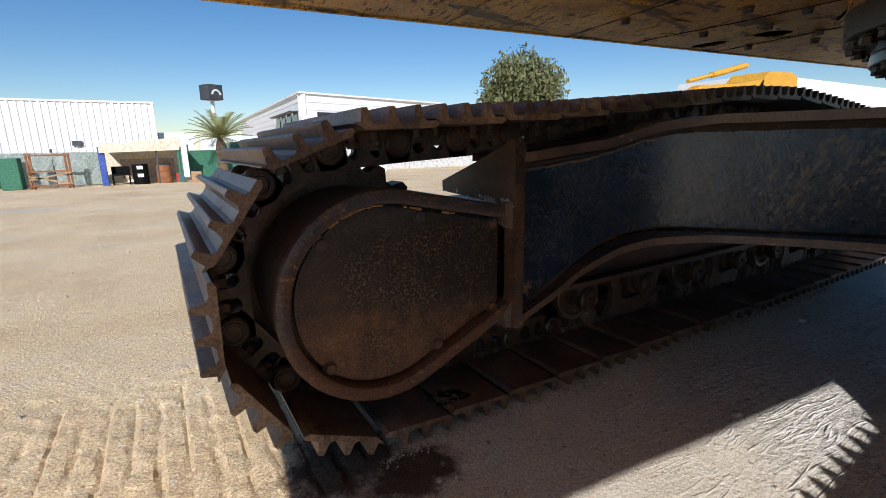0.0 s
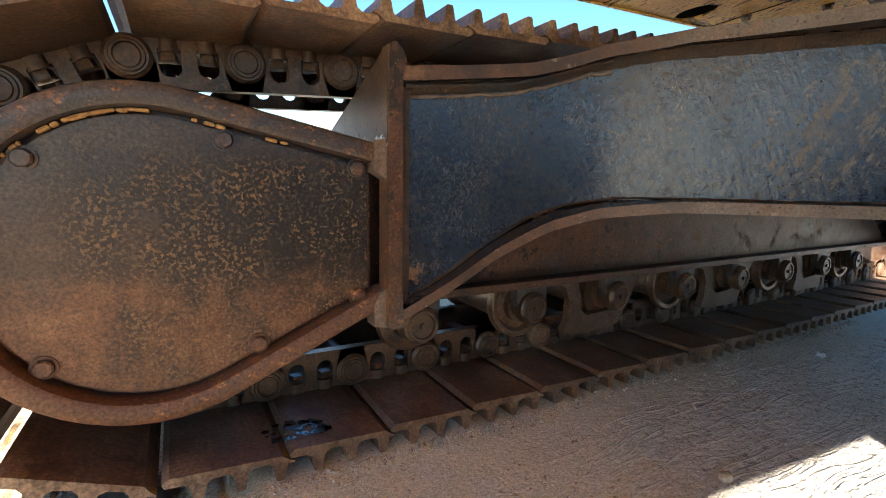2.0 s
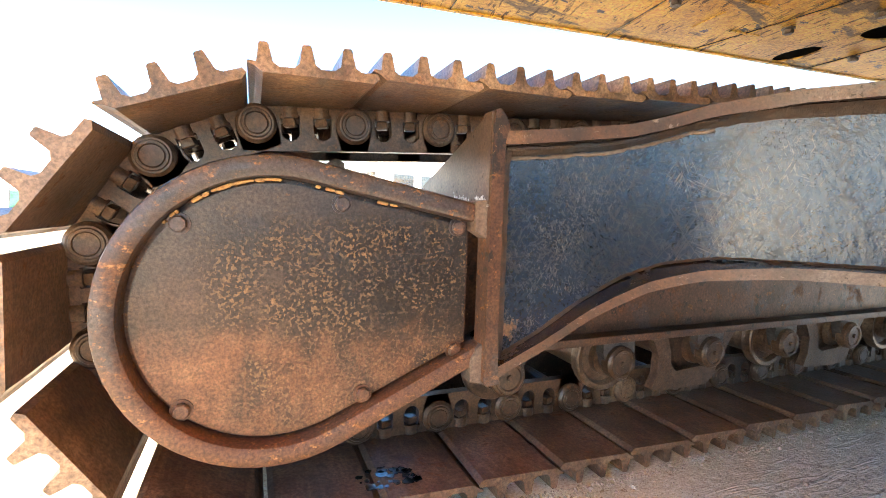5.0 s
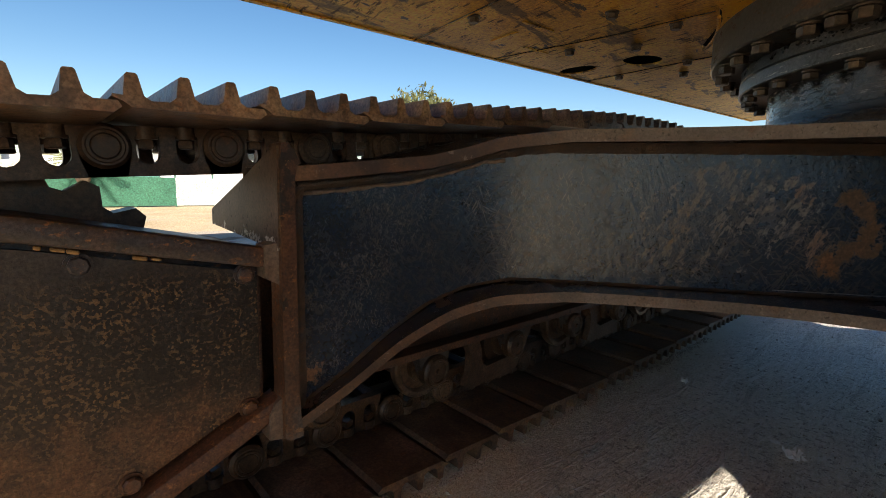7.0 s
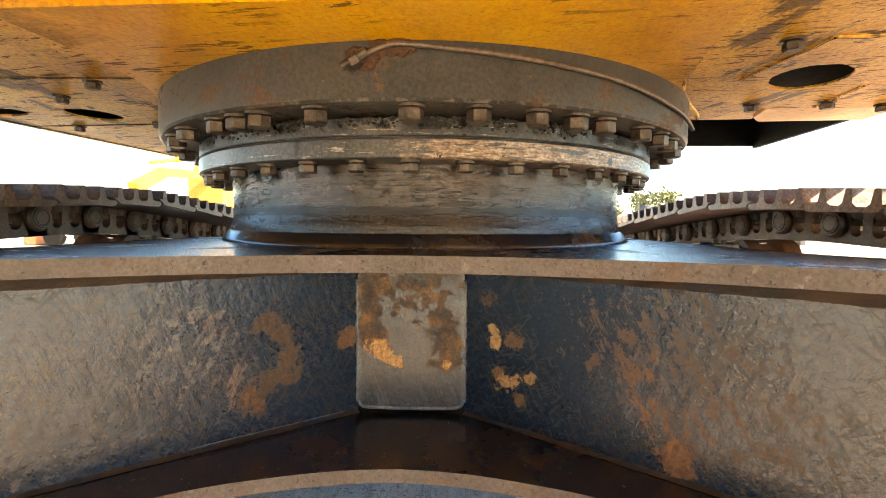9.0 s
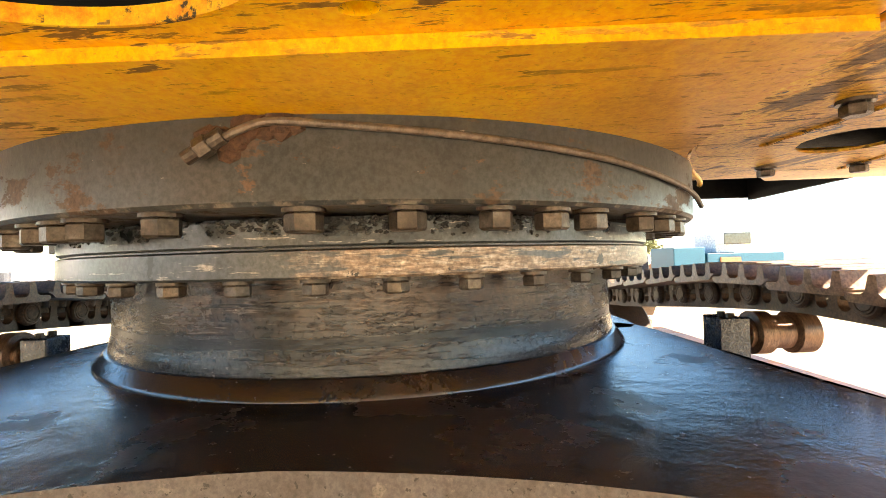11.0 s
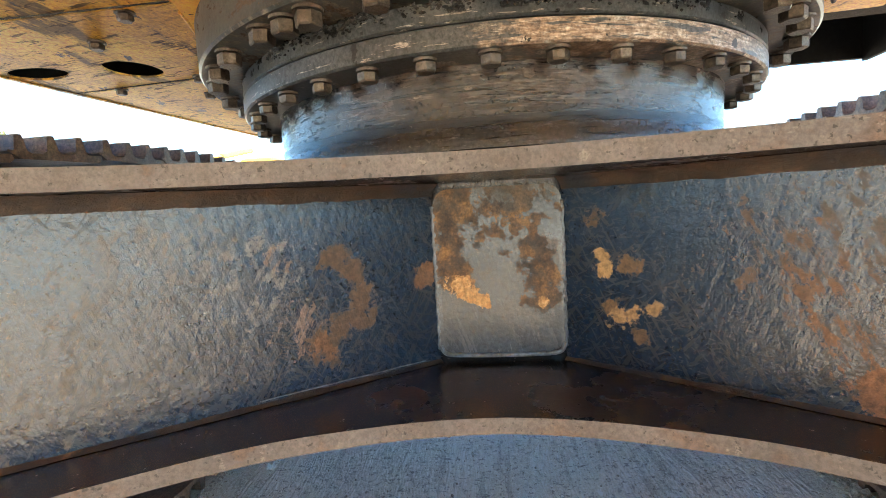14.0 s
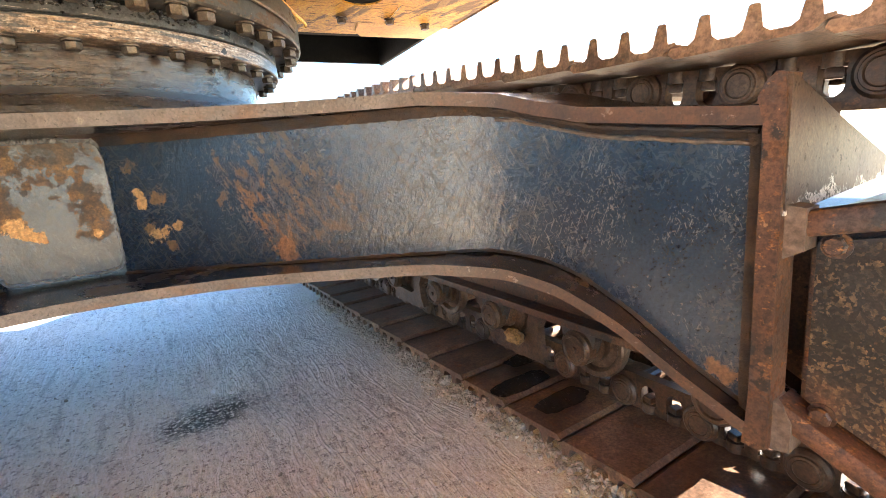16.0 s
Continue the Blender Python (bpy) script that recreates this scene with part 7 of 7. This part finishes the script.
part("wall", bm, M_WHITE, depot)

# far yard ahead: blue truck, drums of pipe, machines
truck = thing("truck", (25, -13.5, 0), "sky blue tank truck parked in the yard", "truck")
for nm, dims, mt in (("body", (24, 26.4, -16.3, -12.6, 0.75, 1.55), M_BLUE), ("tank", (24, 26.4, -12.5, -11.0, 0.75, 1.85), M_BLUE), ("cab", (24.3, 26.2, -14.6, -13.2, 1.55, 2.5), M_PALEGREY), ("chassis", (24.1, 26.2, -16.4, -10.8, 0.45, 0.75), M_STEELGREY), ("plate", (23.95, 24.0, -14.2, -13.2, 0.95, 1.35), M_RUSTY), ("windscreen", (23.94, 24.0, -14.7, -13.4, 1.95, 2.5), M_GLASS)):
    bm = bmesh.new()
    box(bm, *dims, bevel=0.04)
    part(nm, bm, mt, truck)
for y in (-15.6, -12.0):
    for x in (24.15, 26.1):
        bm = bmesh.new()
        cyl(bm, 0.5, -0.14, 0.14, Matrix.Translation((x, y, 0.5)) @ Matrix.Rotation(math.pi / 2, 4, "Y"), 22, bevel=0.04)
        part("wheel", bm, M_BLACK, truck)
rnd = random.Random(12)
for k in range(16):
    y = rnd.choice([rnd.uniform(-26, -8), rnd.uniform(10, 24)])
    x = rnd.uniform(27, 34)
    h = rnd.uniform(0.8, 2.6)
    mc = thing("machine_part", (x, y, 0), "stored grey machine part on the ground in the far yard", "machinery", "stored machinery")
    bm = bmesh.new()
    box(bm, x - 0.6, x + 0.6, y - rnd.uniform(0.5, 1.2), y + rnd.uniform(0.5, 1.2), 0, h * 0.6, bevel=0.08)
    part("base", bm, rnd.choice((M_STEELGREY, M_STEELGREY, M_RUSTY)), mc)
    bm = bmesh.new()
    cyl(bm, rnd.uniform(0.15, 0.4), h * 0.6, h, Matrix.Translation((x, y, 0)), 16, bevel=0.03)
    part("drum", bm, M_STEELGREY, mc)
lift = thing("loader", (27, 19.5, 0), "yellow loader with a raised arm", "loader")
bm = bmesh.new()
prism(bm, [(18.2, 1.2), (19.4, 2.6), (20.2, 2.9), (20.2, 2.6), (19.6, 2.3), (18.6, 1.1)], 0.4, Matrix.Translation((27, 0, 0)) @ Matrix(((0, 0, 1, 0), (1, 0, 0, 0), (0, 1, 0, 0), (0, 0, 0, 1))))
part("arm", bm, M_FARYELLOW, lift)
bm = bmesh.new()
box(bm, 26.4, 28.6, 20.0, 22.4, 0.5, 1.6, bevel=0.15)
part("body", bm, M_PALEGREY, lift, "pale grey body")
for y in (20.3, 22.0):
    bm = bmesh.new()
    cyl(bm, 0.55, -0.2, 0.2, Matrix.Translation((26.4, y, 0.55)) @ Matrix.Rotation(math.pi / 2, 4, "Y"), 22, bevel=0.06)
    part("wheel", bm, M_BLACK, lift)
